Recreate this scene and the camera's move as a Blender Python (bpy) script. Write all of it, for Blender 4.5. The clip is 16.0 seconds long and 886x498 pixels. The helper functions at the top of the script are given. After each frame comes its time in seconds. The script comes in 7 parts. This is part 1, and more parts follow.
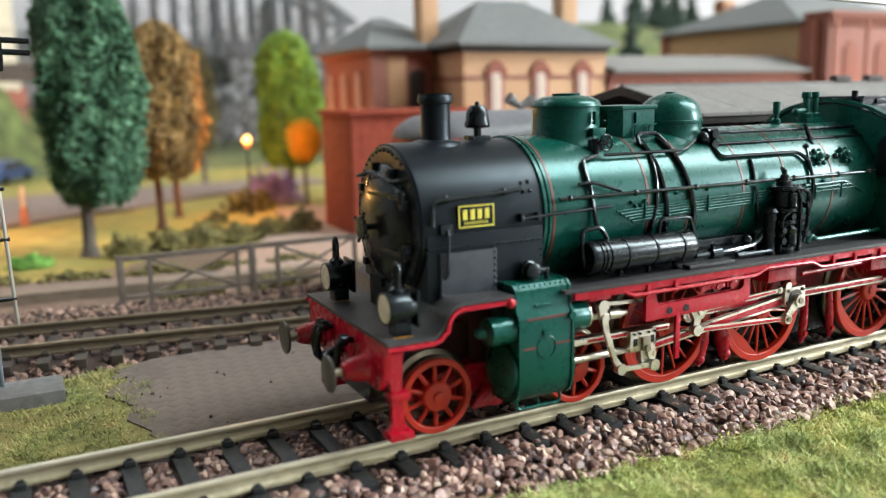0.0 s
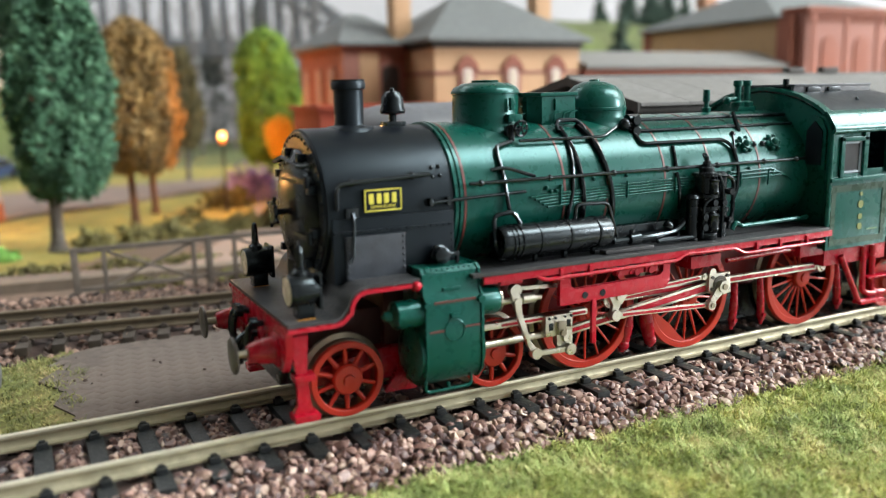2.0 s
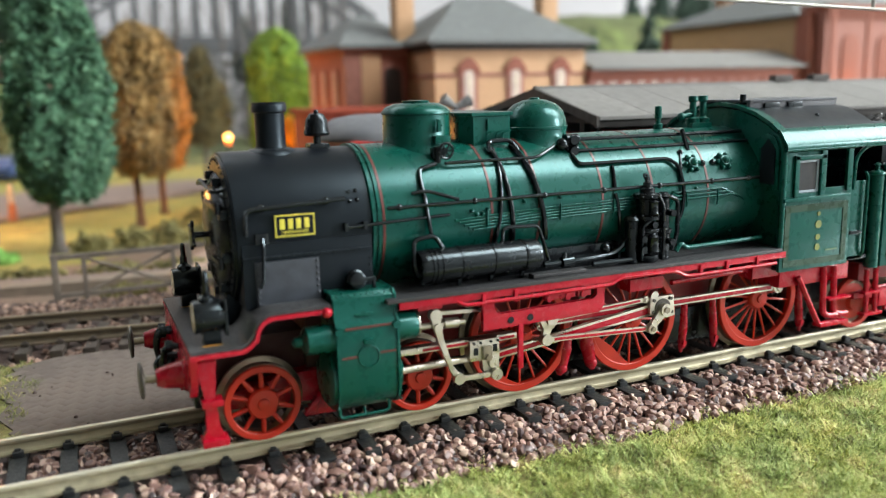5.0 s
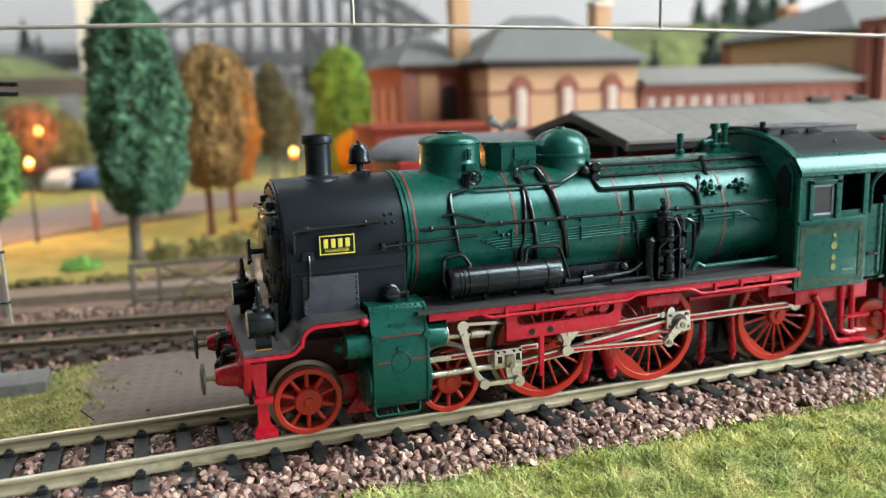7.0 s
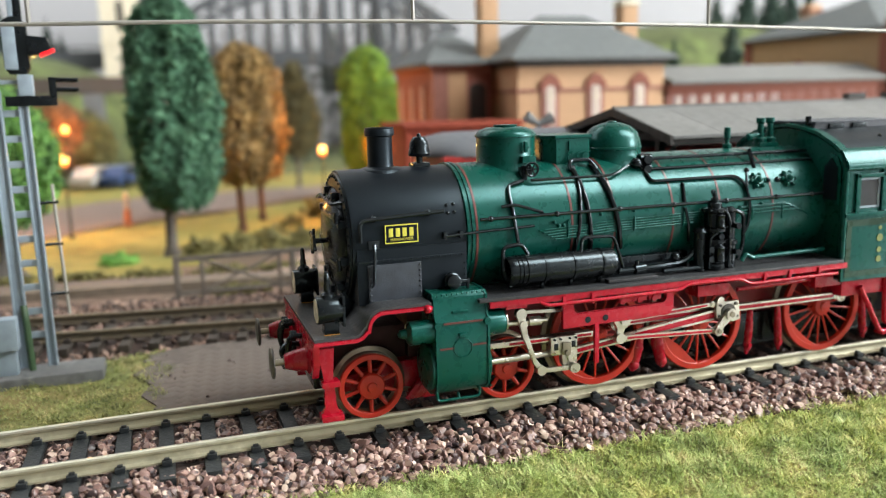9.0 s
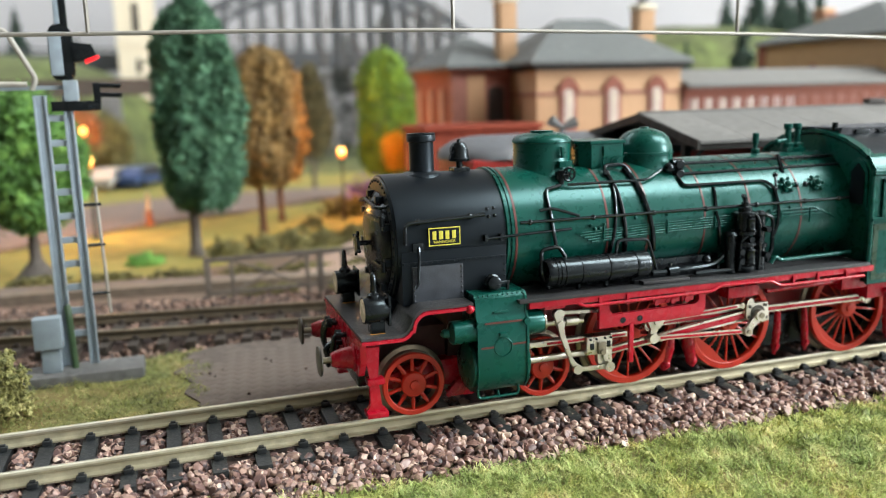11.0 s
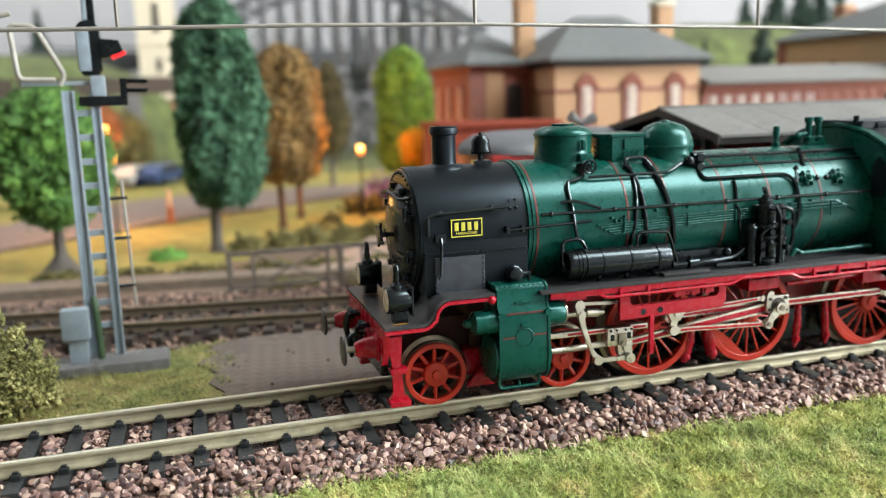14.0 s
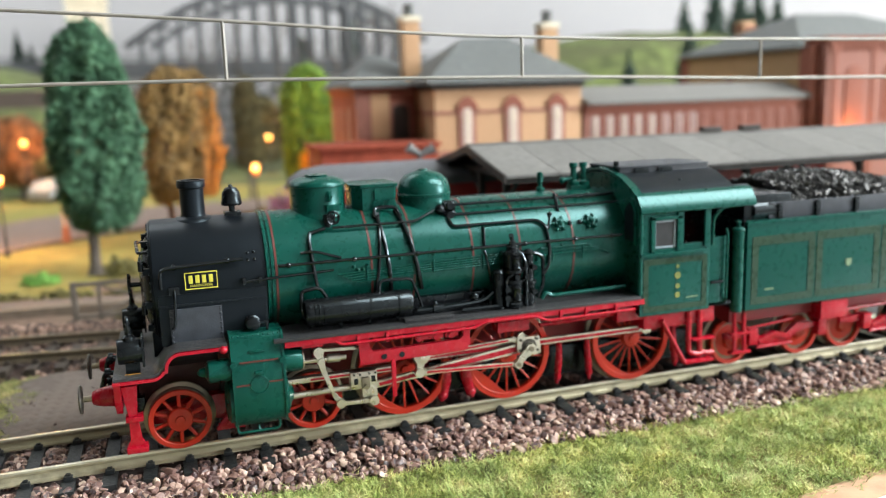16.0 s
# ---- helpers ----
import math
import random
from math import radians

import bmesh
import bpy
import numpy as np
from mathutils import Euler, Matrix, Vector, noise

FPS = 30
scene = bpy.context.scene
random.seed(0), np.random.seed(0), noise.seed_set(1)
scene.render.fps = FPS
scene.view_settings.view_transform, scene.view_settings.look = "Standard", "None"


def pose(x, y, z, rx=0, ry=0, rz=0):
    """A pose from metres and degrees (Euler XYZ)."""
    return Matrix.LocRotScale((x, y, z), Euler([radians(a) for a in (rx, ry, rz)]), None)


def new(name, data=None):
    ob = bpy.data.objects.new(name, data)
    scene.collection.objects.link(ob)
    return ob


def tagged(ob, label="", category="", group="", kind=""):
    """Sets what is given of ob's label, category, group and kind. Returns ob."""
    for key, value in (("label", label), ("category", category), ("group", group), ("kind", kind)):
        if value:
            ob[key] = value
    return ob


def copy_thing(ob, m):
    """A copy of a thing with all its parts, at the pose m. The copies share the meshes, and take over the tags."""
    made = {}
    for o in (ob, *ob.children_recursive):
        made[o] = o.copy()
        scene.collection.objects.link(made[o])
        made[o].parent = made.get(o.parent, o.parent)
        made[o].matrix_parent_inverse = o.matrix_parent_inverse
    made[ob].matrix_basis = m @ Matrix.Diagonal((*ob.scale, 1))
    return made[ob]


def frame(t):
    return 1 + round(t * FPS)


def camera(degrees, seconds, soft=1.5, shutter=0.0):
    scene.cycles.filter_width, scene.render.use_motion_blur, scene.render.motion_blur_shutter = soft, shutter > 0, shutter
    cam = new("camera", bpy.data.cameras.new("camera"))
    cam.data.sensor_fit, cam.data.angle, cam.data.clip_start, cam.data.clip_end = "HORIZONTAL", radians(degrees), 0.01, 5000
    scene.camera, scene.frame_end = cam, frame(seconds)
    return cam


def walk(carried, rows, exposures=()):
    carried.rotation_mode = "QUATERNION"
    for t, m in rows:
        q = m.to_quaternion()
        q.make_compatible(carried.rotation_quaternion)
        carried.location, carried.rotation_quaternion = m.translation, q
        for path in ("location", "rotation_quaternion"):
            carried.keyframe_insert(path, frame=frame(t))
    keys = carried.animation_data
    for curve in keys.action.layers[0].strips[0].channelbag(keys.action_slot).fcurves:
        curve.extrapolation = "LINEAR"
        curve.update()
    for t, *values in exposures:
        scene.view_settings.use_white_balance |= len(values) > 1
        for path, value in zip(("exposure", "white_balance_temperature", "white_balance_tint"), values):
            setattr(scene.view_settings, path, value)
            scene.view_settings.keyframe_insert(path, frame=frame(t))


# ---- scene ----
MM = 0.001
cam = camera(56.4, 16.0, soft=1.15)
cam.data.dof.use_dof = True
cam.data.dof.focus_distance = 0.144
cam.data.dof.aperture_fstop = 16.5
ROWS = [  # seconds, then millimetres and degrees
    (0, -51.6, -113.03, 49.33, 79.408, 1.126, -27.439),
    (0.5, -48.24, -117.59, 49.95, 79.399, 1.17, -27.366),
    (1, -49.6, -120.55, 50.78, 79.408, 1.12, -27.418),
    (1.5, -45.95, -117.88, 45.39, 79.49, 1.151, -27.362),
    (2, -40.02, -120.68, 46.86, 79.453, 1.255, -27.189),
    (2.5, -38.09, -121.3, 46.04, 79.484, 1.25, -27.157),
    (3, -35.55, -120.46, 41.52, 79.555, 1.251, -27.096),
    (3.5, -36.15, -120.57, 42.7, 79.524, 1.295, -27.135),
    (4, -32.94, -122.29, 46.09, 79.483, 1.337, -27.184),
    (4.2, -28.33, -122.6, 48.49, 79.248, 1.273, -26.812),
    (6.3, -20.30, -138.38, 53.27, 79.444, 1.570, -20.296),
    (6.5, -21.26, -139.72, 54.49, 79.526, 1.55, -19.929),
    (7, -21.24, -141.57, 55.34, 79.526, 1.591, -19.479),
    (7.5, -23.35, -141.08, 54.2, 79.504, 1.555, -19.29),
    (8, -25.27, -140.58, 52.79, 79.56, 1.59, -19.154),
    (8.5, -28.5, -141.49, 54.33, 79.575, 1.598, -19.053),
    (9, -30.77, -142.77, 54.35, 79.617, 1.595, -18.789),
    (11.3, -39.28, -146.11, 56.31, 79.649, 1.529, -18.265),
    (11.5, -40.13, -147.11, 57.99, 79.619, 1.585, -18.116),
    (12, -42, -145.4, 55.99, 79.608, 1.566, -17.94),
    (12.5, -43.98, -145.36, 55.47, 79.616, 1.563, -17.787),
    (13, -44.63, -147.33, 56.35, 79.63, 1.603, -17.509),
    (13.5, -42.41, -146.98, 55.2, 79.639, 1.645, -17.334),
    (14, -39.69, -146.54, 54.61, 79.642, 1.625, -17.279),
    (14.5, -37.84, -146.15, 54.43, 79.657, 1.589, -17.364),
    (15, -26.65, -151.62, 60.28, 79.644, 1.702, -17.639),
    (15.5, -11, -157.5, 61.87, 79.623, 1.743, -18.256),
    (16, 1.13, -164.76, 63.6, 79.568, 1.75, -18.776),
]

walk(cam, [(t, pose(x * MM, y * MM, z * MM, rx, ry, rz)) for t, x, y, z, rx, ry, rz in ROWS])

# ---- world and light ----
world = bpy.data.worlds.new("daylight")
scene.world = world
world.use_nodes = True
sky = world.node_tree.nodes.new("ShaderNodeTexSky")
sky.sky_type, sky.sun_disc = "NISHITA", False
sky.sun_elevation, sky.sun_rotation = radians(40), radians(150)
world.node_tree.links.new(sky.outputs[0], world.node_tree.nodes["Background"].inputs[0])
world.node_tree.nodes["Background"].inputs[1].default_value = 0.1
scene.view_settings.exposure = 0.0

# assumed room lights, all out of view: a ceiling panel over the layout's front, a tilted one added at its back to
# brighten the backdrop's left, and weak daylight in the opening of the room's window
PANEL_LIGHT, BACKDROP_FILL, WINDOW_LIGHT = 54.0, 14.5, 90.0
panel_lamp = bpy.data.lights.new("unseen_panel_light", "AREA")
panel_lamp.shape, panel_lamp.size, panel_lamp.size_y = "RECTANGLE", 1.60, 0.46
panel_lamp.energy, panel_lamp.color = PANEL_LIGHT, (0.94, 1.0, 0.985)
new("unseen_panel_light", panel_lamp).matrix_world = pose(1.2, -0.40, 0.925)
backdrop_fill_lamp = bpy.data.lights.new("unseen_panel_light", "AREA")
backdrop_fill_lamp.shape, backdrop_fill_lamp.size, backdrop_fill_lamp.size_y = "RECTANGLE", 1.60, 0.46
backdrop_fill_lamp.energy, backdrop_fill_lamp.color = BACKDROP_FILL, (0.95, 0.99, 1.0)
new("unseen_panel_light", backdrop_fill_lamp).matrix_world = pose(-0.75, 0.60, 0.80, 30)
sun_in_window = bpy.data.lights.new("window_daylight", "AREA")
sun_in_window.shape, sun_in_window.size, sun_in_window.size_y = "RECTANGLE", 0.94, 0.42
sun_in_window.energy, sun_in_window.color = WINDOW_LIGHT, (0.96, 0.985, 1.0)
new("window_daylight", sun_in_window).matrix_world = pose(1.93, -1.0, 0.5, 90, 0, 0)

# ---- materials ----


def material(name, colour, rough=0.5, metal=0.0, vary=0.15, grain=0.4, patch=0.04, bump=0.0, bump_grain=2.0, even=0.08,
             tint=None, island=0.0, coat=0.0, emit=None, glow=0.0, object_random=0.0, gloss=0.5, sheen_tint=None):
    """A procedural surface: colour varied at two scales (grain and patch, in cycles a millimetre), with fine relief."""
    m = bpy.data.materials.new(name)
    m.use_nodes = True
    nt = m.node_tree
    bsdf = nt.nodes["Principled BSDF"]
    bsdf.inputs["Metallic"].default_value = metal
    bsdf.inputs["Coat Weight"].default_value = coat
    bsdf.inputs["Specular IOR Level"].default_value = gloss
    bsdf.inputs["Coat Roughness"].default_value = 0.15
    if sheen_tint:
        bsdf.inputs["Specular Tint"].default_value = (*sheen_tint, 1)
    coord = nt.nodes.new("ShaderNodeTexCoord")
    scale = nt.nodes.new("ShaderNodeVectorMath")
    scale.operation = "SCALE"
    scale.inputs[3].default_value = 1000.0
    nt.links.new(coord.outputs["Object"], scale.inputs[0])

    def noise_of(cycles, detail=4.0):
        n = nt.nodes.new("ShaderNodeTexNoise")
        n.inputs["Scale"].default_value = cycles
        n.inputs["Detail"].default_value = detail
        nt.links.new(scale.outputs[0], n.inputs["Vector"])
        return n.outputs["Fac"]

    def mixed(fac, a, b, how="MIX"):
        mix = nt.nodes.new("ShaderNodeMix")
        mix.data_type, mix.blend_type = "RGBA", how
        for socket, value in ((mix.inputs[0], fac), (mix.inputs[6], a), (mix.inputs[7], b)):
            if isinstance(value, bpy.types.NodeSocket):
                nt.links.new(value, socket)
            elif isinstance(value, (int, float)):
                socket.default_value = value
            else:
                socket.default_value = (*value, 1)
        return mix.outputs[2]

    def ramp(socket, low, high, a=0.35, b=0.65):
        r = nt.nodes.new("ShaderNodeMapRange")
        r.inputs[1].default_value, r.inputs[2].default_value = a, b
        r.inputs[3].default_value, r.inputs[4].default_value = low, high
        nt.links.new(socket, r.inputs[0])
        return r.outputs[0]

    dark = [c * (1 - vary) for c in colour]
    light = [min(1.0, c * (1 + vary)) for c in colour]
    base = mixed(ramp(noise_of(grain), 0, 1), dark, light)
    base = mixed(ramp(noise_of(patch), 0, 1), base, tint or [c * (1 - 0.6 * vary) for c in colour])
    if island:
        geo = nt.nodes.new("ShaderNodeNewGeometry")
        value = nt.nodes.new("ShaderNodeHueSaturation")
        nt.links.new(ramp(geo.outputs["Random Per Island"], 1 - island, 1 + island, 0, 1), value.inputs["Value"])
        nt.links.new(base, value.inputs["Color"])
        base = value.outputs[0]
    if object_random:
        info = nt.nodes.new("ShaderNodeObjectInfo")
        value = nt.nodes.new("ShaderNodeHueSaturation")
        nt.links.new(ramp(info.outputs["Random"], 1 - object_random, 1 + object_random, 0, 1), value.inputs["Value"])
        nt.links.new(base, value.inputs["Color"])
        base = value.outputs[0]
    nt.links.new(base, bsdf.inputs["Base Color"])
    nt.links.new(ramp(noise_of(grain * 1.7), max(0.02, rough - even), min(1, rough + even)), bsdf.inputs["Roughness"])
    if bump:
        b = nt.nodes.new("ShaderNodeBump")
        b.inputs["Strength"].default_value = bump
        b.inputs["Distance"].default_value = 0.0002
        nt.links.new(noise_of(bump_grain, 6.0), b.inputs["Height"])
        nt.links.new(b.outputs[0], bsdf.inputs["Normal"])
    if emit:
        bsdf.inputs["Emission Color"].default_value = (*emit, 1)
        bsdf.inputs["Emission Strength"].default_value = glow
    return m


def spread(m, stops, blotch=0.0, share=0.0, single=False):
    """Gives the pieces of one mesh (or single objects) colours of their own, from a few stops (place, colour), piece by piece; blotches (cycles a millimetre) shift them together."""
    nt = m.node_tree
    geo = nt.nodes.new("ShaderNodeObjectInfo" if single else "ShaderNodeNewGeometry")
    ramp = nt.nodes.new("ShaderNodeValToRGB")
    while len(ramp.color_ramp.elements) < len(stops):
        ramp.color_ramp.elements.new(0.5)
    for e, (place, colour) in zip(ramp.color_ramp.elements, stops):
        e.position, e.color = place, (*colour, 1)
    pick = geo.outputs["Random" if single else "Random Per Island"]
    if blotch:
        coord = nt.nodes.new("ShaderNodeTexCoord")
        spots = nt.nodes.new("ShaderNodeTexNoise")
        spots.inputs["Scale"].default_value = blotch * 1000
        spots.inputs["Detail"].default_value = 3.0
        nt.links.new(coord.outputs["Object"], spots.inputs["Vector"])
        wide = nt.nodes.new("ShaderNodeMapRange")
        wide.inputs[1].default_value, wide.inputs[2].default_value = 0.28, 0.72
        nt.links.new(spots.outputs["Fac"], wide.inputs[0])
        both = nt.nodes.new("ShaderNodeMix")
        both.inputs[0].default_value = share
        nt.links.new(pick, both.inputs[2])
        nt.links.new(wide.outputs[0], both.inputs[3])
        pick = both.outputs[0]
    nt.links.new(pick, ramp.inputs[0])
    mix = nt.nodes.new("ShaderNodeMix")
    mix.data_type, mix.blend_type = "RGBA", "MULTIPLY"
    mix.inputs[0].default_value = 1.0
    bsdf = nt.nodes["Principled BSDF"]
    old = bsdf.inputs["Base Color"].links[0].from_socket
    nt.links.new(old, mix.inputs[6])
    nt.links.new(ramp.outputs[0], mix.inputs[7])
    nt.links.new(mix.outputs[2], bsdf.inputs["Base Color"])
    return m


GREEN = material("green_paint", (0.002, 0.052, 0.038), 0.28, vary=0.02, even=0.012, gloss=0.45, sheen_tint=(0.48, 0.97, 1.0), bump=0.006, bump_grain=0.5)
GREEN_LINE = material("brown_panel_paint", (0.020, 0.040, 0.022), 0.3, vary=0.15, gloss=0.45, sheen_tint=(0.6, 0.97, 0.9))
BLACK = material("black_paint", (0.005, 0.0055, 0.0065), 0.25, vary=0.15, even=0.03, gloss=0.4, sheen_tint=(0.72, 0.9, 1.0), bump=0.02, bump_grain=1.0)
SOOT = material("smokebox_black", (0.0055, 0.0072, 0.0098), 0.36, vary=0.1, even=0.03, gloss=0.3, sheen_tint=(0.66, 0.86, 1.0), patch=0.08, bump=0.03, bump_grain=2.5)
DECK = material("dark_grey_plate", (0.036, 0.037, 0.04), 0.48, gloss=0.4, vary=0.3, grain=1.2, bump=0.35, bump_grain=4)
PANEL = material("slate_grey_panel", (0.040, 0.047, 0.058), 0.42, gloss=0.35, vary=0.2, bump=0.15, bump_grain=3)
RED = material("red_frame_paint", (0.37, 0.005, 0.019), 0.27, gloss=0.38, vary=0.08, even=0.03, bump=0.02)
WHEEL_RED = material("orange_red_paint", (0.47, 0.022, 0.008), 0.4, vary=0.08, bump=0.05)
LINE_RED = material("red_lining", (0.105, 0.022, 0.018), 0.4, vary=0.1)
STEEL = material("bright_nickel", (0.62, 0.60, 0.53), 0.34, metal=1.0, vary=0.1, bump=0.05)
BUFFER = material("dark_buffer_steel", (0.10, 0.095, 0.085), 0.38, metal=0.7, vary=0.15)
TYRE = material("dull_nickel_tyre", (0.30, 0.27, 0.21), 0.36, metal=1.0, vary=0.15)
YELLOW = material("yellow_lettering", (0.60, 0.54, 0.07), 0.4, vary=0.05)
GOLD = material("faded_gold_print", (0.16, 0.18, 0.04), 0.5, vary=0.2)
DULL_PRINT = material("dull_pale_print", (0.15, 0.22, 0.12), 0.5, vary=0.2)
PIPE = material("black_pipe", (0.005, 0.005, 0.006), 0.2, vary=0.2, even=0.04, gloss=0.55, sheen_tint=(0.70, 0.9, 1.0))
LENS = material("milky_lamp_glass", (0.62, 0.55, 0.42), 0.25, vary=0.1)
GLASS = material("cab_glass", (0.035, 0.038, 0.042), 0.06, vary=0.2)
BRASS_TAG = material("orange_tag", (0.75, 0.33, 0.03), 0.45)
COAL = material("coal", (0.007, 0.0075, 0.008), 0.34, vary=0.4, even=0.1, island=0.5, gloss=0.55, bump=0.15, bump_grain=2)
RAIL = material("tarnished_rail_side", (0.47, 0.44, 0.315), 0.40, metal=0.55, vary=0.2, grain=0.5, patch=0.05, tint=(0.35, 0.32, 0.22), bump=0.12)
RAIL_HEAD = material("worn_nickel_rail_head", (0.70, 0.68, 0.565), 0.36, metal=0.7, vary=0.12, patch=0.06, tint=(0.60, 0.57, 0.45), bump=0.05)
OLD_HEAD = material("worn_brown_rail_head", (0.24, 0.20, 0.14), 0.4, metal=0.6, vary=0.15, patch=0.04)
OLD_RAIL = material("brown_dull_rail", (0.15, 0.12, 0.085), 0.45, metal=0.5, vary=0.2, patch=0.03)
SLEEPER = material("black_plastic_sleeper", (0.014, 0.017, 0.019), 0.45, vary=0.3, grain=0.8, bump=0.5, bump_grain=1.8, object_random=0.25)
SLEEPER_OLD = material("brown_sleeper", (0.052, 0.040, 0.032), 0.7, vary=0.3, bump=0.4, object_random=0.25)
STONE_TONES = [(0.0, (0.034, 0.025, 0.028)), (0.2, (0.098, 0.057, 0.055)), (0.5, (0.222, 0.128, 0.108)), (0.82, (0.385, 0.245, 0.198)), (1.0, (0.62, 0.48, 0.385))]
STONE = spread(material("ballast_stone", (1.0, 1.0, 1.0), 0.40, vary=0.2, grain=0.9, patch=0.3, bump=0.3, bump_grain=2.5), STONE_TONES)
LOOSE_STONE = spread(material("loose_ballast_stone", (1.0, 1.0, 1.0), 0.40, vary=0.2, grain=0.9, patch=0.3, bump=0.3, bump_grain=2.5), STONE_TONES, single=True)
OLD_STONE = spread(material("sooty_ballast_stone", (1.0, 1.0, 1.0), 0.7, vary=0.2, grain=0.9, patch=0.1, bump=0.3, bump_grain=2.5),
                   [(0.0, (0.035, 0.025, 0.022)), (0.3, (0.10, 0.066, 0.053)), (0.7, (0.215, 0.132, 0.103)), (1.0, (0.42, 0.275, 0.215))])
BED = material("ballast_bed", (0.06, 0.036, 0.030), 0.8, vary=0.4, grain=0.7, bump=1.0, bump_grain=0.8)
TURF = material("turf_bed", (0.17, 0.19, 0.055), 0.9, vary=0.4, grain=0.6, tint=(0.20, 0.14, 0.05), bump=0.6, bump_grain=1)
GRASS_TONES = [(0.0, (0.075, 0.06, 0.024)), (0.14, (0.12, 0.16, 0.045)), (0.34, (0.27, 0.37, 0.105)), (0.54, (0.44, 0.54, 0.185)), (0.72, (0.62, 0.64, 0.27)), (0.88, (0.82, 0.74, 0.40)), (1.0, (0.42, 0.25, 0.11))]
GRASS = spread(material("grass_fibre", (1.0, 1.0, 1.0), 0.6, vary=0.2, grain=0.22, patch=0.06, tint=(1.0, 0.9, 0.7)), GRASS_TONES, 0.16, 0.6)
# same grass, more olive, and darkened for the shade round the signal
GRASS_SHADED = spread(material("olive_shaded_grass_fibre", (0.66, 0.57, 0.55), 0.6, vary=0.2, grain=0.22, patch=0.06, tint=(0.56, 0.47, 0.36)), GRASS_TONES, 0.16, 0.5)
LAWN = material("park_lawn", (0.295, 0.225, 0.052), 0.9, vary=0.3, grain=0.12, patch=0.025, tint=(0.20, 0.20, 0.045), bump=0.5, bump_grain=1)
PAVING = material("grey_paving", (0.138, 0.110, 0.094), 0.8, vary=0.2, grain=0.5, patch=0.04, bump=0.5, bump_grain=1.2, object_random=0.025)
PAVING_BED = material("paving_joints", (0.125, 0.100, 0.086), 0.9, vary=0.25, grain=0.5, patch=0.05, bump=0.5, bump_grain=1.2)
DUST = material("brown_scatter", (0.185, 0.115, 0.085), 0.9, vary=0.35, grain=0.35, patch=0.04, tint=(0.15, 0.105, 0.075), bump=0.8, bump_grain=0.8)
ASPHALT = material("brown_grey_road", (0.20, 0.15, 0.13), 0.85, vary=0.15, grain=0.3, bump=0.2)
# paler and pinker than the road: lamplight on the forecourt, in its colour
FORECOURT = material("lamplit_pink_paving", (0.34, 0.245, 0.20), 0.85, vary=0.15, grain=0.3, patch=0.03, bump=0.2)
CONCRETE = material("grey_concrete", (0.15, 0.15, 0.15), 0.8, vary=0.4, grain=0.5, patch=0.1, bump=0.4)
KERB = material("brown_grey_kerb", (0.20, 0.16, 0.125), 0.8, vary=0.2, grain=0.3, bump=0.3)
MAST = material("blue_grey_mast", (0.27, 0.33, 0.385), 0.45, vary=0.12, patch=0.1, bump=0.1)
MAST_GREEN = material("dark_green_cable", (0.04, 0.08, 0.035), 0.5)
WIRE = material("catenary_wire", (0.28, 0.268, 0.243), 0.42, metal=0.4, vary=0.12)
TUBE = material("ivory_bracket", (0.36, 0.345, 0.31), 0.4, vary=0.12)
LAMP_RED = material("red_signal_lens", (0.5, 0.01, 0.01), 0.3, emit=(1.0, 0.02, 0.03), glow=1.4)
# neck made to glow for the orange halo below each globe
NECK = material("amber_halo_neck", (0.8, 0.25, 0.05), 0.4, emit=(1.0, 0.22, 0.03), glow=1.6)
BULB = material("warm_bulb", (0.9, 0.5, 0.2), 0.4, emit=(1.0, 0.41, 0.085), glow=10.0)
POST = material("dark_lamp_post", (0.03, 0.028, 0.025), 0.5)
BARK = material("grey_brown_bark", (0.11, 0.095, 0.085), 0.85, vary=0.3, grain=0.5, bump=0.6, bump_grain=0.8)
RED_BARK = material("red_brown_bark", (0.13, 0.062, 0.036), 0.85, vary=0.3, grain=0.5, bump=0.6, bump_grain=0.8)
FENCE = material("weathered_grey_wood", (0.165, 0.14, 0.12), 0.8, vary=0.25, grain=0.3, bump=0.3)
YELLOW_BRICK = material("sand_yellow_brick", (0.42, 0.255, 0.142), 0.8, vary=0.1, grain=0.5, patch=0.02, bump=0.2)
OCHRE = material("ochre_render", (0.34, 0.215, 0.11), 0.8, vary=0.12, grain=0.3, patch=0.02)
RED_BRICK = material("red_brick", (0.215, 0.068, 0.042), 0.8, vary=0.16, grain=0.5, patch=0.02, bump=0.25)
ROSE_BRICK = material("rose_brick", (0.25, 0.105, 0.08), 0.8, vary=0.14, grain=0.5, patch=0.02, bump=0.25)
RED_WALL = material("bright_red_boards", (0.225, 0.048, 0.028), 0.9, vary=0.15, grain=0.3, gloss=0.2)
SLATE = material("grey_slate_roof", (0.11, 0.119, 0.12), 0.7, vary=0.12, grain=0.3, patch=0.03, bump=0.3, object_random=0.06)
FELT = material("grey_roofing_felt", (0.155, 0.152, 0.146), 0.75, vary=0.12, grain=0.4, patch=0.05, bump=0.25, object_random=0.08)
DARK_WOOD = material("dark_brown_timber", (0.035, 0.03, 0.027), 0.7, vary=0.25)
WHITE = material("white_window_paint", (0.52, 0.43, 0.38), 0.6, vary=0.08)
DIM_PANE = material("dim_pink_pane", (0.33, 0.23, 0.21), 0.5, vary=0.15)
CREAM = material("cream_stone", (0.60, 0.54, 0.42), 0.8, vary=0.1, grain=0.3)
COACH_RED = material("railcar_red", (0.36, 0.025, 0.02), 0.35, vary=0.08)
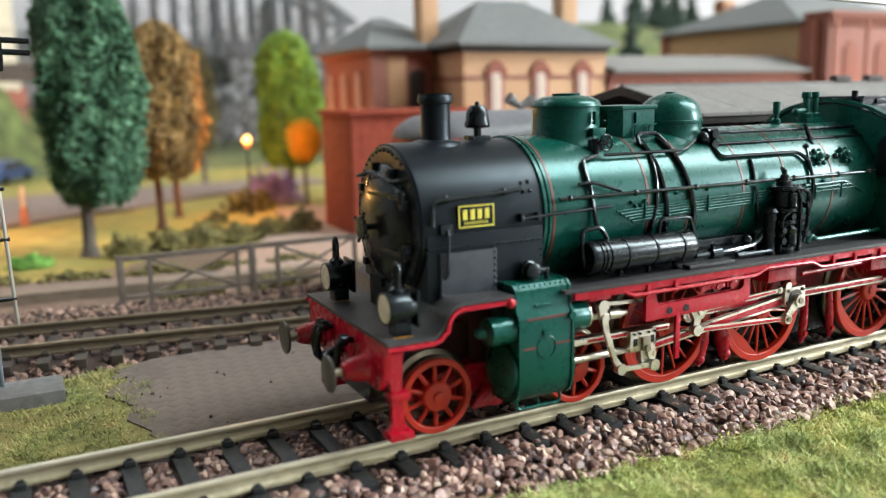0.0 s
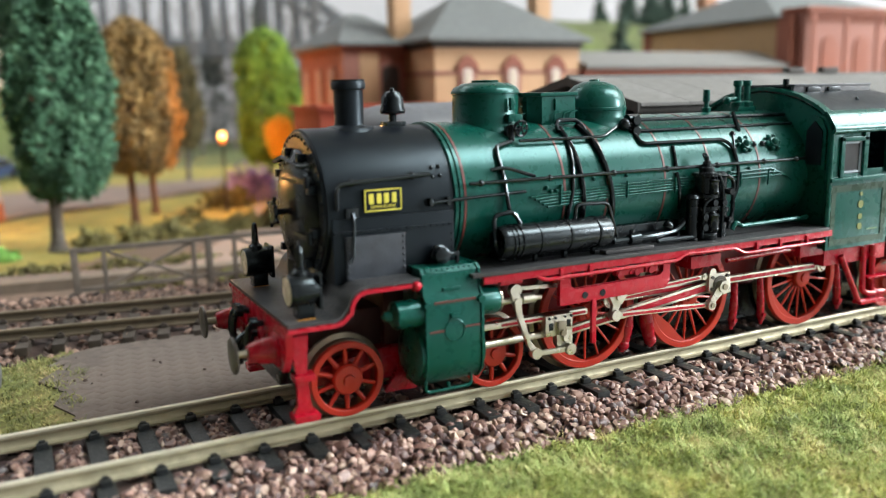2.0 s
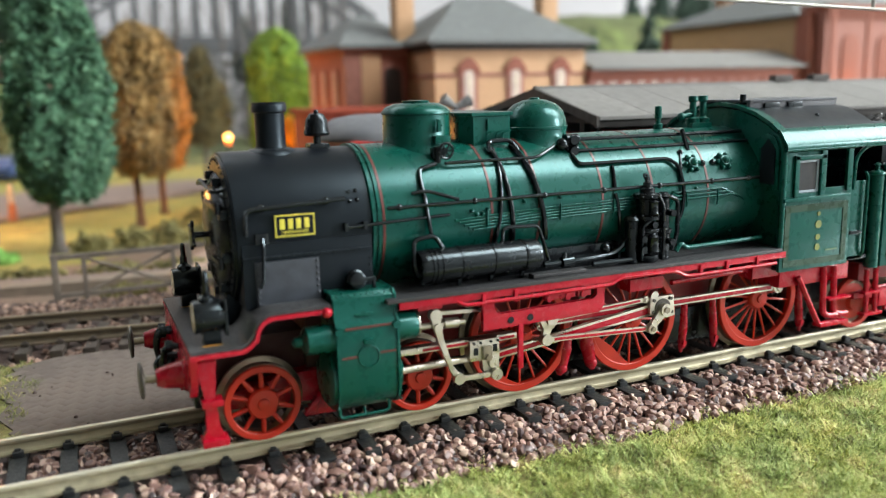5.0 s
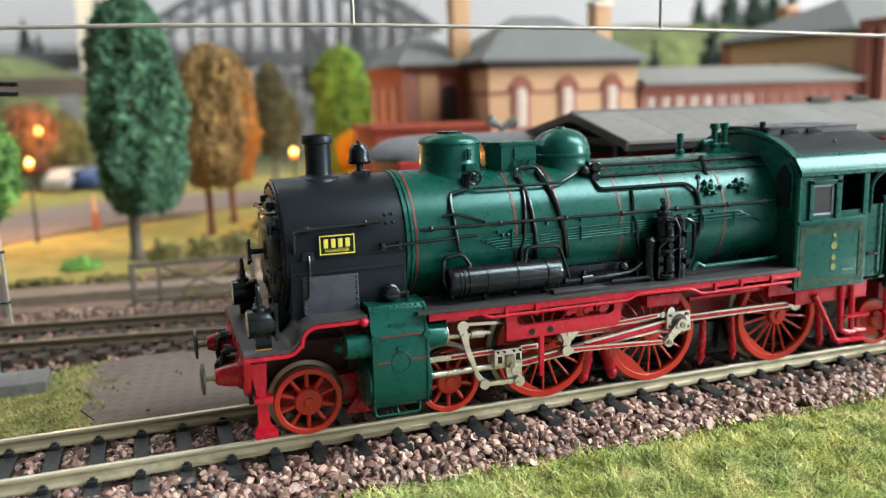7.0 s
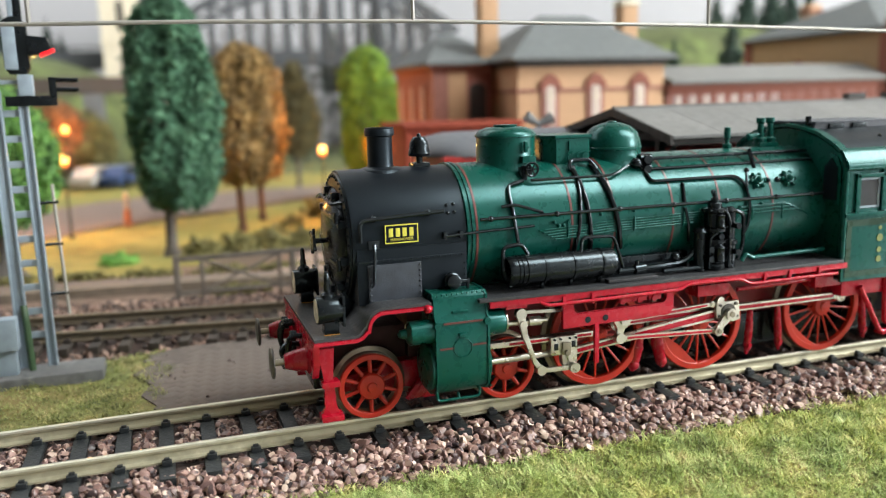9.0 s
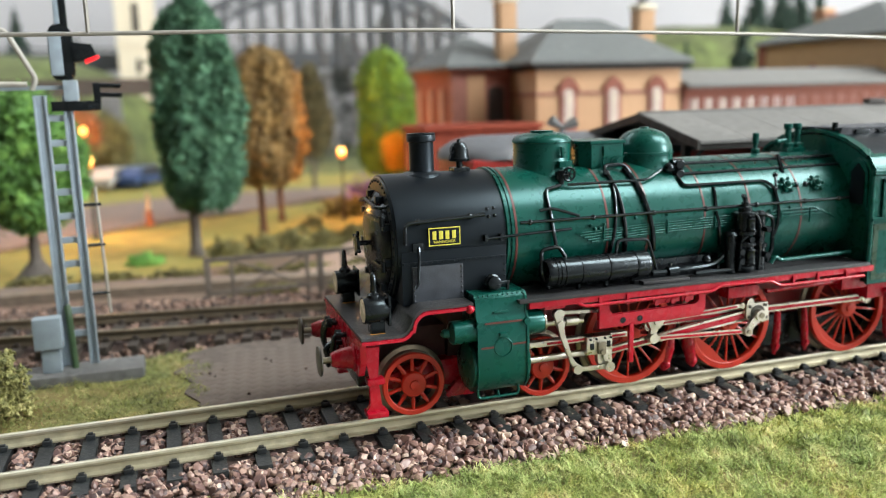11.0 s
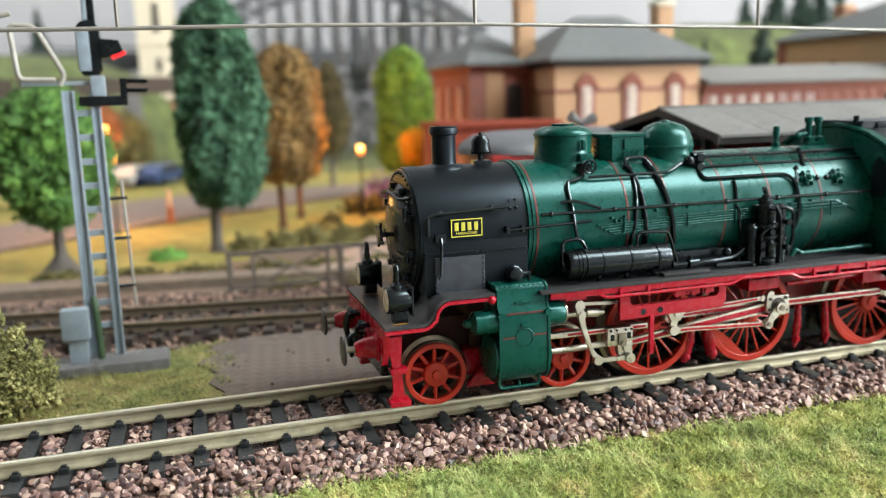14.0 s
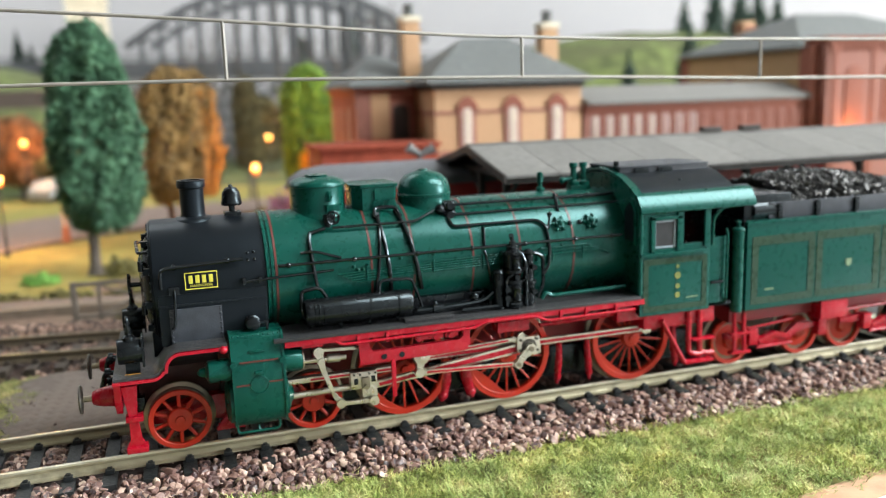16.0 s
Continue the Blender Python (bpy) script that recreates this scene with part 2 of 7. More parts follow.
COACH_ROOF = material("railcar_grey_roof", (0.115, 0.12, 0.135), 0.55, vary=0.1)
RUST_STEEL = material("brown_girder_steel", (0.075, 0.058, 0.048), 0.7, vary=0.2)
IRON = material("grey_bridge_steel", (0.055, 0.06, 0.068), 0.6, vary=0.15)
HILL = material("hill_green", (0.092, 0.118, 0.036), 0.95, vary=0.5, grain=0.06, patch=0.02, tint=(0.075, 0.085, 0.034), bump=0.4, bump_grain=0.3)
BACKDROP = material("pale_grey_backdrop", (0.325, 0.322, 0.335), 0.9, vary=0.03, grain=0.01, patch=0.003)
PLASTER = material("beige_wall", (0.46, 0.45, 0.43), 0.9, vary=0.02, grain=0.02, patch=0.002)
# for the unseen west wall: dark to keep bounced light off the cab front
LOW_BOUNCE_WALL = material("low_bounce_brown", (0.09, 0.07, 0.055), 0.7, vary=0.1, grain=0.02, patch=0.004)
CEILING = material("white_ceiling", (0.5, 0.5, 0.49), 0.9, vary=0.02, grain=0.02, patch=0.002)
FLOOR = material("brown_floor", (0.22, 0.15, 0.10), 0.6, vary=0.15, grain=0.02, patch=0.004)
RAW_WOOD = material("raw_pinkish_wood", (0.55, 0.34, 0.22), 0.7, vary=0.15, grain=0.2, patch=0.05, bump=0.2)
TRIM_WHITE = material("white_laminate", (0.75, 0.74, 0.72), 0.45, vary=0.03)
BOARD = material("layout_board_wood", (0.36, 0.25, 0.15), 0.7, vary=0.15, grain=0.05, patch=0.01)


def foliage(name, low, mid, high):
    return spread(material(name, (1.0, 1.0, 1.0), 0.75, vary=0.2, grain=0.5, patch=0.08, bump=0.3), [(0.0, low), (0.55, mid), (1.0, high)], 0.13, 0.5)


BLUE_GREEN = foliage("blue_green_foam_leaves", (0.007, 0.033, 0.016), (0.036, 0.12, 0.060), (0.20, 0.40, 0.24))
RUST = foliage("rust_brown_leaves", (0.055, 0.042, 0.015), (0.26, 0.160, 0.052), (0.52, 0.32, 0.105))
LIME = foliage("lime_green_leaves", (0.045, 0.085, 0.010), (0.16, 0.28, 0.026), (0.33, 0.50, 0.05))
FRESH = foliage("fresh_green_leaves", (0.018, 0.055, 0.010), (0.085, 0.21, 0.036), (0.27, 0.48, 0.10))
SHRUB = foliage("yellow_green_shrub_leaves", (0.07, 0.085, 0.03), (0.28, 0.27, 0.09), (0.66, 0.62, 0.28))
DARK_OLIVE = foliage("dark_olive_leaves", (0.022, 0.022, 0.008), (0.075, 0.062, 0.018), (0.165, 0.13, 0.04))
OLIVE = foliage("olive_hedge_leaves", (0.05, 0.045, 0.014), (0.15, 0.135, 0.042), (0.31, 0.28, 0.10))
HAZE = foliage("grey_distant_twigs", (0.06, 0.065, 0.06), (0.12, 0.125, 0.12), (0.20, 0.205, 0.20))
FIR = foliage("dark_fir_needles", (0.005, 0.018, 0.012), (0.012, 0.035, 0.022), (0.025, 0.06, 0.035))
VIOLET = foliage("violet_flowers", (0.12, 0.08, 0.26), (0.27, 0.18, 0.50), (0.42, 0.32, 0.62))
# amber of the lamplight put into the leaf colour
AMBER_LEAF = foliage("lamplit_amber_leaves", (0.55, 0.26, 0.02), (0.80, 0.45, 0.05), (0.9, 0.6, 0.1))
# the olive leaves again, lighter: yellowish light on the hedge put into the colour
HEDGE = foliage("lit_olive_hedge_leaves", (0.07, 0.065, 0.022), (0.20, 0.18, 0.06), (0.38, 0.34, 0.13))
BRIGHT = foliage("bright_green_cushion_leaves", (0.06, 0.17, 0.03), (0.18, 0.42, 0.08), (0.34, 0.60, 0.15))
glue = AMBER_LEAF.node_tree
thin, blend = glue.nodes.new("ShaderNodeBsdfTranslucent"), glue.nodes.new("ShaderNodeMixShader")
thin.inputs["Color"].default_value = (1.0, 0.70, 0.14, 1)
blend.inputs[0].default_value = 0.55
glue.links.new(glue.nodes["Principled BSDF"].outputs[0], blend.inputs[1])
glue.links.new(thin.outputs[0], blend.inputs[2])
glue.links.new(blend.outputs[0], glue.nodes["Material Output"].inputs["Surface"])
AUTUMN = foliage("red_brown_leaves", (0.08, 0.04, 0.015), (0.22, 0.09, 0.03), (0.42, 0.15, 0.05))

# ---- shapes, all in millimetres ----


def link_mesh(name, bm, mat, smooth=True):
    me = bpy.data.meshes.new(name)
    bmesh.ops.recalc_face_normals(bm, faces=bm.faces)
    for v in bm.verts:
        v.co *= MM
    bm.to_mesh(me)
    bm.free()
    me.materials.append(mat)
    if smooth:
        me.polygons.foreach_set("use_smooth", [True] * len(me.polygons))
        me.set_sharp_from_angle(angle=radians(38))
    return me


def thing(name, at, label, category, group="", kind="", turn=0.0):
    """An empty at the base of a thing, in millimetres; its parts are built round that point."""
    ob = new(name)
    ob.empty_display_size = 0.01
    ob.matrix_world = pose(at[0] * MM, at[1] * MM, at[2] * MM, 0, 0, turn)
    return tagged(ob, label, category, group, kind)


def part(name, bm, mat, parent, label="", smooth=True, at=None):
    ob = new(name, link_mesh(name, bm, mat, smooth))
    ob.parent = parent
    if at:
        ob.matrix_local = pose(at[0] * MM, at[1] * MM, at[2] * MM)
    return tagged(ob, label)


def solo(name, bm, mat, label="", category="", group="", kind="", smooth=True):
    return tagged(new(name, link_mesh(name, bm, mat, smooth)), label, category, group, kind)


def again(ob, parent, at, turn=0.0):
    """One more part on the same mesh."""
    o = ob.copy()
    scene.collection.objects.link(o)
    o.parent = parent
    o.matrix_local = pose(at[0] * MM, at[1] * MM, at[2] * MM, 0, 0, turn)
    return o


def box(bm, x0, x1, y0, y1, z0, z1, bevel=0.0):
    r = bmesh.ops.create_cube(bm, size=1.0)
    for v in r["verts"]:
        v.co = ((x0 + x1) / 2 + v.co.x * (x1 - x0), (y0 + y1) / 2 + v.co.y * (y1 - y0), (z0 + z1) / 2 + v.co.z * (z1 - z0))
    if bevel:
        edges = list({e for v in r["verts"] for e in v.link_edges})
        bmesh.ops.bevel(bm, geom=edges, offset=bevel, segments=2, affect="EDGES", profile=0.7)
    return bm


def rod(bm, a, b, r, r2=None, n=20, caps=True):
    a, b = Vector(a), Vector(b)
    m = Matrix.Translation((a + b) / 2) @ (b - a).to_track_quat("Z", "Y").to_matrix().to_4x4()
    bmesh.ops.create_cone(bm, cap_ends=caps, segments=n, radius1=r, radius2=r if r2 is None else r2, depth=(b - a).length, matrix=m)
    return bm


def lathe(bm, profile, at=(0, 0, 0), axis="z", n=32, caps=True):
    """Turns (radius, height) points round an axis."""
    rings = []
    for r, h in profile:
        ring = []
        for i in range(n):
            c, s = math.cos(math.tau * i / n) * max(r, 0.001), math.sin(math.tau * i / n) * max(r, 0.001)
            p = {"z": (c, s, h), "x": (h, c, s), "y": (c, h, s)}[axis]
            ring.append(bm.verts.new([p[k] + at[k] for k in range(3)]))
        rings.append(ring)
    for a, b in zip(rings, rings[1:]):
        for i in range(n):
            bm.faces.new((a[i], a[(i + 1) % n], b[(i + 1) % n], b[i]))
    if caps:
        bm.faces.new(rings[0])
        bm.faces.new(rings[-1])
    return bm


def tube(bm, points, r, n=8, bend=1.2):
    """A bent pipe through points, its corners rounded."""
    pts = [Vector(p) for p in points]
    way = [pts[0]]
    for a, b, c in zip(pts, pts[1:], pts[2:]):
        u, w = a - b, c - b
        k = min(bend, u.length * 0.45, w.length * 0.45)
        p, q = b + u.normalized() * k, b + w.normalized() * k
        for i in range(5):
            f = i / 4
            way.append(p * (1 - f) ** 2 + b * 2 * f * (1 - f) + q * f * f)
    way.append(pts[-1])
    rings, side = [], None
    for i, p in enumerate(way):
        d = (way[min(i + 1, len(way) - 1)] - way[max(i - 1, 0)]).normalized()
        if side is None:
            side = d.orthogonal().normalized()
        side = (side - d * side.dot(d)).normalized()
        up = d.cross(side)
        rings.append([bm.verts.new(p + (side * math.cos(math.tau * j / n) + up * math.sin(math.tau * j / n)) * r) for j in range(n)])
    for a, b in zip(rings, rings[1:]):
        for j in range(n):
            bm.faces.new((a[j], a[(j + 1) % n], b[(j + 1) % n], b[j]))
    bm.faces.new(rings[0])
    bm.faces.new(rings[-1])
    return bm


def prism(bm, outline, a, b, axis="y", bevel=0.0):
    """Extrudes a closed outline between a and b; the outline lies in the plane across that axis."""
    def p(u, w, k):
        return {"y": (u, k, w), "x": (k, u, w), "z": (u, w, k)}[axis]
    f = bm.faces.new([bm.verts.new(p(u, w, a)) for u, w in outline])
    g = bm.faces.new([bm.verts.new(p(u, w, b)) for u, w in outline])
    k = len(outline)
    fv, gv = list(f.verts), list(g.verts)
    for i in range(k):
        bm.faces.new((fv[i], fv[(i + 1) % k], gv[(i + 1) % k], gv[i]))
    if bevel:
        edges = list({e for face in (f, g) for e in face.edges})
        bmesh.ops.bevel(bm, geom=edges, offset=bevel, segments=2, affect="EDGES", profile=0.7)
    return bm


def sheet(bm, outline, thick, axis_a, axis_b, axis="y"):
    """A bent plate: an open outline given thickness, drawn out between two places along an axis."""
    pts = [Vector((u, w)) for u, w in outline]
    offs = []
    for i, q in enumerate(pts):
        d = (pts[min(i + 1, len(pts) - 1)] - pts[max(i - 1, 0)]).normalized()
        offs.append(q + Vector((-d.y, d.x)) * thick)
    return prism(bm, [tuple(q) for q in pts] + [tuple(q) for q in reversed(offs)], axis_a, axis_b, axis)


def ball(bm, c, r, sx=1, sy=1, sz=1, n=12):
    r_ = bmesh.ops.create_uvsphere(bm, u_segments=n, v_segments=max(6, n // 2), radius=r)
    for v in r_["verts"]:
        v.co = (c[0] + v.co.x * sx, c[1] + v.co.y * sy, c[2] + v.co.z * sz)
    return bm


def ring_bolts(bm, c, radius, count, r, axis="x", start=0.0, end=math.tau):
    for i in range(count):
        a = start + (end - start) * i / count
        p = {"x": (c[0], c[1] + math.cos(a) * radius, c[2] + math.sin(a) * radius),
             "y": (c[0] + math.cos(a) * radius, c[1], c[2] + math.sin(a) * radius),
             "z": (c[0] + math.cos(a) * radius, c[1] + math.sin(a) * radius, c[2])}[axis]
        ball(bm, p, r, n=8)
    return bm


def arc(cx, cz, r, a0, a1, n):
    return [(cx + r * math.cos(radians(a0 + (a1 - a0) * i / n)), cz + r * math.sin(radians(a0 + (a1 - a0) * i / n))) for i in range(n + 1)]


def B():
    return bmesh.new()


ICO = B()
bmesh.ops.create_icosphere(ICO, subdivisions=1, radius=1.0)
ICO.verts.ensure_lookup_table()
ICO_V = np.array([v.co[:] for v in ICO.verts])
ICO_F = np.array([[v.index for v in f.verts] for f in ICO.faces])
ICO.free()
ICO2 = B()
bmesh.ops.create_icosphere(ICO2, subdivisions=2, radius=1.0)
ICO2_V = np.array([v.co[:] for v in ICO2.verts])
ICO2_F = np.array([[v.index for v in f.verts] for f in ICO2.faces])
ICO2.free()


OCTA_V = np.array([(1, 0, 0), (-1, 0, 0), (0, 1, 0), (0, -1, 0), (0, 0, 1), (0, 0, -1)], float)
OCTA_F = np.array([(0, 2, 4), (2, 1, 4), (1, 3, 4), (3, 0, 4), (2, 0, 5), (1, 2, 5), (3, 1, 5), (0, 3, 5)])


def lumps(name, centres, sizes, mat, seed, rough=0.25, fine=False, leafy=False, flat=1.0, smooth=False):
    """Many small uneven lumps in one mesh: stones, coal, leaf clumps. Centres and sizes in millimetres."""
    rng = np.random.default_rng(seed)
    base_v, base_f = (ICO2_V, ICO2_F) if fine else (ICO_V, ICO_F)
    if leafy:
        base_v, base_f = OCTA_V, OCTA_F
    k, n = len(base_v), len(centres)
    d = 1 + rng.uniform(-rough, rough, (n, k, 1))
    stretch = rng.uniform(0.62, 1.3, (n, 1, 3)) * np.array([1, 1, flat])
    q = rng.normal(size=(n, 4))
    q /= np.linalg.norm(q, axis=1)[:, None]
    w, x, y, z = q.T
    R = np.stack([np.stack([1 - 2 * (y * y + z * z), 2 * (x * y - w * z), 2 * (x * z + w * y)], -1),
                  np.stack([2 * (x * y + w * z), 1 - 2 * (x * x + z * z), 2 * (y * z - w * x)], -1),
                  np.stack([2 * (x * z - w * y), 2 * (y * z + w * x), 1 - 2 * (x * x + y * y)], -1)], 1)
    local = np.einsum("nij,nkj->nki", R, base_v[None] * d * stretch)
    verts = (local * np.asarray(sizes)[:, None, None] + np.asarray(centres)[:, None]) * MM
    faces = (base_f[None] + (np.arange(n) * k)[:, None, None]).reshape(-1, 3)
    me = bpy.data.meshes.new(name)
    me.from_pydata(verts.reshape(-1, 3).tolist(), [], faces.tolist())
    me.materials.append(mat)
    if smooth:
        me.polygons.foreach_set("use_smooth", [True] * len(me.polygons))
    return me


def stones(name, centres, sizes, mat, seed):
    """Many small broken stones in one mesh: rounded lumps with a few flat faces struck off each."""
    rng = np.random.default_rng(seed)
    n, k = len(centres), len(ICO2_V)
    v = ICO2_V[None] * (1 + rng.uniform(-0.06, 0.06, (n, k, 1)))
    for _ in range(6):
        d = rng.normal(size=(n, 1, 3))
        d /= np.linalg.norm(d, axis=2)[:, :, None]
        over = np.maximum(0, np.sum(v * d, axis=2, keepdims=True) - rng.uniform(0.5, 0.85, (n, 1, 1)))
        v = v - d * over
    a, b = rng.uniform(0, math.tau, n), rng.uniform(-0.5, 0.5, n)
    v = v * rng.uniform(0.8, 1.35, (n, 1, 3)) * np.array([1, 1, 0.9])
    ca, sa, cb, sb = np.cos(a)[:, None], np.sin(a)[:, None], np.cos(b)[:, None], np.sin(b)[:, None]
    x, y, z = v[:, :, 0], v[:, :, 1] * cb - v[:, :, 2] * sb, v[:, :, 1] * sb + v[:, :, 2] * cb
    v = np.stack([x * ca - y * sa, x * sa + y * ca, z], -1)
    v = (v * np.asarray(sizes)[:, None, None] + np.asarray(centres)[:, None]) * MM
    faces = (ICO2_F[None] + (np.arange(n) * k)[:, None, None]).reshape(-1, 3)
    me = bpy.data.meshes.new(name)
    me.from_pydata(v.reshape(-1, 3).tolist(), [], faces.tolist())
    me.materials.append(mat)
    me.polygons.foreach_set("use_smooth", [True] * len(me.polygons))
    me.set_sharp_from_angle(angle=radians(24))
    return me


def blades(name, roots, lengths, mat, seed, width=0.16, lean=0.6):
    """Grass fibres: each a narrow bent strip of two quads."""
    rng = np.random.default_rng(seed)
    n = len(roots)
    a = rng.uniform(0, math.tau, n)
    l = np.sqrt(rng.uniform(0.45, lean, n)) * lengths
    side = np.stack([-np.sin(a), np.cos(a), np.zeros(n)], -1) * width / 2
    tip = np.stack([np.cos(a) * l, np.sin(a) * l, np.sqrt(np.maximum(lengths ** 2 - l ** 2, 0.01))], -1)
    mid = tip * np.array([0.5, 0.5, 0.5]) + rng.normal(size=(n, 3)) * np.array([0.24, 0.24, 0.16]) * lengths[:, None]
    roots = np.asarray(roots)
    v = np.stack([roots - side, roots + side, roots + mid + side * 0.8, roots + mid - side * 0.8, roots + tip], 1) * MM
    i = np.arange(n) * 5
    quads = np.stack([i, i + 1, i + 2, i + 3], -1)
    tris = np.stack([i + 3, i + 2, i + 4], -1)
    me = bpy.data.meshes.new(name)
    me.from_pydata(v.reshape(-1, 3).tolist(), [], quads.tolist() + tris.tolist())
    me.materials.append(mat)
    return me


def lettering(text, size, mat, parent, at, turn=(90, 0, 0), name="lettering"):
    cu = bpy.data.curves.new(name, "FONT")
    cu.body, cu.size, cu.extrude, cu.align_x = text, size * MM, 0.00004, "CENTER"
    tmp = bpy.data.objects.new(name, cu)
    scene.collection.objects.link(tmp)
    me = bpy.data.meshes.new_from_object(tmp.evaluated_get(bpy.context.evaluated_depsgraph_get()))
    bpy.data.objects.remove(tmp)
    me.materials.clear()
    me.materials.append(mat)
    ob = new(name, me)
    ob.parent = parent
    ob.matrix_local = pose(at[0] * MM, at[1] * MM, at[2] * MM, *turn)
    return ob

# ---- the room and the layout board ----


def wall_with_hole(x0, x1, z0, z1, y0, y1, hx0, hx1, hz0, hz1):
    bm = B()
    box(bm, x0, hx0, y0, y1, z0, z1)
    box(bm, hx1, x1, y0, y1, z0, z1)
    box(bm, hx0, hx1, y0, y1, z0, hz0)
    box(bm, hx0, hx1, y0, y1, hz1, z1)
    return bm


solo("wall_south", wall_with_hole(-1700, 2700, -1200, 960, -1160, -1020, 1430, 2430, 170, 830), PLASTER, "pale painted wall with the window", "wall", kind="structure", smooth=False)
for wall_name, x0, x1, y0, y1 in (("wall_north", -1700, 2700, 1050, 1200), ("wall_west", -1850, -1700, -1160, 1200), ("wall_east", 2700, 2850, -1160, 1200)):
    solo(wall_name, box(B(), x0, x1, y0, y1, -1200, 960), {"wall_north": BACKDROP, "wall_west": LOW_BOUNCE_WALL}.get(wall_name, PLASTER), {"wall_west": "plain unseen room wall, dark brown to cut bounced light"}.get(wall_name, "plain pale grey painted room wall"), "wall", kind="structure", smooth=False)
solo("ceiling", box(B(), -1850, 2850, -1160, 1200, 960, 1060), CEILING, "plain white room ceiling", "ceiling", kind="structure", smooth=False)
solo("floor", box(B(), -1850, 2850, -1160, 1200, -1300, -1200), FLOOR, "brown room floor", "floor", kind="structure", smooth=False)
window = thing("window_1", (1930, -1090, 500), "white framed room window letting in daylight", "window", kind="structure")
for a in (-1, 1):
    part("window_frame", box(B(), a * 475 - 25, a * 475 + 25, -25, 25, -330, 330, 4), WHITE, window)
    part("window_frame", box(B(), -450, 450, -25, 25, a * 305 - 25, a * 305 + 25, 4), WHITE, window)
part("window_sill", box(B(), -520, 520, 70, 180, -350, -331, 4), WHITE, window)
# unseen panel, assumed overhead from the highlight along the boiler
fixture = thing("ceiling_light", (1200, -400, 960), "flat white ceiling light panel, assumed and unseen", "ceiling light", "ceiling panels")
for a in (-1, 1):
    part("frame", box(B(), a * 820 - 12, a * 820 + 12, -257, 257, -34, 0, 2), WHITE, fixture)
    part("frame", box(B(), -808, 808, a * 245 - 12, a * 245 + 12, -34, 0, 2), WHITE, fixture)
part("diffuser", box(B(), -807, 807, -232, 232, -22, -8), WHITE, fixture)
# second unseen panel, added and tilted to brighten the backdrop's dim left
fill_panel = copy_thing(fixture, pose(-0.75, 0.5825, 0.8303, 30))
tagged(fill_panel, "unseen flat white panel, added at a tilt under the ceiling to brighten the backdrop")
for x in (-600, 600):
    part("hanger", rod(B(), (x, 0, 0), (x, 75, 130), 4, n=10), WHITE, fill_panel)

bm = B()
box(bm, -900, 1300, -92, 1045, -26, -14.5)
box(bm, -900, 1300, -30, 1045, -14.5, -8)
solo("layout_board", bm, BOARD, "wooden base board of the model layout", "board", kind="structure", smooth=False)
for x, y in ((-860, -20), (1260, -20), (-860, 1000), (1260, 1000)):
    solo("board_leg", box(B(), x - 30, x + 30, y - 30, y + 30, -1200, -26, 3), BOARD, "square wooden leg under the layout board", "table leg", "legs of the board")


def front_edge(x):
    """Where the turf ends along the layout's front, before the bare wooden strip."""
    return -60 + 0.12 * (x - 55)


solo("board_edge", prism(B(), [(-300, front_edge(-300)), (330, front_edge(330)), (330, front_edge(330) - 7), (-300, front_edge(-300) - 7)], -14.4, -8.7, "z"), RAW_WOOD, "bare pinkish wooden strip along the layout's front", "board", kind="structure", smooth=False)
solo("edge_trim", prism(B(), [(-170, front_edge(-170) - 7.05), (280, front_edge(280) - 7.05), (280, -93), (-170, -93)], -14.4, -8.9, "z"), TRIM_WHITE, "white laminated front trim of the layout", "trim", kind="structure", smooth=False)


def turf_rise(x, y):
    """The turf rises to meet the paving's edge."""
    if not 12 < y < 70:
        return 0.0
    k = min(1, max(0, (x + 52) / 14))
    return 2.0 * k * k * (3 - 2 * k) * min(1, (y - 12) / 5) * min(1, (70 - y) / 8)


def wavy_ground():
    """The layout's ground as one sheet: low by the track, a little uneven, with hills at the back."""
    rng = noise
    xs = np.concatenate([np.arange(-895, -140, 35), np.arange(-140, 300, 5), np.arange(300, 1296, 35)])
    ys = np.concatenate([np.arange(-91.5, 260, 5), np.arange(260, 1040, 26)])
    bm = B()
    grid = []
    for y in ys:
        row = []
        for x in xs:
            z = -6.6 + 0.5 * rng.noise((x * 0.05, y * 0.05, 0))
            z += turf_rise(x, y) if x < -20 else 0
            if y < -20:
                z -= 0.10 * max(0, -34 - y)
            if y < front_edge(x):
                z -= 3.0
            for cx, cy, rx, ry, h in ((620, 800, 330, 180, 145), (820, 940, 260, 170, 130), (-190, 780, 170, 130, 114), (-560, 860, 300, 160, 120)):
                k = 1 - ((x - cx) / rx) ** 2 - ((y - cy) / ry) ** 2
                if k > 0:
                    z = max(z, -6.6 + h * k ** 0.4 + 5 * rng.noise((x * 0.012, y * 0.012, 7)) * k + 2 * rng.noise((x * 0.03, y * 0.03, 3)))
            row.append(bm.verts.new((x, y, z)))
        grid.append(row)
    for a, b in zip(grid, grid[1:]):
        for i in range(len(xs) - 1):
            bm.faces.new((a[i], a[i + 1], b[i + 1], b[i]))
    return bm


g = wavy_ground()
ground = solo("ground", g, HILL, "green scattered turf of the layout with low hills", "ground", kind="structure")
ground.data.materials.append(LAWN)
ground.data.materials.append(TURF)
ground.data.materials.append(DUST)
for p in ground.data.polygons:
    c = p.center / MM
    if c.y < 70:
        p.material_index = 2
    elif c.y < 172 + 32 * min(1, max(0, (c.x + 40) / 40)) and c.x < 300:
        p.material_index = 3
    elif c.y < 560 and c.z < 8:
        p.material_index = 1

# ---- tracks ----
PITCH, PHASE = 7.05, 1.05


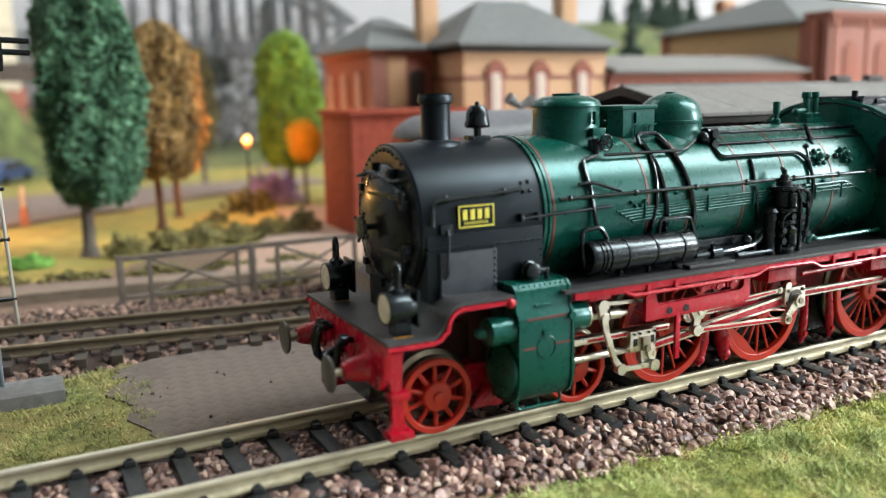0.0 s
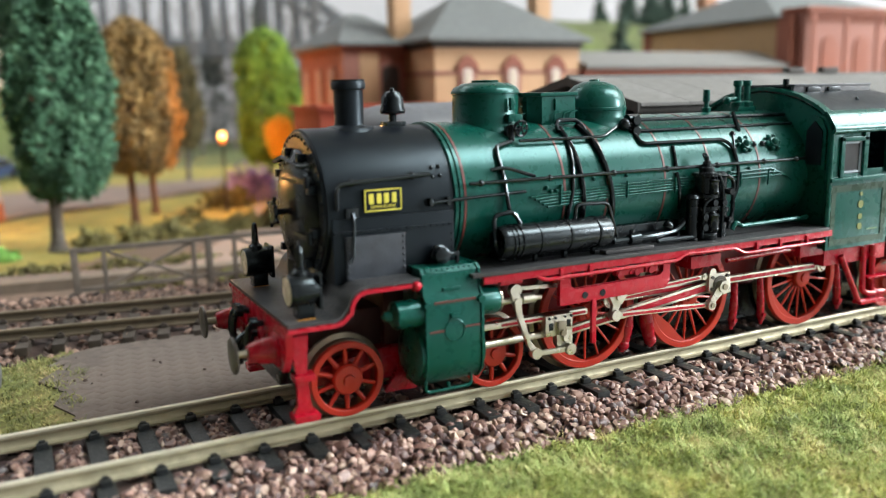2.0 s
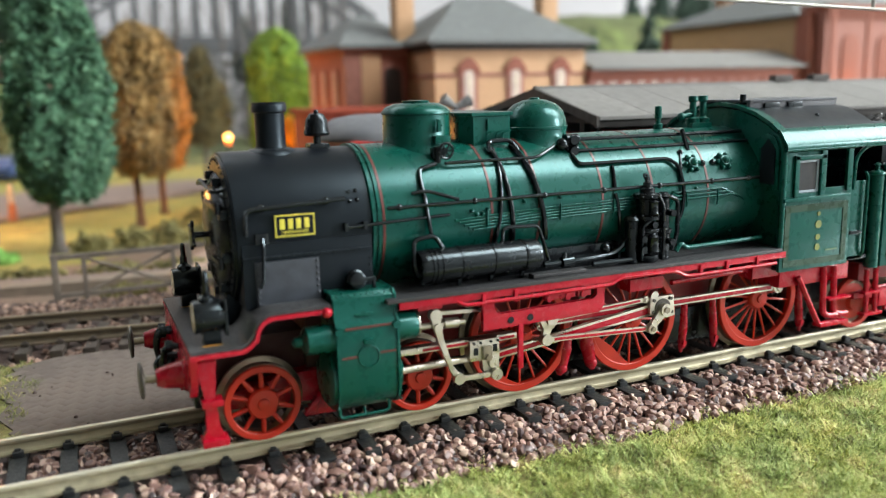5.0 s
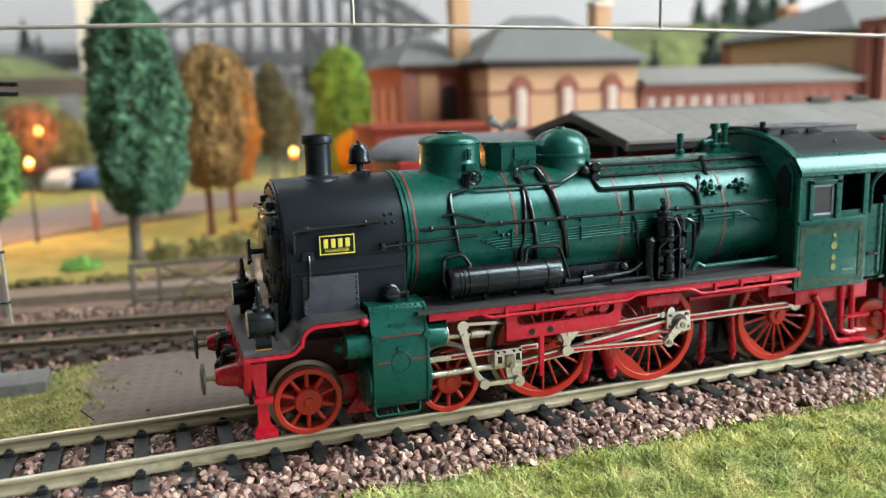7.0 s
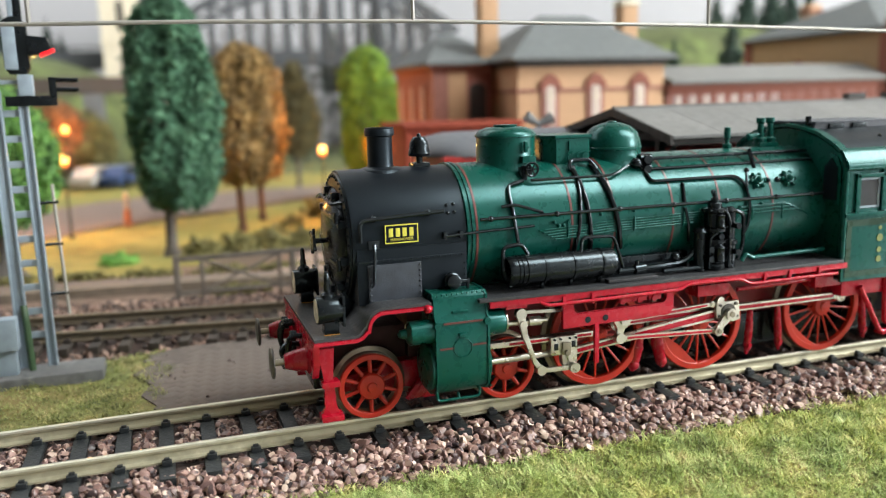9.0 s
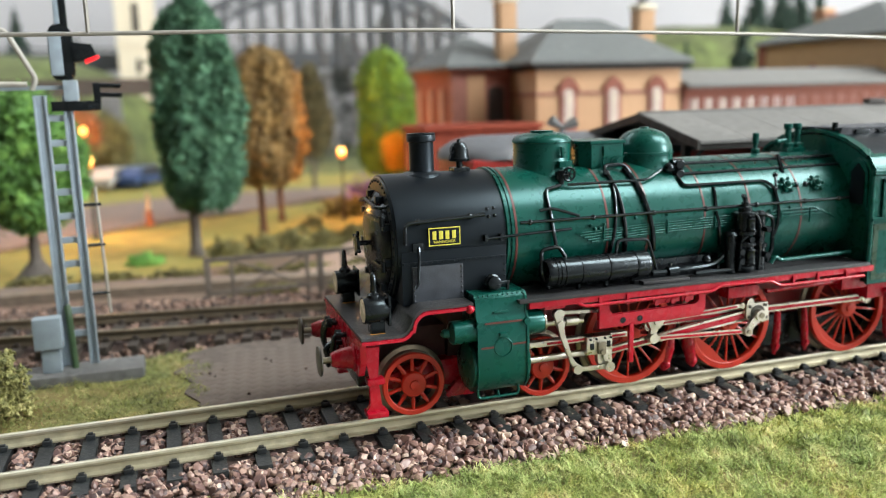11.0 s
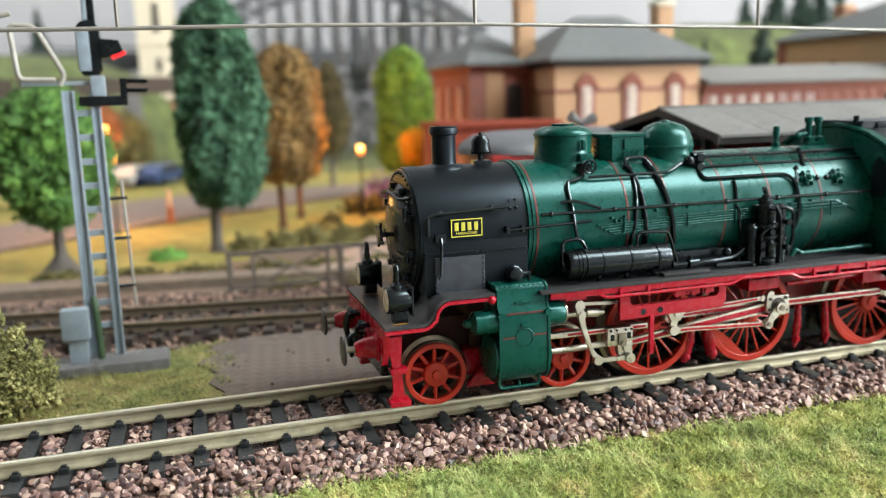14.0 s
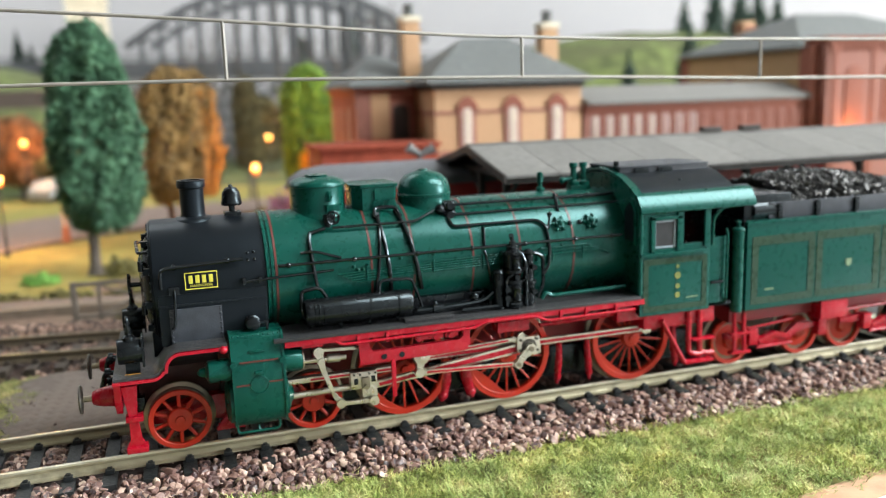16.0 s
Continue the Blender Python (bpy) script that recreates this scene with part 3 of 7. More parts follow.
FOOT_AND_WEB = [(-0.95, -2.5), (0.95, -2.5), (0.95, -2.2), (0.3, -1.95), (0.2, -1.8), (0.2, -0.95), (0.44, -0.72), (0.44, -0.4), (-0.44, -0.4), (-0.44, -0.72), (-0.2, -0.95), (-0.2, -1.8), (-0.3, -1.95), (-0.95, -2.2)]
HEAD = [(-0.46, -0.42), (0.46, -0.42), (0.46, -0.12), (0.42, -0.03), (0.34, 0), (-0.34, 0), (-0.42, -0.03), (-0.46, -0.12)]


def swept(bm, profile, path):
    """Draws a closed profile (across, up) along a path in the plan."""
    rings = []
    for i, (x, y, z) in enumerate(path):
        a, b = path[max(i - 1, 0)], path[min(i + 1, len(path) - 1)]
        d = Vector((b[0] - a[0], b[1] - a[1])).normalized()
        rings.append([bm.verts.new((x - d.y * u, y + d.x * u, z + w)) for u, w in profile])
    k = len(profile)
    for a, b in zip(rings, rings[1:]):
        for j in range(k):
            bm.faces.new((a[j], a[(j + 1) % k], b[(j + 1) % k], b[j]))
    bm.faces.new(rings[0])
    bm.faces.new(rings[-1])
    return bm


def sleeper_mesh():
    bm = B()
    box(bm, -1.25, 1.25, -15.2, 15.2, -4.6, -2.62, 0.15)
    for s in (-1, 1):
        for o in (-1, 1):
            y = s * 8.7 + o * 1.35
            box(bm, -0.8, 0.8, y - 0.55, y + 0.55, -2.65, -1.75, 0.2)
            box(bm, -0.45, 0.45, y - 0.35 - o * 0.25, y + 0.35 - o * 0.25, -1.8, -1.45, 0.12)
    return bm


def second_track(x):
    """The middle line of the second track: it runs in at a slant, then beside the first."""
    slant, level = 78.0 - 0.165 * (x + 13), 75.5
    k = min(1, max(0, (x + 25) / 60))
    k = k * k * (3 - 2 * k)
    return slant * (1 - k) + level * k


def track(name, path_y, x0, x1, z, rail_mat, head_mat, sleeper_mat, label):
    t = thing(name, (0, 0, 0), label, "railway track", kind="structure")
    xs = np.arange(x0, x1 + 1, 12.0)
    for s in (-1, 1):
        path = []
        for x in xs:
            slope = (path_y(x + 1) - path_y(x - 1)) / 2
            path.append((x - slope * s * 8.7, path_y(x) + s * 8.7, z))
        rail = part("rail", swept(B(), FOOT_AND_WEB, path), rail_mat, t)
        part("rail_head", swept(B(), HEAD, path), head_mat, rail, "worn bright rail head")
    first = None
    for i in range(math.ceil((x0 - PHASE) / PITCH), math.floor((x1 - PHASE) / PITCH)):
        x = PHASE + i * PITCH
        turn = math.degrees(math.atan((path_y(x + 1) - path_y(x - 1)) / 2))
        if first is None:
            first = part("sleeper", sleeper_mesh(), sleeper_mat, t)
            first.matrix_local = pose(x * MM, path_y(x) * MM, z * MM, 0, 0, turn)
        else:
            again(first, t, (x, path_y(x), z), turn)
    return t


track("railway_track", lambda x: 0.0, -240, 620, 0.0, RAIL, RAIL_HEAD, SLEEPER, "model track with bright rails on black plastic sleepers")
track("railway_track", second_track, -330, 420, -0.5, OLD_RAIL, OLD_HEAD, SLEEPER_OLD, "model track with dull brown rails on dark sleepers")


def ballast_bed(name, path_y, x0, x1, near, far, z, label):
    bm = B()
    prof = [(near, -8.5), (near + 1.5, -6.6 - z), (near + 7, -4.2), (near + 9, -3.7), (far - 4, -3.7), (far - 1, -5.0), (far, -8.5)]
    return solo(name, swept(bm, prof, [(x, path_y(x), z) for x in np.arange(x0, x1 + 1, 12.0)]), BED, label, "track bed", kind="structure")


near_bed = ballast_bed("track_bed", lambda x: 0.0, -240, 620, -22, 17, 0.0, "brown bed under the ballast of the track")
ballast_bed("track_bed", second_track, -330, 420, -17, 38, -0.5, "brown bed under the ballast of the track")


def ballast(name, path_y, x0, x1, near, far, z, count, size, seed, label, span=None, fine=False, stone=STONE, bed=None):
    rng = np.random.default_rng(seed)
    x = rng.uniform(x0, x1, count)
    u = rng.uniform(*(span or (near, far)), count)
    r = size * rng.uniform(0.65, 1.25, count)
    top = np.interp(u, [near, near + 5, near + 8.5, far - 4, far], [-6.4, -4.6, -3.55, -3.45, -5.2])
    # sleepers and rails stay free of stones
    k = np.abs((x - PHASE + PITCH / 2) % PITCH - PITCH / 2)
    keep = ((k > 1.3 + r * 0.45) | (np.abs(u) > 12.4 + rng.uniform(0, 3.0, count))) & (np.abs(np.abs(u) - 8.7) > 0.9 + r * 0.5)
    inner = np.abs(u) < 8
    zz = top + rng.uniform(-0.5, 0.55, count) - np.where(inner, 0.15, 0)
    c = np.stack([x, np.array([path_y(v) for v in x]) + u, zz + z], -1)[keep]
    r = r[keep]
    if bed:
        # the uppermost stones beside the front of the engine lie singly
        top_layer = np.nonzero((c[:, 0] > -6) & (c[:, 0] < 44) & (c[:, 1] > -17.5) & (c[:, 1] < -11.5))[0]
        top_layer = top_layer[np.argsort(-c[top_layer, 2])][:290]
        shapes = [stones("stone", [(0, 0, 0)], [1.0], LOOSE_STONE, 200 + k) for k in range(18)]
        for k, i in enumerate(top_layer):
            o = new("stone", shapes[k % 18])
            o.parent = bed
            o.matrix_local = pose(*(c[i] * MM), 0, 0, 137.0 * k) @ Matrix.Scale(r[i], 4)
        c, r = np.delete(c, top_layer, 0), np.delete(r, top_layer)
    me = stones(name, c, r, stone, seed) if fine else lumps(name, c, r, stone, seed, rough=0.3, flat=0.85)
    return tagged(new(name, me), label, "ballast", kind="stuff")


ballast("track_ballast", lambda x: 0.0, -105, 270, -22.5, 15.5, 0.0, 7400, 0.80, 3, "loose reddish brown and pink ballast stones beside the rail", (-22.5, -9.3), True, bed=near_bed)
ballast("track_ballast", lambda x: 0.0, -105, 130, -22.5, 15.5, 0.0, 8600, 0.76, 5, "loose reddish brown and pink ballast stones between the sleepers", (-9.3, 15.5), True)
ballast("track_ballast", second_track, -160, 70, -18, 37, -0.5, 10500, 1.0, 4, "loose dark sooty brown ballast stones", stone=OLD_STONE)

# ---- ground between and behind the tracks ----
paved = thing("pavement", (0, 0, 0), "worn grey stone paving beside the track", "pavement", kind="structure")
part("paving_bed", prism(B(), [(-36, 17.2), (-36, 24), (-39, 31), (-37, 38), (-41, 46), (-36, 54), (-38, 60), (-30, 64), (620, 58), (620, 17.2)], -8, -4.262, "z"), PAVING_BED, paved, smooth=False)
# setts laid diagonally, row by row
sett = part("sett", box(B(), -2.06, 2.06, -1.16, 1.16, -4.6, -4.24, 0.035), PAVING, paved)
sett.matrix_local = pose(-24 * MM, 30 * MM, 0, 0, 0, 35)
rng = random.Random(7)
ca, sa = math.cos(radians(35)), math.sin(radians(35))
laid = 0
for j in range(-30, 31):
    for i in range(-20, 21):
        u, w = i * 4.2 + (2.1 if j % 2 else 0), j * 2.4
        x, y = -4 + u * ca - w * sa, 38 + u * sa + w * ca
        if laid > 296 or not 19.5 < y < 57 or x > 26 or x < -35 + rng.uniform(-2.5, 5):
            continue
        laid += 1
        again(sett, paved, (x, y, rng.uniform(-0.012, 0.012)), 35 + rng.uniform(-0.8, 0.8))
part("paving_edge", prism(B(), [(27, 18), (25, 58), (620, 58), (620, 18)], -5, -4.27, "z"), PAVING, paved, smooth=False)

rngp = np.random.default_rng(31)
gx, gy = rngp.uniform(-36, 20, 20), rngp.uniform(19, 58, 20)
tagged(new("loose_gravel", lumps("loose_gravel", np.stack([gx, gy, np.full(20, -4.15)], -1), rngp.uniform(0.12, 0.4, 20), BED, 31)), "dark crumbs of gravel strewn over the paving", "gravel", kind="stuff")
bm = B()
prism(bm, [(-420, 190), (-330, 184), (-60, 150), (10, 141), (60, 138), (60, 132), (10, 135), (-60, 143), (-330, 172), (-420, 178)], -8, -3.6, "z", 0.3)
solo("kerb", bm, KERB, "long brown grey stone kerb along the park edge", "kerb", kind="structure", smooth=False)
bm = B()
prism(bm, [(-420, 206), (-330, 198), (-60, 165), (10, 152), (60, 148), (60, 139.5), (10, 142.5), (-60, 151), (-330, 185), (-420, 191)], -8, -5.2, "z")
solo("path", bm, ASPHALT, "narrow brown grey gravel path along the kerb", "path", kind="structure", smooth=False)
bm = B()
prism(bm, [(-600, 100), (-420, 140), (-200, 205), (-115, 255), (-85, 282), (-60, 306), (-30, 326), (0, 340), (30, 362), (60, 380), (130, 405), (130, 450), (65, 445), (8, 440), (-46, 437), (-80, 417), (-102, 390), (-131, 340), (-200, 300), (-420, 240), (-600, 200)], -8, -5.0, "z")
solo("road", bm, ASPHALT, "brown grey model road running through the park", "road", kind="structure", smooth=False)
bm = B()
prism(bm, [(4, 153), (30, 200), (52, 240), (62, 290), (320, 290), (320, 110), (60, 108)], -8, -5.1, "z")
solo("forecourt", bm, FORECOURT, "grey station forecourt, pale pinkish lamplight put into its colour", "forecourt", kind="structure", smooth=False)
platform = solo("platform", box(B(), 60, 620, 22.5, 55, -8, 7.0, 0.6), CONCRETE, "grey concrete station platform beside the track", "platform", kind="structure")


# ---- grass ----
def grass(name, x0, x1, y0, y1, count, lo, hi, seed, label, edge=None, width=0.15, fibre=GRASS):
    rng = np.random.default_rng(seed)
    x, y = rng.uniform(x0, x1, count), rng.uniform(y0, y1, count)
    if edge:
        keep = np.array([edge(a, b) for a, b in zip(x, y)]) & (y > np.array([front_edge(a) + 2.2 * noise.noise((a * 0.2, 3, 0)) for a in x]) - rng.exponential(0.8, count))
        x, y = x[keep], y[keep]
    z = np.array([-6.6 + 0.5 * noise.noise((a * 0.05, b * 0.05, 0)) - 0.10 * max(0, -34 - b) + 0.7 * noise.noise((a * 0.22, b * 0.22, 2)) + turf_rise(a, b) for a, b in zip(x, y)])
    tuft = np.array([0.85 + 0.8 * noise.noise((a * 0.3, b * 0.3, 5)) for a, b in zip(x, y)])
    return tagged(new(name, blades(name, np.stack([x, y, z], -1), rng.uniform(lo, hi, len(x)) * tuft, fibre, seed, width, 0.985)), label, "grass", kind="stuff")


def near_edge(x, y):
    return y < -19.4 + 1.8 * noise.noise((x * 0.12, 0, 0)) + 1.0 * noise.noise((x * 0.5, 4, 0))


grass("grass_verge", -45, 210, -84, -17.5, 165000, 1.0, 3.0, 11, "short yellowish green static grass by the track", near_edge, 0.175)
grass("grass_patch", -140, -26, 15.5, 68, 24000, 0.9, 2.0, 12, "short yellowish green static grass round the signal",
      lambda x, y: x < -35 + 7.0 * noise.noise((y * 0.1, 2, 0)) + 3.0 * noise.noise((y * 0.35, x * 0.35, 0)) and y < 64 - 0.16 * (x + 40), 0.2, GRASS_SHADED)

# ---- the locomotive: x runs back from its first axle, the rail heads lie at z = 0 ----
loco = thing("steam_locomotive", (0, 0, 0), "green, black and red model steam locomotive with tall chimney", "locomotive")
CZ, BR = 30.8, 11.6


def on_boiler(x, angle, out=0.0):
    """A point on the boiler, angle in degrees from the top down its near side."""
    a = radians(angle)
    return (x, -math.sin(a) * (BR + out), CZ + math.cos(a) * (BR + out))


def wrap(bm, x0, a0, x1, a1, r, out, n=10, tail=()):
    """A pipe laid round the boiler's near side."""
    pts = [on_boiler(x0 + (x1 - x0) * i / n, a0 + (a1 - a0) * i / n, out) for i in range(n + 1)] + list(tail)
    return tube(bm, pts, r, 8, 0.8)


# boiler and smokebox
boiler = part("boiler", lathe(B(), [(BR - 0.5, 17.3), (BR + 0.15, 17.6), (BR + 0.15, 95.0), (BR - 0.5, 95.2)], (0, 0, CZ), "x", 72), GREEN, loco, "satin dark green boiler")
for x in (17.5, 18.35):
    part("jacket_ring", lathe(B(), [(BR, x), (BR + 0.38, x + 0.12), (BR + 0.38, x + 0.55), (BR, x + 0.68)], (0, 0, CZ), "x", 72), GREEN, boiler)
for x in (19.4, 37.6, 46.2, 58.6, 69.0, 81.2):
    part("lining_band", lathe(B(), [(BR, x - 0.22), (BR + 0.22, x - 0.21), (BR + 0.22, x + 0.21), (BR, x + 0.22)], (0, 0, CZ), "x", 72), LINE_RED, boiler, "thin dull red lining band")
smokebox = part("smokebox", lathe(B(), [(BR - 0.5, -2.6), (BR - 0.05, -2.45), (BR, -2.2), (BR, 17.55), (BR - 0.4, 17.6)], (0, 0, CZ), "x", 72), SOOT, loco, "matt black smokebox")
part("front_ring", lathe(B(), [(9.2, -2.9), (11.1, -2.9), (11.2, -2.7), (11.2, -2.2), (9.2, -2.2)], (0, 0, CZ), "x", 56), SOOT, smokebox)
bm = B()
ring_bolts(bm, (-2.9, 0, CZ), 10.6, 44, 0.27)
part("rivets", bm, SOOT, smokebox)
door = part("smokebox_door", lathe(B(), [(9.0, -2.5), (9.2, -3.0), (8.8, -3.5), (7.0, -4.3), (4.0, -4.9), (0.5, -5.1)], (0, 0, CZ - 0.6), "x", 48), BLACK, smokebox)
bm = B()
for z in (4.4, -3.6):
    box(bm, -4.9, -4.1, -8.8, 2.2, CZ + z - 0.38, CZ + z + 0.38, 0.15)
    rod(bm, (-4.4, -8.9, CZ + z - 0.9), (-4.4, -8.9, CZ + z + 0.9), 0.5, n=10)
part("hinge_strap", bm, BLACK, door)
part("hand_wheel", lathe(B(), [(0.5, -7.4), (1.7, -7.3), (1.8, -6.8), (0.5, -6.7), (0.45, -5.0)], (0, 0, CZ - 0.6), "x", 16), BLACK, door)
bm = B()
for i in range(4):
    a = i * math.pi / 2 + 0.5
    rod(bm, (-7.0, 0, CZ - 0.6), (-7.0, 2.6 * math.cos(a), CZ - 0.6 + 2.6 * math.sin(a)), 0.28, n=8)
part("locking_bar", bm, BLACK, door)
for i in range(9):
    a = radians(35 + i * 40)
    part("door_clamp", box(B(), -4.2, -2.8, 9.0 * math.cos(a) - 0.6, 9.0 * math.cos(a) + 0.6, CZ - 0.6 + 9.0 * math.sin(a) - 0.6, CZ - 0.6 + 9.0 * math.sin(a) + 0.6, 0.15), SOOT, door)
part("door_rail", tube(B(), [(-3.0, -7.2, CZ + 6.6), (-4.8, -6.6, CZ + 6.4), (-5.2, 0, CZ + 7.6), (-4.8, 6.6, CZ + 6.4), (-3.0, 7.2, CZ + 6.6)], 0.3, 8), BLACK, door)
part("seam", box(B(), -2.2, 17.4, -BR - 0.12, -BR + 0.2, CZ - 3.2, CZ - 2.9, 0.04), SOOT, smokebox)
bm = B()
for x, z in ((14.4, 36.3), (15.6, 36.4), (14.4, 35.0), (15.6, 35.1)):
    ball(bm, (x, -math.sqrt(BR ** 2 - (z - CZ) ** 2), z), 0.34, n=8)
part("bolts", bm, BLACK, smokebox)
plate = part("number_plate", box(B(), 2.9, 8.65, -12.05, -11.5, 30.75, 33.9, 0.06), BLACK, smokebox, "black plate with yellow rim and marks")
for a in ((2.9, 8.65, 33.72, 33.9), (2.9, 8.65, 30.75, 30.93), (2.9, 3.08, 30.93, 33.72), (8.47, 8.65, 30.93, 33.72)):
    part("plate_rim", box(B(), a[0], a[1], -12.16, -12.0, a[2], a[3], 0.03), YELLOW, plate)
for x in (3.95, 5.15, 6.3, 7.5):
    part("mark", box(B(), x - 0.36, x + 0.36, -12.14, -12.0, 31.85, 33.3, 0.05), YELLOW, plate)
lettering("HANNOVER", 0.72, YELLOW, plate, (5.78, -12.08, 31.17))
part("smokebox_rail", tube(B(), [(-1.2, -12.0, 31.3), (-1.2, -12.0, 34.9), (13.4, -11.7, 35.5)], 0.34, 8), PIPE, smokebox)
bm = B()
for x, z in ((1.2, 35.0), (10.6, 35.4)):
    ball(bm, (x, -11.5, z), 0.62, n=10)
    rod(bm, (x, -10.6, z), (x, -11.6, z), 0.3, n=8)
part("rail_knob", bm, PIPE, smokebox)
bm = B()
box(bm, 0.0, 1.9, -12.3, -11.4, 30.0, 31.5, 0.15)
tube(bm, [(1.0, -12.3, 30.8), (1.0, -12.6, 29.5), (0.7, -12.7, 24.5), (0.2, -12.7, 23.8)], 0.28, 8)
part("oil_pipe", bm, PIPE, smokebox)
part("step_rod", tube(B(), [(13.2, -12.4, 31.6), (13.6, -12.4, 31.3), (20.5, -12.4, 31.6), (30, -12.0, 31.8)], 0.24, 8), PIPE, smokebox)
bm = B()
for x in (13.3, 16.2):
    box(bm, x - 0.3, x + 0.3, -12.6, -11.4, 30.8, 32.0, 0.1)
part("rod_bracket", bm, PIPE, smokebox)

# chimney, bell, domes
chimney = part("chimney", lathe(B(), [(2.9, 41.7), (2.7, 42.4), (2.35, 42.7), (2.25, 43.2), (2.25, 47.9), (2.65, 48.1), (2.7, 48.9), (2.55, 49.2), (2.62, 49.5), (1.9, 49.5), (1.8, 44.0)], (5.7, 0, 0), n=36), SOOT, loco, "black chimney with a rolled rim")
part("chimney_saddle", lathe(B(), [(4.4, 41.0), (3.9, 42.15), (3.3, 42.5), (2.4, 42.6)], (5.7, 0, 0), n=36), SOOT, chimney)
bell = part("bell", lathe(B(), [(0.6, 44.0), (1.9, 44.2), (2.05, 44.6), (1.85, 45.2), (1.7, 46.6), (1.1, 47.5), (0.4, 47.7), (0.35, 48.1), (0.1, 48.2)], (13.0, 0, 0), n=28), BLACK, loco, "shiny black bell")
bm = B()
rod(bm, (13.0, 0, 41.6), (13.0, 0, 44.2), 0.6, n=12)
box(bm, 11.4, 14.6, -1.5, 1.5, 41.8, 43.0, 0.25)
part("bell_stand", bm, BLACK, bell)
dome1 = part("sand_dome", lathe(B(), [(6.6, 40.2), (5.9, 41.5), (5.5, 42.3), (5.45, 46.9), (5.7, 47.0), (5.7, 47.3), (5.2, 48.0), (3.8, 48.6), (1.5, 48.85), (0.3, 48.9)], (29.8, 0, 0), n=48), GREEN, loco, "round green sand dome")
part("dome_lid", lathe(B(), [(2.2, 48.7), (2.3, 49.1), (0.2, 49.2)], (29.8, 0, 0), n=20), GREEN, dome1)
bm = B()
box(bm, 30.4, 33.0, -6.5, -5.4, 42.4, 43.6, 0.2)
box(bm, 30.9, 31.5, -6.4, -5.6, 44.2, 46.2, 0.1)
ring_bolts(bm, (31.6, -6.4, 43.6), 1.6, 8, 0.16, "y")
part("valve_flange", bm, GREEN, dome1)
valve = part("sand_valve", lathe(B(), [(0.6, 39.4), (0.6, 42.0)], (30.2, -7.4, 0), n=14), BLACK, dome1)
bm = B()
rod(bm, (31.0, -9.1, 41.4), (31.0, -6.6, 41.4), 0.4, n=10)
for i in range(3):
    a = i * math.pi / 3
    rod(bm, (31.0 - 1.2 * math.cos(a), -9.1, 41.4 - 1.2 * math.sin(a)), (31.0 + 1.2 * math.cos(a), -9.1, 41.4 + 1.2 * math.sin(a)), 0.17, n=6)
box(bm, 29.4, 31.8, -7.6, -6.4, 40.2, 41.8, 0.3)
part("valve_body", bm, BLACK, valve)
part("valve_wheel", lathe(B(), [(0.95, -9.1), (1.2, -9.3), (1.4, -9.1), (1.2, -8.9), (0.95, -9.1)], (31.0, 0, 41.4), "y", 18, False), BLACK, valve)
bm = B()
outline = [(36.2, -2.8), (38.0, -4.6), (44.6, -4.6), (45.0, -4.2), (45.0, 4.2), (44.6, 4.6), (38.0, 4.6), (36.2, 2.8)]
prism(bm, outline, 40.0, 46.3, "z", 0.12)
fbox = part("feedwater_box", bm, GREEN, loco, "angular green feedwater casing")
part("casing_lid", prism(B(), [(x + (0.35 if x > 40 else -0.35), y * 1.07) for x, y in outline], 46.3, 46.95, "z", 0.2), GREEN, fbox)
bm = B()
box(bm, 40.4, 40.75, -5.0, -4.6, 44.0, 45.8, 0.05)
for x in (40.2, 42.0, 43.2):
    tube(bm, [(x, -4.9, 42.0), (x, -5.0, 43.4), (x + 1.6, -5.0, 43.9)], 0.16, 6, 0.4)
part("casing_pipes", bm, GREEN, fbox)
dome2 = part("steam_dome", lathe(B(), [(6.6, 40.2), (5.9, 41.4), (5.55, 42.2), (5.55, 43.6), (5.7, 43.7), (5.7, 44.1), (5.55, 44.2), (5.45, 45.2), (4.9, 46.8), (3.7, 47.9), (2.0, 48.6), (1.0, 48.75), (0.9, 49.0), (0.2, 49.05)], (52.2, 0, 0), n=48), GREEN, loco, "rounded green steam dome")
bm = B()
for z in (40.0, 41.9):
    rod(bm, (54.2, -6.6, z), (56.6, -6.6, z), 1.0, n=14)
    rod(bm, (55.3, -6.0, z), (55.3, -8.1, z), 0.8, n=12)
ball(bm, (53.4, -7.0, 41.2), 1.1, n=12)
part("dome_valve", bm, BLACK, dome2)
part("whistle", lathe(B(), [(0.9, 42.0), (0.9, 43.4), (0.45, 43.6), (0.45, 44.4), (0.7, 44.6), (0.65, 46.7), (0.2, 46.9)], (79.0, 0, 0), n=14), GREEN, loco)
for x in (87.2, 89.6):
    v = part("safety_valve", lathe(B(), [(1.3, 41.5), (1.3, 44.2), (0.7, 44.5), (0.65, 47.2), (0.95, 47.5), (0.9, 48.4), (0.5, 48.5)], (x, 0, 0), n=14), GREEN, loco)
bm = B()
rod(bm, (84.4, 0, 44.6), (86.8, 0, 45.0), 0.5, n=10)
ball(bm, (84.4, 0, 44.6), 0.8, n=10)
box(bm, 86.0, 90.8, -1.4, 1.4, 42.0, 43.4, 0.3)
part("valve_base", bm, GREEN, loco)

# pipes and rails on the boiler
part("boiler_handrail", tube(B(), [(19.6, -12.75, 33.7), (92.0, -12.75, 33.7)], 0.30, 8), PIPE, boiler)
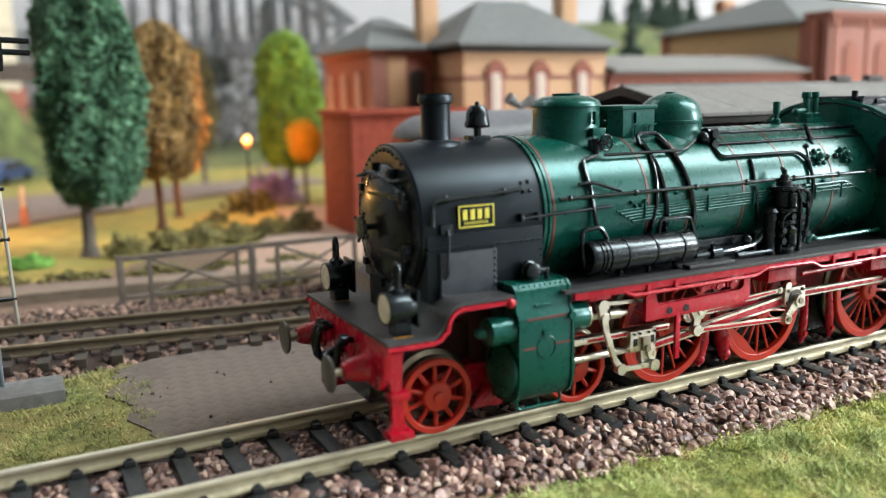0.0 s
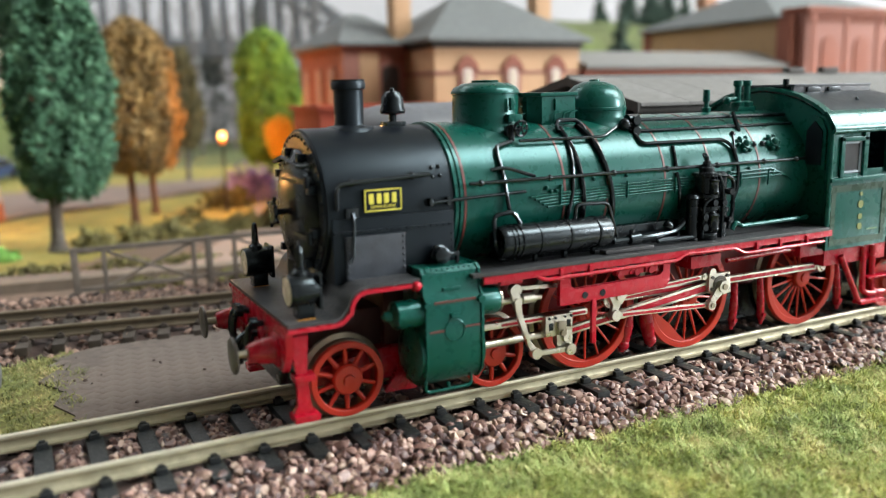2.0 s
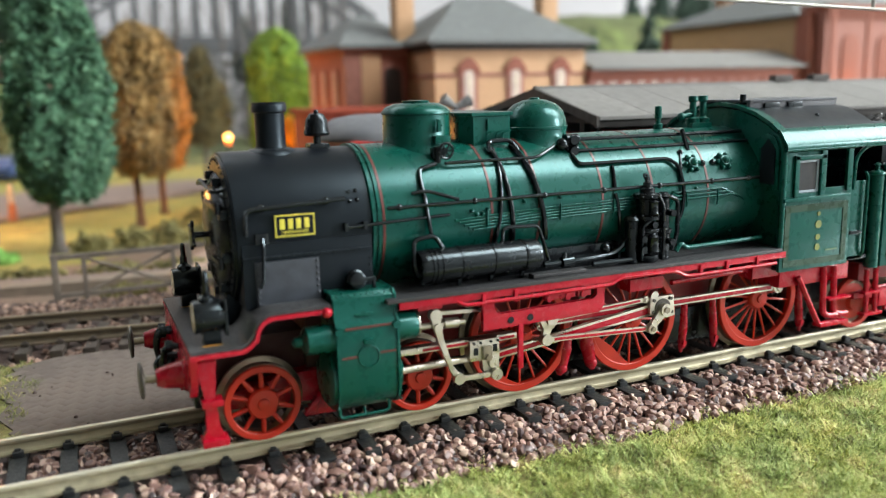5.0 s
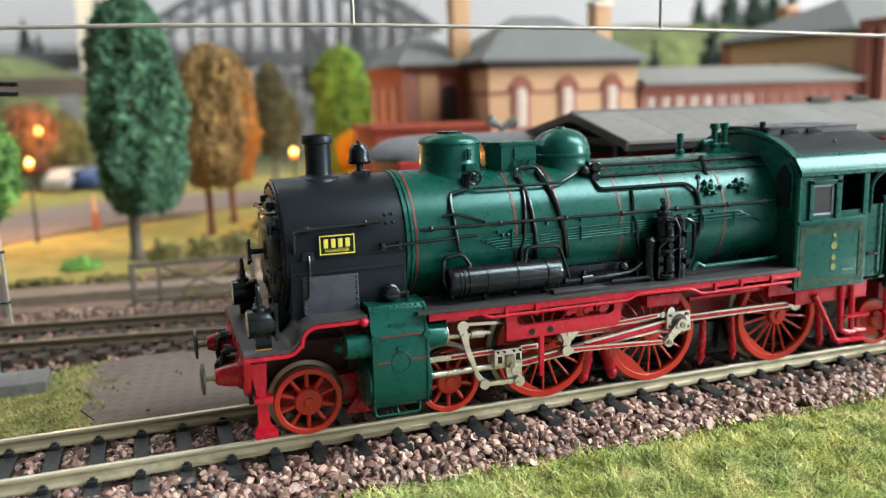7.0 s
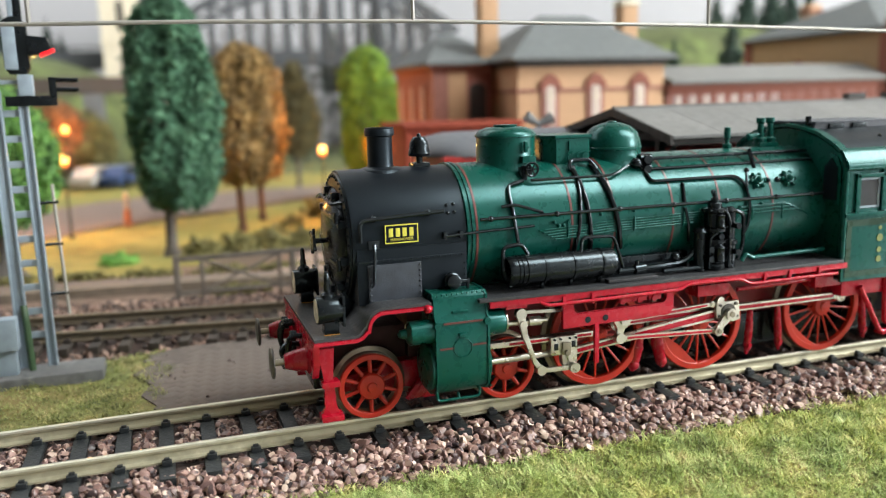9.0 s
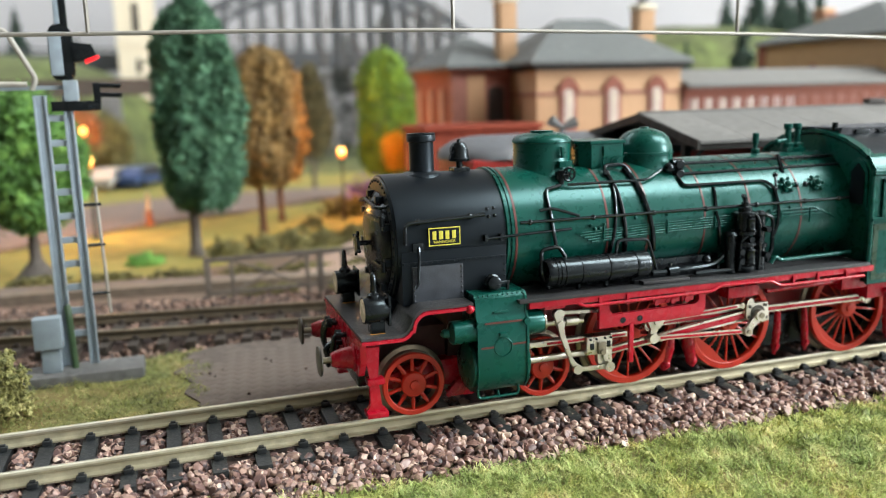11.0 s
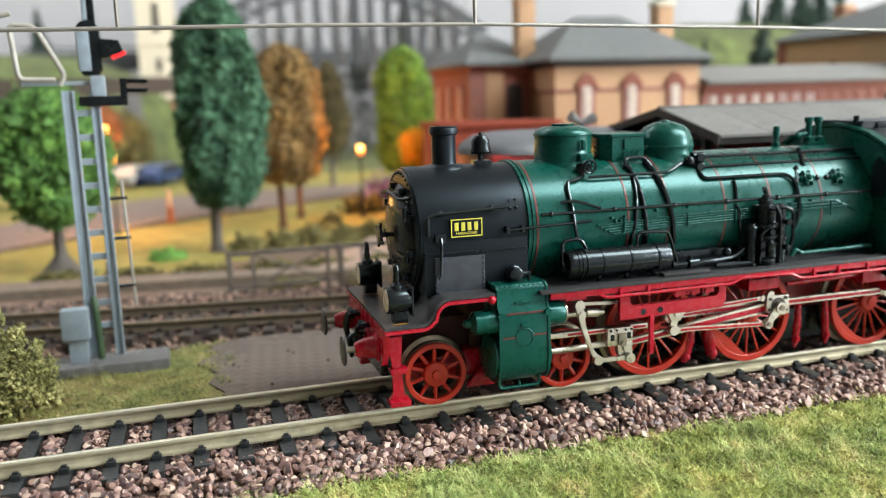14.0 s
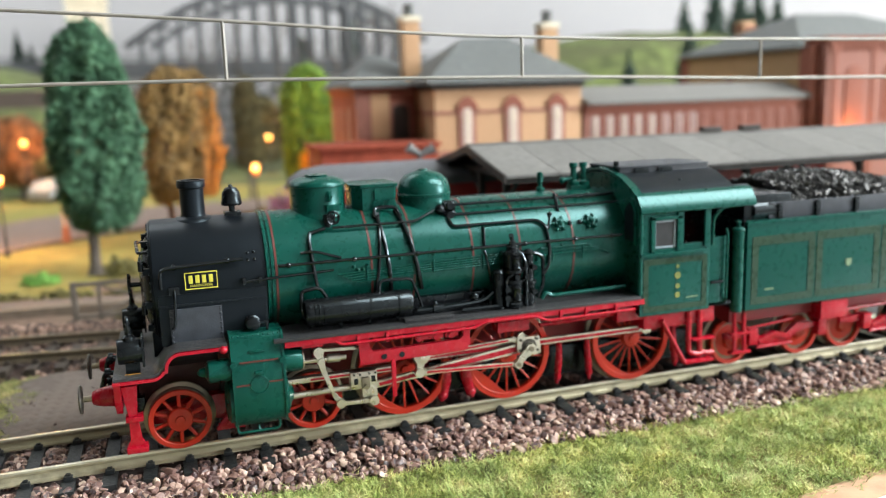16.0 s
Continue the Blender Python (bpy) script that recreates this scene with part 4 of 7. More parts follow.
for x in (21.5, 34, 46.6, 58, 69.5, 81, 89.5):
    bm = B()
    rod(bm, (x, -11.0, 33.4), (x, -12.7, 33.7), 0.26, n=8)
    ball(bm, (x, -12.75, 33.7), 0.55, n=10)
    part("handrail_knob", bm, PIPE, boiler)
part("upper_pipe", tube(B(), [(55.5, -6.4, 41.9), (94, -5.6, 41.7)], 0.34, 8), PIPE, boiler)
part("upper_pipe", tube(B(), [(55.5, -7.6, 40.0), (94, -7.3, 40.0)], 0.32, 8), PIPE, boiler)
part("upper_pipe", tube(B(), [(57.5, 5.6, 41.9), (94, 5.6, 41.7)], 0.34, 8), PIPE, boiler)
part("ejector_pipe", tube(B(), [(54.6, -8.2, 39.6), on_boiler(54.9, 54, 0.6), on_boiler(73.5, 54, 0.6), on_boiler(75.2, 62, 0.7), on_boiler(75.4, 80, 0.7), on_boiler(75.2, 100, 0.7), (73.6, -12.4, 26.5)], 0.32, 8, 1.2), PIPE, boiler)
bm = B()
wrap(bm, 29.4, 45, 26.4, 49, 0.36, 0.6, 4, [on_boiler(26.0, 56, 0.6), on_boiler(26.1, 72, 0.7), on_boiler(26.4, 88, 0.7), on_boiler(26.8, 100, 1.0)])
part("sand_pipe", bm, PIPE, boiler)
bm = B()
wrap(bm, 40.0, 30, 41.4, 112, 0.42, 0.5, 12)
part("feed_pipe", bm, PIPE, boiler)
bm = B()
wrap(bm, 40.6, 30, 38.2, 112, 0.34, 0.45, 12)
part("feed_pipe", bm, PIPE, boiler)
bm = B()
wrap(bm, 44.2, 28, 47.6, 112, 0.45, 0.55, 12)
part("feed_pipe", bm, PIPE, boiler)
part("feed_bridge", tube(B(), [on_boiler(39.6, 36, 0.5), (40.0, -5.6, 42.3), (44.3, -5.6, 42.3), on_boiler(45.0, 36, 0.5)], 0.38, 8, 1.2), PIPE, boiler)
part("cross_rod", tube(B(), [on_boiler(30.8, 46, 0.9), on_boiler(47.4, 46, 0.9), on_boiler(52.0, 34, 0.8)], 0.26, 8), PIPE, boiler)
part("thin_rod", tube(B(), [on_boiler(24.0, 68, 0.8), on_boiler(26.5, 67, 1.0), on_boiler(31.6, 75, 1.0)], 0.3, 8), PIPE, boiler)
for k, a in enumerate((87, 89.2, 91.4, 93.6, 95.8)):
    part("small_pipe", tube(B(), [on_boiler(31.0 + 0.8 * k, a + 3, 0.35), on_boiler(45, a, 0.35), on_boiler(66, a - 2, 0.35)], 0.2, 6), GREEN, boiler)
for a in (84, 87, 90):
    part("small_pipe", tube(B(), [on_boiler(72.5, a + 6, 0.3), on_boiler(73.2, a, 0.4), on_boiler(84.5 + (a - 84) * 0.5, a - 1, 0.4), on_boiler(86.5 + (a - 84) * 0.5, a + 5, 0.3)], 0.22, 6), GREEN, boiler)
for x in (36.5, 50.0, 60.5, 76.0, 83.0):
    part("pipe_clip", wrap(B(), x, 84, x, 97, 0.16, 0.62, 6), GREEN, boiler)
bm = B()
for x, a in ((34.0, 84), (34.8, 87), (35.8, 87), (36.8, 84), (43.4, 80), (50.2, 79), (64.5, 84), (73.5, 84), (78.4, 82)):
    ball(bm, on_boiler(x, a, 0.3), 0.38, n=8)
part("small_bolts", bm, GREEN, boiler)
for x in (78.4, 85.7):
    bm = B()
    c = on_boiler(x, 60, 0.1)
    nrm = Vector((0, -math.sin(radians(60)), math.cos(radians(60))))
    rod(bm, Vector(c) - nrm * 0.3, Vector(c) + nrm * 0.9, 1.25, 0.95, n=18)
    ball(bm, Vector(c) + nrm * 0.9, 0.7, n=10)
    for i in range(6):
        a = math.tau * i / 6
        e1, e2 = Vector((1, 0, 0)), nrm.cross(Vector((1, 0, 0)))
        ball(bm, Vector(c) + nrm * 0.45 + (e1 * math.cos(a) + e2 * math.sin(a)) * 1.45, 0.42, n=8)
    part("washout_plug", bm, GREEN, boiler)
bm = B()
for x, a in ((75.6, 63), (80.9, 60), (83.2, 60), (77.0, 48)):
    ball(bm, on_boiler(x, a, 0.25), 0.55, n=10)
part("boiler_plugs", bm, BLACK, boiler)
bm = B()
wrap(bm, 77.0, 48, 75.2, 70, 0.18, 0.3, 6)
part("lubricator_pipe", bm, PIPE, boiler)
bm = B()
wrap(bm, 61.5, 57, 61.0, 78, 0.3, 0.4, 6)
wrap(bm, 61.0, 80, 62.5, 112, 0.3, 0.4, 8)
part("down_pipe", bm, PIPE, boiler)
part("stay_rod", tube(B(), [(79.2, -6.5, 42.6), (79.2, -8.2, 39.0)], 0.4, 8), PIPE, boiler)

# air reservoir
tank = part("air_reservoir", lathe(B(), [(0.4, 24.1), (1.9, 23.9), (2.3, 23.8), (2.48, 24.2), (2.5, 24.8), (2.5, 43.9), (2.3, 44.5), (1.2, 45.0), (0.3, 45.2)], (0, -13.6, 24.5), "x", 32), BLACK, loco, "glossy black air tank")
for x in (25.6, 26.3, 27.2):
    part("end_ring", lathe(B(), [(2.4, x - 0.2), (2.68, x - 0.1), (2.68, x + 0.1), (2.4, x + 0.2)], (0, -13.6, 24.5), "x", 32), BLACK, tank)
for x in (30.6, 36.2, 41.8):
    bm = B()
    lathe(bm, [(2.45, x - 0.22), (2.62, x - 0.2), (2.62, x + 0.2), (2.45, x + 0.22)], (0, -13.6, 24.5), "x", 32)
    box(bm, x - 0.25, x + 0.25, -14.0, -13.2, 20.8, 22.2, 0.05)
    part("strap", bm, BLACK, tank)
part("tank_pipe", tube(B(), [(25.0, -12.8, 21.4), (23.4, -13.6, 24.6), (23.4, -13.2, 28.6), (27.0, -13.2, 29.0), (28.2, -13.2, 27.0)], 0.38, 8, 1.0), PIPE, tank)
part("tank_pipe", tube(B(), [(38.4, -13.4, 26.8), (38.6, -13.4, 29.2), (45.0, -13.4, 29.0), (46.6, -13.4, 24.4), (47.0, -13.4, 23.0)], 0.32, 8, 1.0), PIPE, tank)
bm = B()
tube(bm, [(45.6, -14.2, 22.6), (53.0, -14.2, 22.7), (60, -13.2, 22.8), (63.5, -12.8, 25.2)], 0.5, 8, 1.6)
rod(bm, (48.9, -14.2, 22.6), (51.0, -14.2, 22.7), 0.95, n=12)
rod(bm, (49.4, -14.2, 22.0), (49.4, -14.2, 24.2), 0.4, n=8)
ball(bm, (58.0, -13.4, 24.0), 0.9, n=12)
tube(bm, [(55.0, -14.2, 21.7), (63, -14.2, 21.7)], 0.45, 8)
part("brake_pipe", bm, PIPE, loco)
part("toolbox_lid", box(B(), 42.6, 52.5, -16.2, -14.4, 21.0, 21.6, 0.15), DECK, loco)
part("dark_splasher", box(B(), 26, 62, -11.6, -6, 20.6, 24.5, 0.3), BLACK, loco)

# air pump
pump = part("air_pump", lathe(B(), [(2.0, 21.0), (2.3, 21.4), (2.3, 22.2), (1.9, 22.5), (1.9, 26.0), (2.35, 26.2), (2.35, 26.8), (1.1, 27.1), (1.1, 28.0), (2.3, 28.3), (2.3, 28.9), (1.85, 29.1), (1.85, 31.8), (2.3, 32.0), (2.3, 32.6), (1.35, 32.8), (1.3, 33.5), (0.75, 33.7), (0.7, 34.5), (0.4, 34.7), (0.35, 35.4), (0.1, 35.5)], (66.4, -13.4, 0), n=24), BLACK, loco, "glossy black twin air pump")
part("pump_cylinder", lathe(B(), [(1.3, 21.0), (1.3, 25.4), (1.6, 25.6), (1.6, 26.2), (1.1, 26.4), (1.1, 31.6), (1.45, 31.9), (0.6, 32.6)], (70.0, -13.2, 0), n=20), BLACK, pump)
part("pump_cylinder", lathe(B(), [(1.1, 21.0), (1.1, 28.2), (1.4, 28.4), (1.0, 29.0), (0.2, 29.2)], (63.2, -13.6, 0), n=18), BLACK, pump)
bm = B()
for z in (22.6, 26.6, 29.0, 32.2):
    ring_bolts(bm, (66.4, -13.4, z), 2.25, 10, 0.25, "z")
tube(bm, [(66.4, -13.2, 34.6), (66.0, -12.8, 35.8), (66.8, -12.8, 35.8), (66.6, -13.2, 34.6)], 0.22, 6, 0.4)
tube(bm, [(70, -13.6, 32.2), (73.2, -13.2, 31.0), (73.4, -13.0, 25.0), (72.0, -13.4, 22.2)], 0.4, 8, 1.0)
box(bm, 62.4, 71.6, -13.0, -11.6, 21.0, 22.6, 0.2)
part("pump_bracket", bm, BLACK, pump)
part("valve_chest", lathe(B(), [(0.9, 22.8), (1.1, 23.0), (1.0, 23.4), (1.0, 25.2), (1.15, 25.4), (0.5, 25.9)], (66.4, -15.3, 0), n=16), BLACK, pump)
part("valve_chest", lathe(B(), [(0.8, 29.2), (0.95, 29.4), (0.85, 29.7), (0.85, 31.2), (1.0, 31.4), (0.4, 31.8)], (66.4, -15.2, 0), n=16), BLACK, pump)
part("pump_pipe", tube(B(), [(68.6, -15.2, 21.2), (68.6, -15.4, 24.0), (68.4, -15.4, 30.6), (67.6, -15.0, 32.4)], 0.3, 8), PIPE, pump)
part("pump_pipe", tube(B(), [(64.4, -15.0, 21.4), (64.2, -15.4, 27.4), (65.6, -15.6, 28.2)], 0.28, 8), PIPE, pump)
for x, z in ((64.3, 23.4), (64.3, 25.2), (68.6, 27.4), (70.2, 24.2), (70.2, 29.2), (66.4, 27.5)):
    part("union_nut", rod(B(), (x, -15.9, z), (x, -14.6, z), 0.6, n=8), BLACK, pump)
part("low_green_pipe", tube(B(), [(72.6, -13.8, 22.0), (73.6, -13.8, 23.4), (75.0, -13.6, 22.4), (92.5, -13.4, 22.6)], 0.42, 8), GREEN, loco)

# running boards, front deck, saddle
for s in (-1, 1):
    y0, y1 = sorted((s * 17.4, s * 7.0))
    part("running_board", box(B(), 17.4, 94.0, y0, y1, 20.3, 20.9, 0.1), DECK, loco, "dark grey running plate")
    e0, e1 = sorted((s * 17.25, s * 16.8))
    part("valance", box(B(), 19.3, 95.0, e0, e1, 19.15, 20.28, 0.1), RED, loco, "red edge of the running plate")
front = [(9.2, 20.1), (1.0, 20.1)] + arc(1.0, 17.9, 2.2, 90, 172, 7)[1:] + [(-1.4, 17.2)] + arc(-4.0, 18.6, 2.6, -30, -88, 6) + [(-10.6, 16.0)]
part("front_plate", sheet(B(), front, -0.55, -17.1, 17.1), RED, loco, "red bent front footplate")
part("front_deck", sheet(B(), [(9.1, 20.65 + 0.1), (1.2, 20.75)] + arc(1.2, 18.1, 2.7, 92, 170, 7)[1:] + arc(-4.0, 18.7, 2.1, -30, -88, 6) + [(-10.5, 16.62)], -0.5, -16.75, 16.75), DECK, loco, "dark grey tread plate")
part("edge_ball", ball(B(), (8.4, -16.9, 20.2), 0.75, n=12), RED, loco)
saddle = part("saddle", box(B(), -1.9, 17.3, -11.75, 11.75, 20.6, 30.0, 0.12), SOOT, loco, "black smokebox saddle")
part("side_panel", box(B(), -0.2, 9.0, -12.25, -11.7, 20.9, 27.35, 0.1), PANEL, saddle, "slate grey riveted side panel")
part("saddle_seam", box(B(), -1.9, 17.3, -11.95, -11.6, 27.75, 28.15, 0.05), SOOT, saddle)
bm = B()
for i in range(7):
    for x in (0.1, 8.7):
        ball(bm, (x, -12.28, 21.4 + i * 0.92), 0.2, n=8)
for i in range(9):
    ball(bm, (0.5 + i * 1.0, -12.28, 21.2), 0.2, n=8)
tagged(part("panel_rivets", bm, PANEL, saddle), kind="stuff")
bm = B()
for i in range(19):
    ball(bm, (-1.6 + i, -11.95, 27.95), 0.17, n=6)
for i in range(6):
    ball(bm, (16.9, -11.85, 21.4 + i), 0.17, n=6)
tagged(part("saddle_rivets", bm, SOOT, saddle), kind="stuff")
bm = B()
lathe(bm, [(0.9, -14.3), (1.25, -14.1), (1.2, -13.2), (1.45, -13.0), (1.45, -12.4), (0.9, -11.6)], (14.2, 0, 23.6), "y", 22)
rod(bm, (15.0, -13.6, 23.6), (17.0, -13.6, 23.6), 0.4, n=10)
box(bm, 16.5, 16.9, -14.0, -13.2, 20.8, 24.0, 0.1)
part("snifting_valve", bm, BLACK, saddle)
part("deck_box", box(B(), -3.6, -0.8, -6, 6, 16.6, 22.0, 0.4), SOOT, loco)

# headlamps
def headlamp(y):
    z = 21.0
    h = part("headlamp", lathe(B(), [(2.0, -9.35), (2.22, -9.4), (2.3, -9.1), (2.25, -5.5), (2.1, -5.2), (0.9, -5.1)], (0, y, z), "x", 26), BLACK, loco, "black front lamp with a milky lens")
    part("lens", lathe(B(), [(2.02, -9.3), (1.95, -9.42), (1.2, -9.5), (0.2, -9.54)], (0, y, z), "x", 24), LENS, h)
    part("lamp_base", box(B(), -8.3, -5.9, y - 1.3, y + 1.3, 16.5, 19.4, 0.15), BLACK, h)
    part("back_plate", box(B(), -5.4, -5.0, y - 2.2, y + 2.2, 18.4, 23.6, 0.1), BLACK, h)
    part("lamp_tag", box(B(), -8.5, -5.9, y - 1.55, y - 1.2, 16.7, 17.15, 0.05), BRASS_TAG, h)
    part("lamp_top", lathe(B(), [(1.3, z + 1.4), (1.1, z + 2.6), (0.6, z + 3.0), (0.55, z + 4.2)], (-7.4, y, 0), n=14), BLACK, h)
    part("handle", tube(B(), [(-7.4, y - 0.5, z + 3.4), (-7.4, y - 0.75, z + 5.4), (-7.4, y, z + 6.3), (-7.4, y + 0.75, z + 5.4), (-7.4, y + 0.5, z + 3.4)], 0.34, 8, 0.6), BLACK, h)


headlamp(-13.2)
headlamp(10.4)

# buffer beam
beam = part("buffer_beam", prism(B(), [(-15.4, 16.2), (15.4, 16.2), (15.4, 12.6), (13.0, 9.6), (-13.0, 9.6), (-15.4, 12.6)], -10.6, -9.5, "x", 0.12), RED, loco)
for s in (-1, 1):
    bf = part("buffer", lathe(B(), [(2.5, -10.5), (2.5, -10.8), (1.95, -11.1), (1.75, -12.8), (1.35, -14.2), (1.1, -14.6)], (0, s * 10.1, 12.2), "x", 26), RED, beam, "red tapered buffer housing")
    part("buffer_shank", rod(B(), (-14.4, s * 10.1, 12.2), (-16.4, s * 10.1, 12.2), 0.55, n=16), TYRE, bf)
    part("buffer_head", lathe(B(), [(0.6, -16.1), (2.5, -16.3), (2.65, -16.5), (2.5, -16.75), (1.2, -16.95), (0.2, -17.0)], (0, s * 10.1, 12.2), "x", 30), BUFFER, bf, "dull metal buffer head")
bm = B()
tube(bm, [(-10.6, 0, 12.0), (-12.6, 0, 12.2), (-13.8, 0, 11.0), (-13.2, 0, 9.6), (-12.2, 0, 9.6)], 0.55, 8)
tube(bm, [(-11.4, -0.8, 11.8), (-13.6, -0.9, 9.0), (-13.2, 0, 7.6), (-13.6, 0.9, 9.0), (-11.4, 0.8, 11.8)], 0.42, 8)
part("coupling", bm, BLACK, beam)
part("coupling_spindle", rod(B(), (-12.2, -1.4, 10.6), (-12.2, 1.4, 10.6), 0.4, n=10), BLACK, beam)
part("heating_hose", tube(B(), [(-10.4, -6.8, 11.6), (-12.4, -6.6, 11.4), (-13.8, -4.6, 10.2), (-13.4, -1.8, 9.8), (-11.6, -1.0, 10.4)], 0.5, 10, 1.4), BLACK, beam)
part("hose_head", rod(B(), (-13.9, -4.8, 10.4), (-13.5, -3.6, 9.9), 0.8, n=12), BLACK, beam)
for y in (-4.2, 4.4, 6.0):
    bm = B()
    tube(bm, [(-10.4, y, 14.6), (-12.6, y, 14.8), (-13.2, y + 0.4, 12.0), (-12.6, y + 0.8, 9.4), (-11.0, y + 1.2, 9.0)], 0.48, 10, 1.8)
    rod(bm, (-11.6, y, 14.7), (-12.6, y, 14.8), 0.95, n=12)
    rod(bm, (-11.6, y + 1.0, 9.1), (-10.8, y + 1.2, 9.0), 0.9, n=12)
    part("brake_hose", bm, BLACK, beam)
part("front_frame", box(B(), -9.4, -6.0, -7.0, 7.0, 5.5, 10.0, 0.4), BLACK, loco)
for s in (-1, 1):
    bm = B()
    y0, y1 = sorted((s * 12.4, s * 13.4))
    prism(bm, [(-9.6, 14.5), (-6.8, 14.5), (-7.2, 9.0), (-6.9, 4.4), (-6.0, 2.9), (-6.4, 2.3), (-9.3, 2.3), (-9.4, 3.4), (-8.6, 4.4), (-8.7, 9.0)], y0, y1, "y", 0.12)
    box(bm, -9.2, -6.2, min(s * 11.6, s * 14.2), max(s * 11.6, s * 14.2), 8.0, 9.0, 0.2)
    box(bm, -9.5, -5.8, min(s * 11.4, s * 14.4), max(s * 11.4, s * 14.4), 2.2, 3.2, 0.2)
    part("guard_iron", bm, RED, loco)


# wheels
def wheel_thing(x, s, r, spokes, hub, rim_w, spoke_r, weight=0.0):
    """A spoked wheel with its tyre; s is -1 on the near side."""
    y = lambda v: s * abs(v)
    prof = [(r - rim_w, y(9.0)), (r - rim_w, y(10.0)), (r - rim_w + 0.15, y(10.12)), (r - 0.2, y(10.12)), (r - 0.06, y(9.95)), (r - 0.06, y(9.0)), (r - rim_w, y(9.0))]
    w = part("wheel", lathe(B(), prof, (x, 0, r), "y", 56, False), WHEEL_RED, loco)
    part("tyre", lathe(B(), [(r - 0.5, y(9.4)), (r, y(9.3)), (r + 0.02, y(7.9)), (r + 0.75, y(7.6)), (r + 0.75, y(7.1)), (r - 0.9, y(7.0)), (r - 0.9, y(9.2)), (r - 0.5, y(9.4))], (x, 0, r), "y", 56, False), TYRE, w, "dull metal tyre with flange")
    part("hub", lathe(B(), [(hub, y(8.2)), (hub, y(10.1)), (hub - 0.25, y(10.4)), (0.9, y(10.5)), (0.8, y(10.8)), (0.1, y(10.9))], (x, 0, r), "y", 28), WHEEL_RED, w)
    for i in range(spokes):
        a = math.tau * (i + 0.5) / spokes
        part("spoke", rod(B(), (x + math.cos(a) * hub * 0.8, y(9.3), r + math.sin(a) * hub * 0.8), (x + math.cos(a) * (r - rim_w + 0.1), y(9.2), r + math.sin(a) * (r - rim_w + 0.1)), spoke_r * 1.3, spoke_r, n=8, caps=False), WHEEL_RED, w)
    if weight:
        outer, inner = r - rim_w + 0.15, r - rim_w - weight
        aa = [radians(185 + 85 * i / 14) for i in range(15)]
        ring = [(x + math.cos(a) * outer, r + math.sin(a) * outer) for a in aa]
        chord = [(x + math.cos(a) * (outer - weight * math.sin(math.pi * i / 14)), r + math.sin(a) * (outer - weight * math.sin(math.pi * i / 14))) for i, a in enumerate(aa)]
        part("counterweight", prism(B(), ring + chord[-2:0:-1], min(y(9.2), y(10.0)), max(y(9.2), y(10.0)), "y"), WHEEL_RED, w)
    return w


AXLES = (43.7, 66.4, 96.2)
for s in (-1, 1):
    for x in (0.0, 25.0):
        wheel_thing(x, s, 5.8, 10, 2.35, 1.05, 0.34)
    for x, wt in zip(AXLES, (1.4, 2.2, 1.2)):
        wheel_thing(x, s, 9.7, 18, 2.1, 1.35, 0.21, wt)
for x, r in ((0.0, 5.8), (25.0, 5.8), *((a, 9.7) for a in AXLES)):
    part("axle", rod(B(), (x, -9.2, r), (x, 9.2, r), 1.1, n=14), BLACK, loco)

# frame, brakes, steps
bm = B()
box(bm, 26, 112, -5.6, 5.6, 6.5, 19.6, 0.3)
# red taken darker than the outer parts: shade between the wheels, in the colour
part("main_frame", bm, material("shaded_frame_red", (0.20, 0.006, 0.012), 0.5, vary=0.2), loco, "inner frame, its red darkened for shade")
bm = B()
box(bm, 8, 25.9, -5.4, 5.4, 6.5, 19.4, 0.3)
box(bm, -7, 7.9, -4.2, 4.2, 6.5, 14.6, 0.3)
# the shadow under the deck is put into this maroon
part("front_frame_block", bm, material("shaded_frame_maroon", (0.035, 0.005, 0.006), 0.6, vary=0.3), loco, "frame behind the front wheels, maroon darkened for shade")
# black blocks added to make the gaps between the wheels dark
part("ash_pan", box(B(), 50, 113, -6.6, 6.6, 2.4, 9.0, 0.4), BLACK, loco)
part("inner_block", box(B(), 12, 50, -5.2, 5.2, 3.0, 8.0, 0.4), BLACK, loco)
part("bogie_frame", prism(B(), [(-6, 6.5), (5.4, 8.6), (18.5, 8.6), (31, 6.5), (31, 4.4), (19, 4.0), (12.5, 2.8), (6, 4.0), (-6, 4.4)], -6.9, 6.9, "y", 0.2), RED, loco)
for i in range(6):
    part("spring_leaf", box(B(), 6.8 + i * 0.5, 14.6 - i * 0.5, -8.4, -7.0, 2.4 + i * 0.55, 2.85 + i * 0.55, 0.1), RED, loco)
part("spring_buckle", box(B(), 9.6, 11.8, -8.9, -6.8, 2.0, 6.4, 0.3), RED, loco)
for x, lean, fat in ((53.4, -1.5, 1.4), (56.4, 1.7, 1.4), (79.0, -0.7, 0.85), (85.6, 0.4, 0.85), (107.4, 0.6, 0.9)):
    bm = B()
    rod(bm, (x, -9.0, 12.0), (x + lean * 0.5, -9.3, 6.0), 0.65 * fat, 0.9 * fat, 12)
    rod(bm, (x + lean * 0.5, -9.3, 6.2), (x + lean, -9.3, 2.6), 0.95 * fat, 0.75 * fat, 12)
    rod(bm, (x + lean, -9.3, 2.9), (x + lean * 1.2, -9.3, 1.4), 0.7 * fat, 0.35 * fat, 12)
    ball(bm, (x + lean, -9.4, 2.7), 0.85 * fat, n=10)
    rod(bm, (x + lean * 0.9, -10.3, 3.4), (x + lean * 0.9, -8.6, 3.4), 0.45, n=10)
    part("brake_hanger", bm, RED, loco)
    part("brake_hanger", tube(B(), [(x, 9.0, 11.5), (x + lean, 9.3, 2.2)], 0.75, 8), RED, loco)
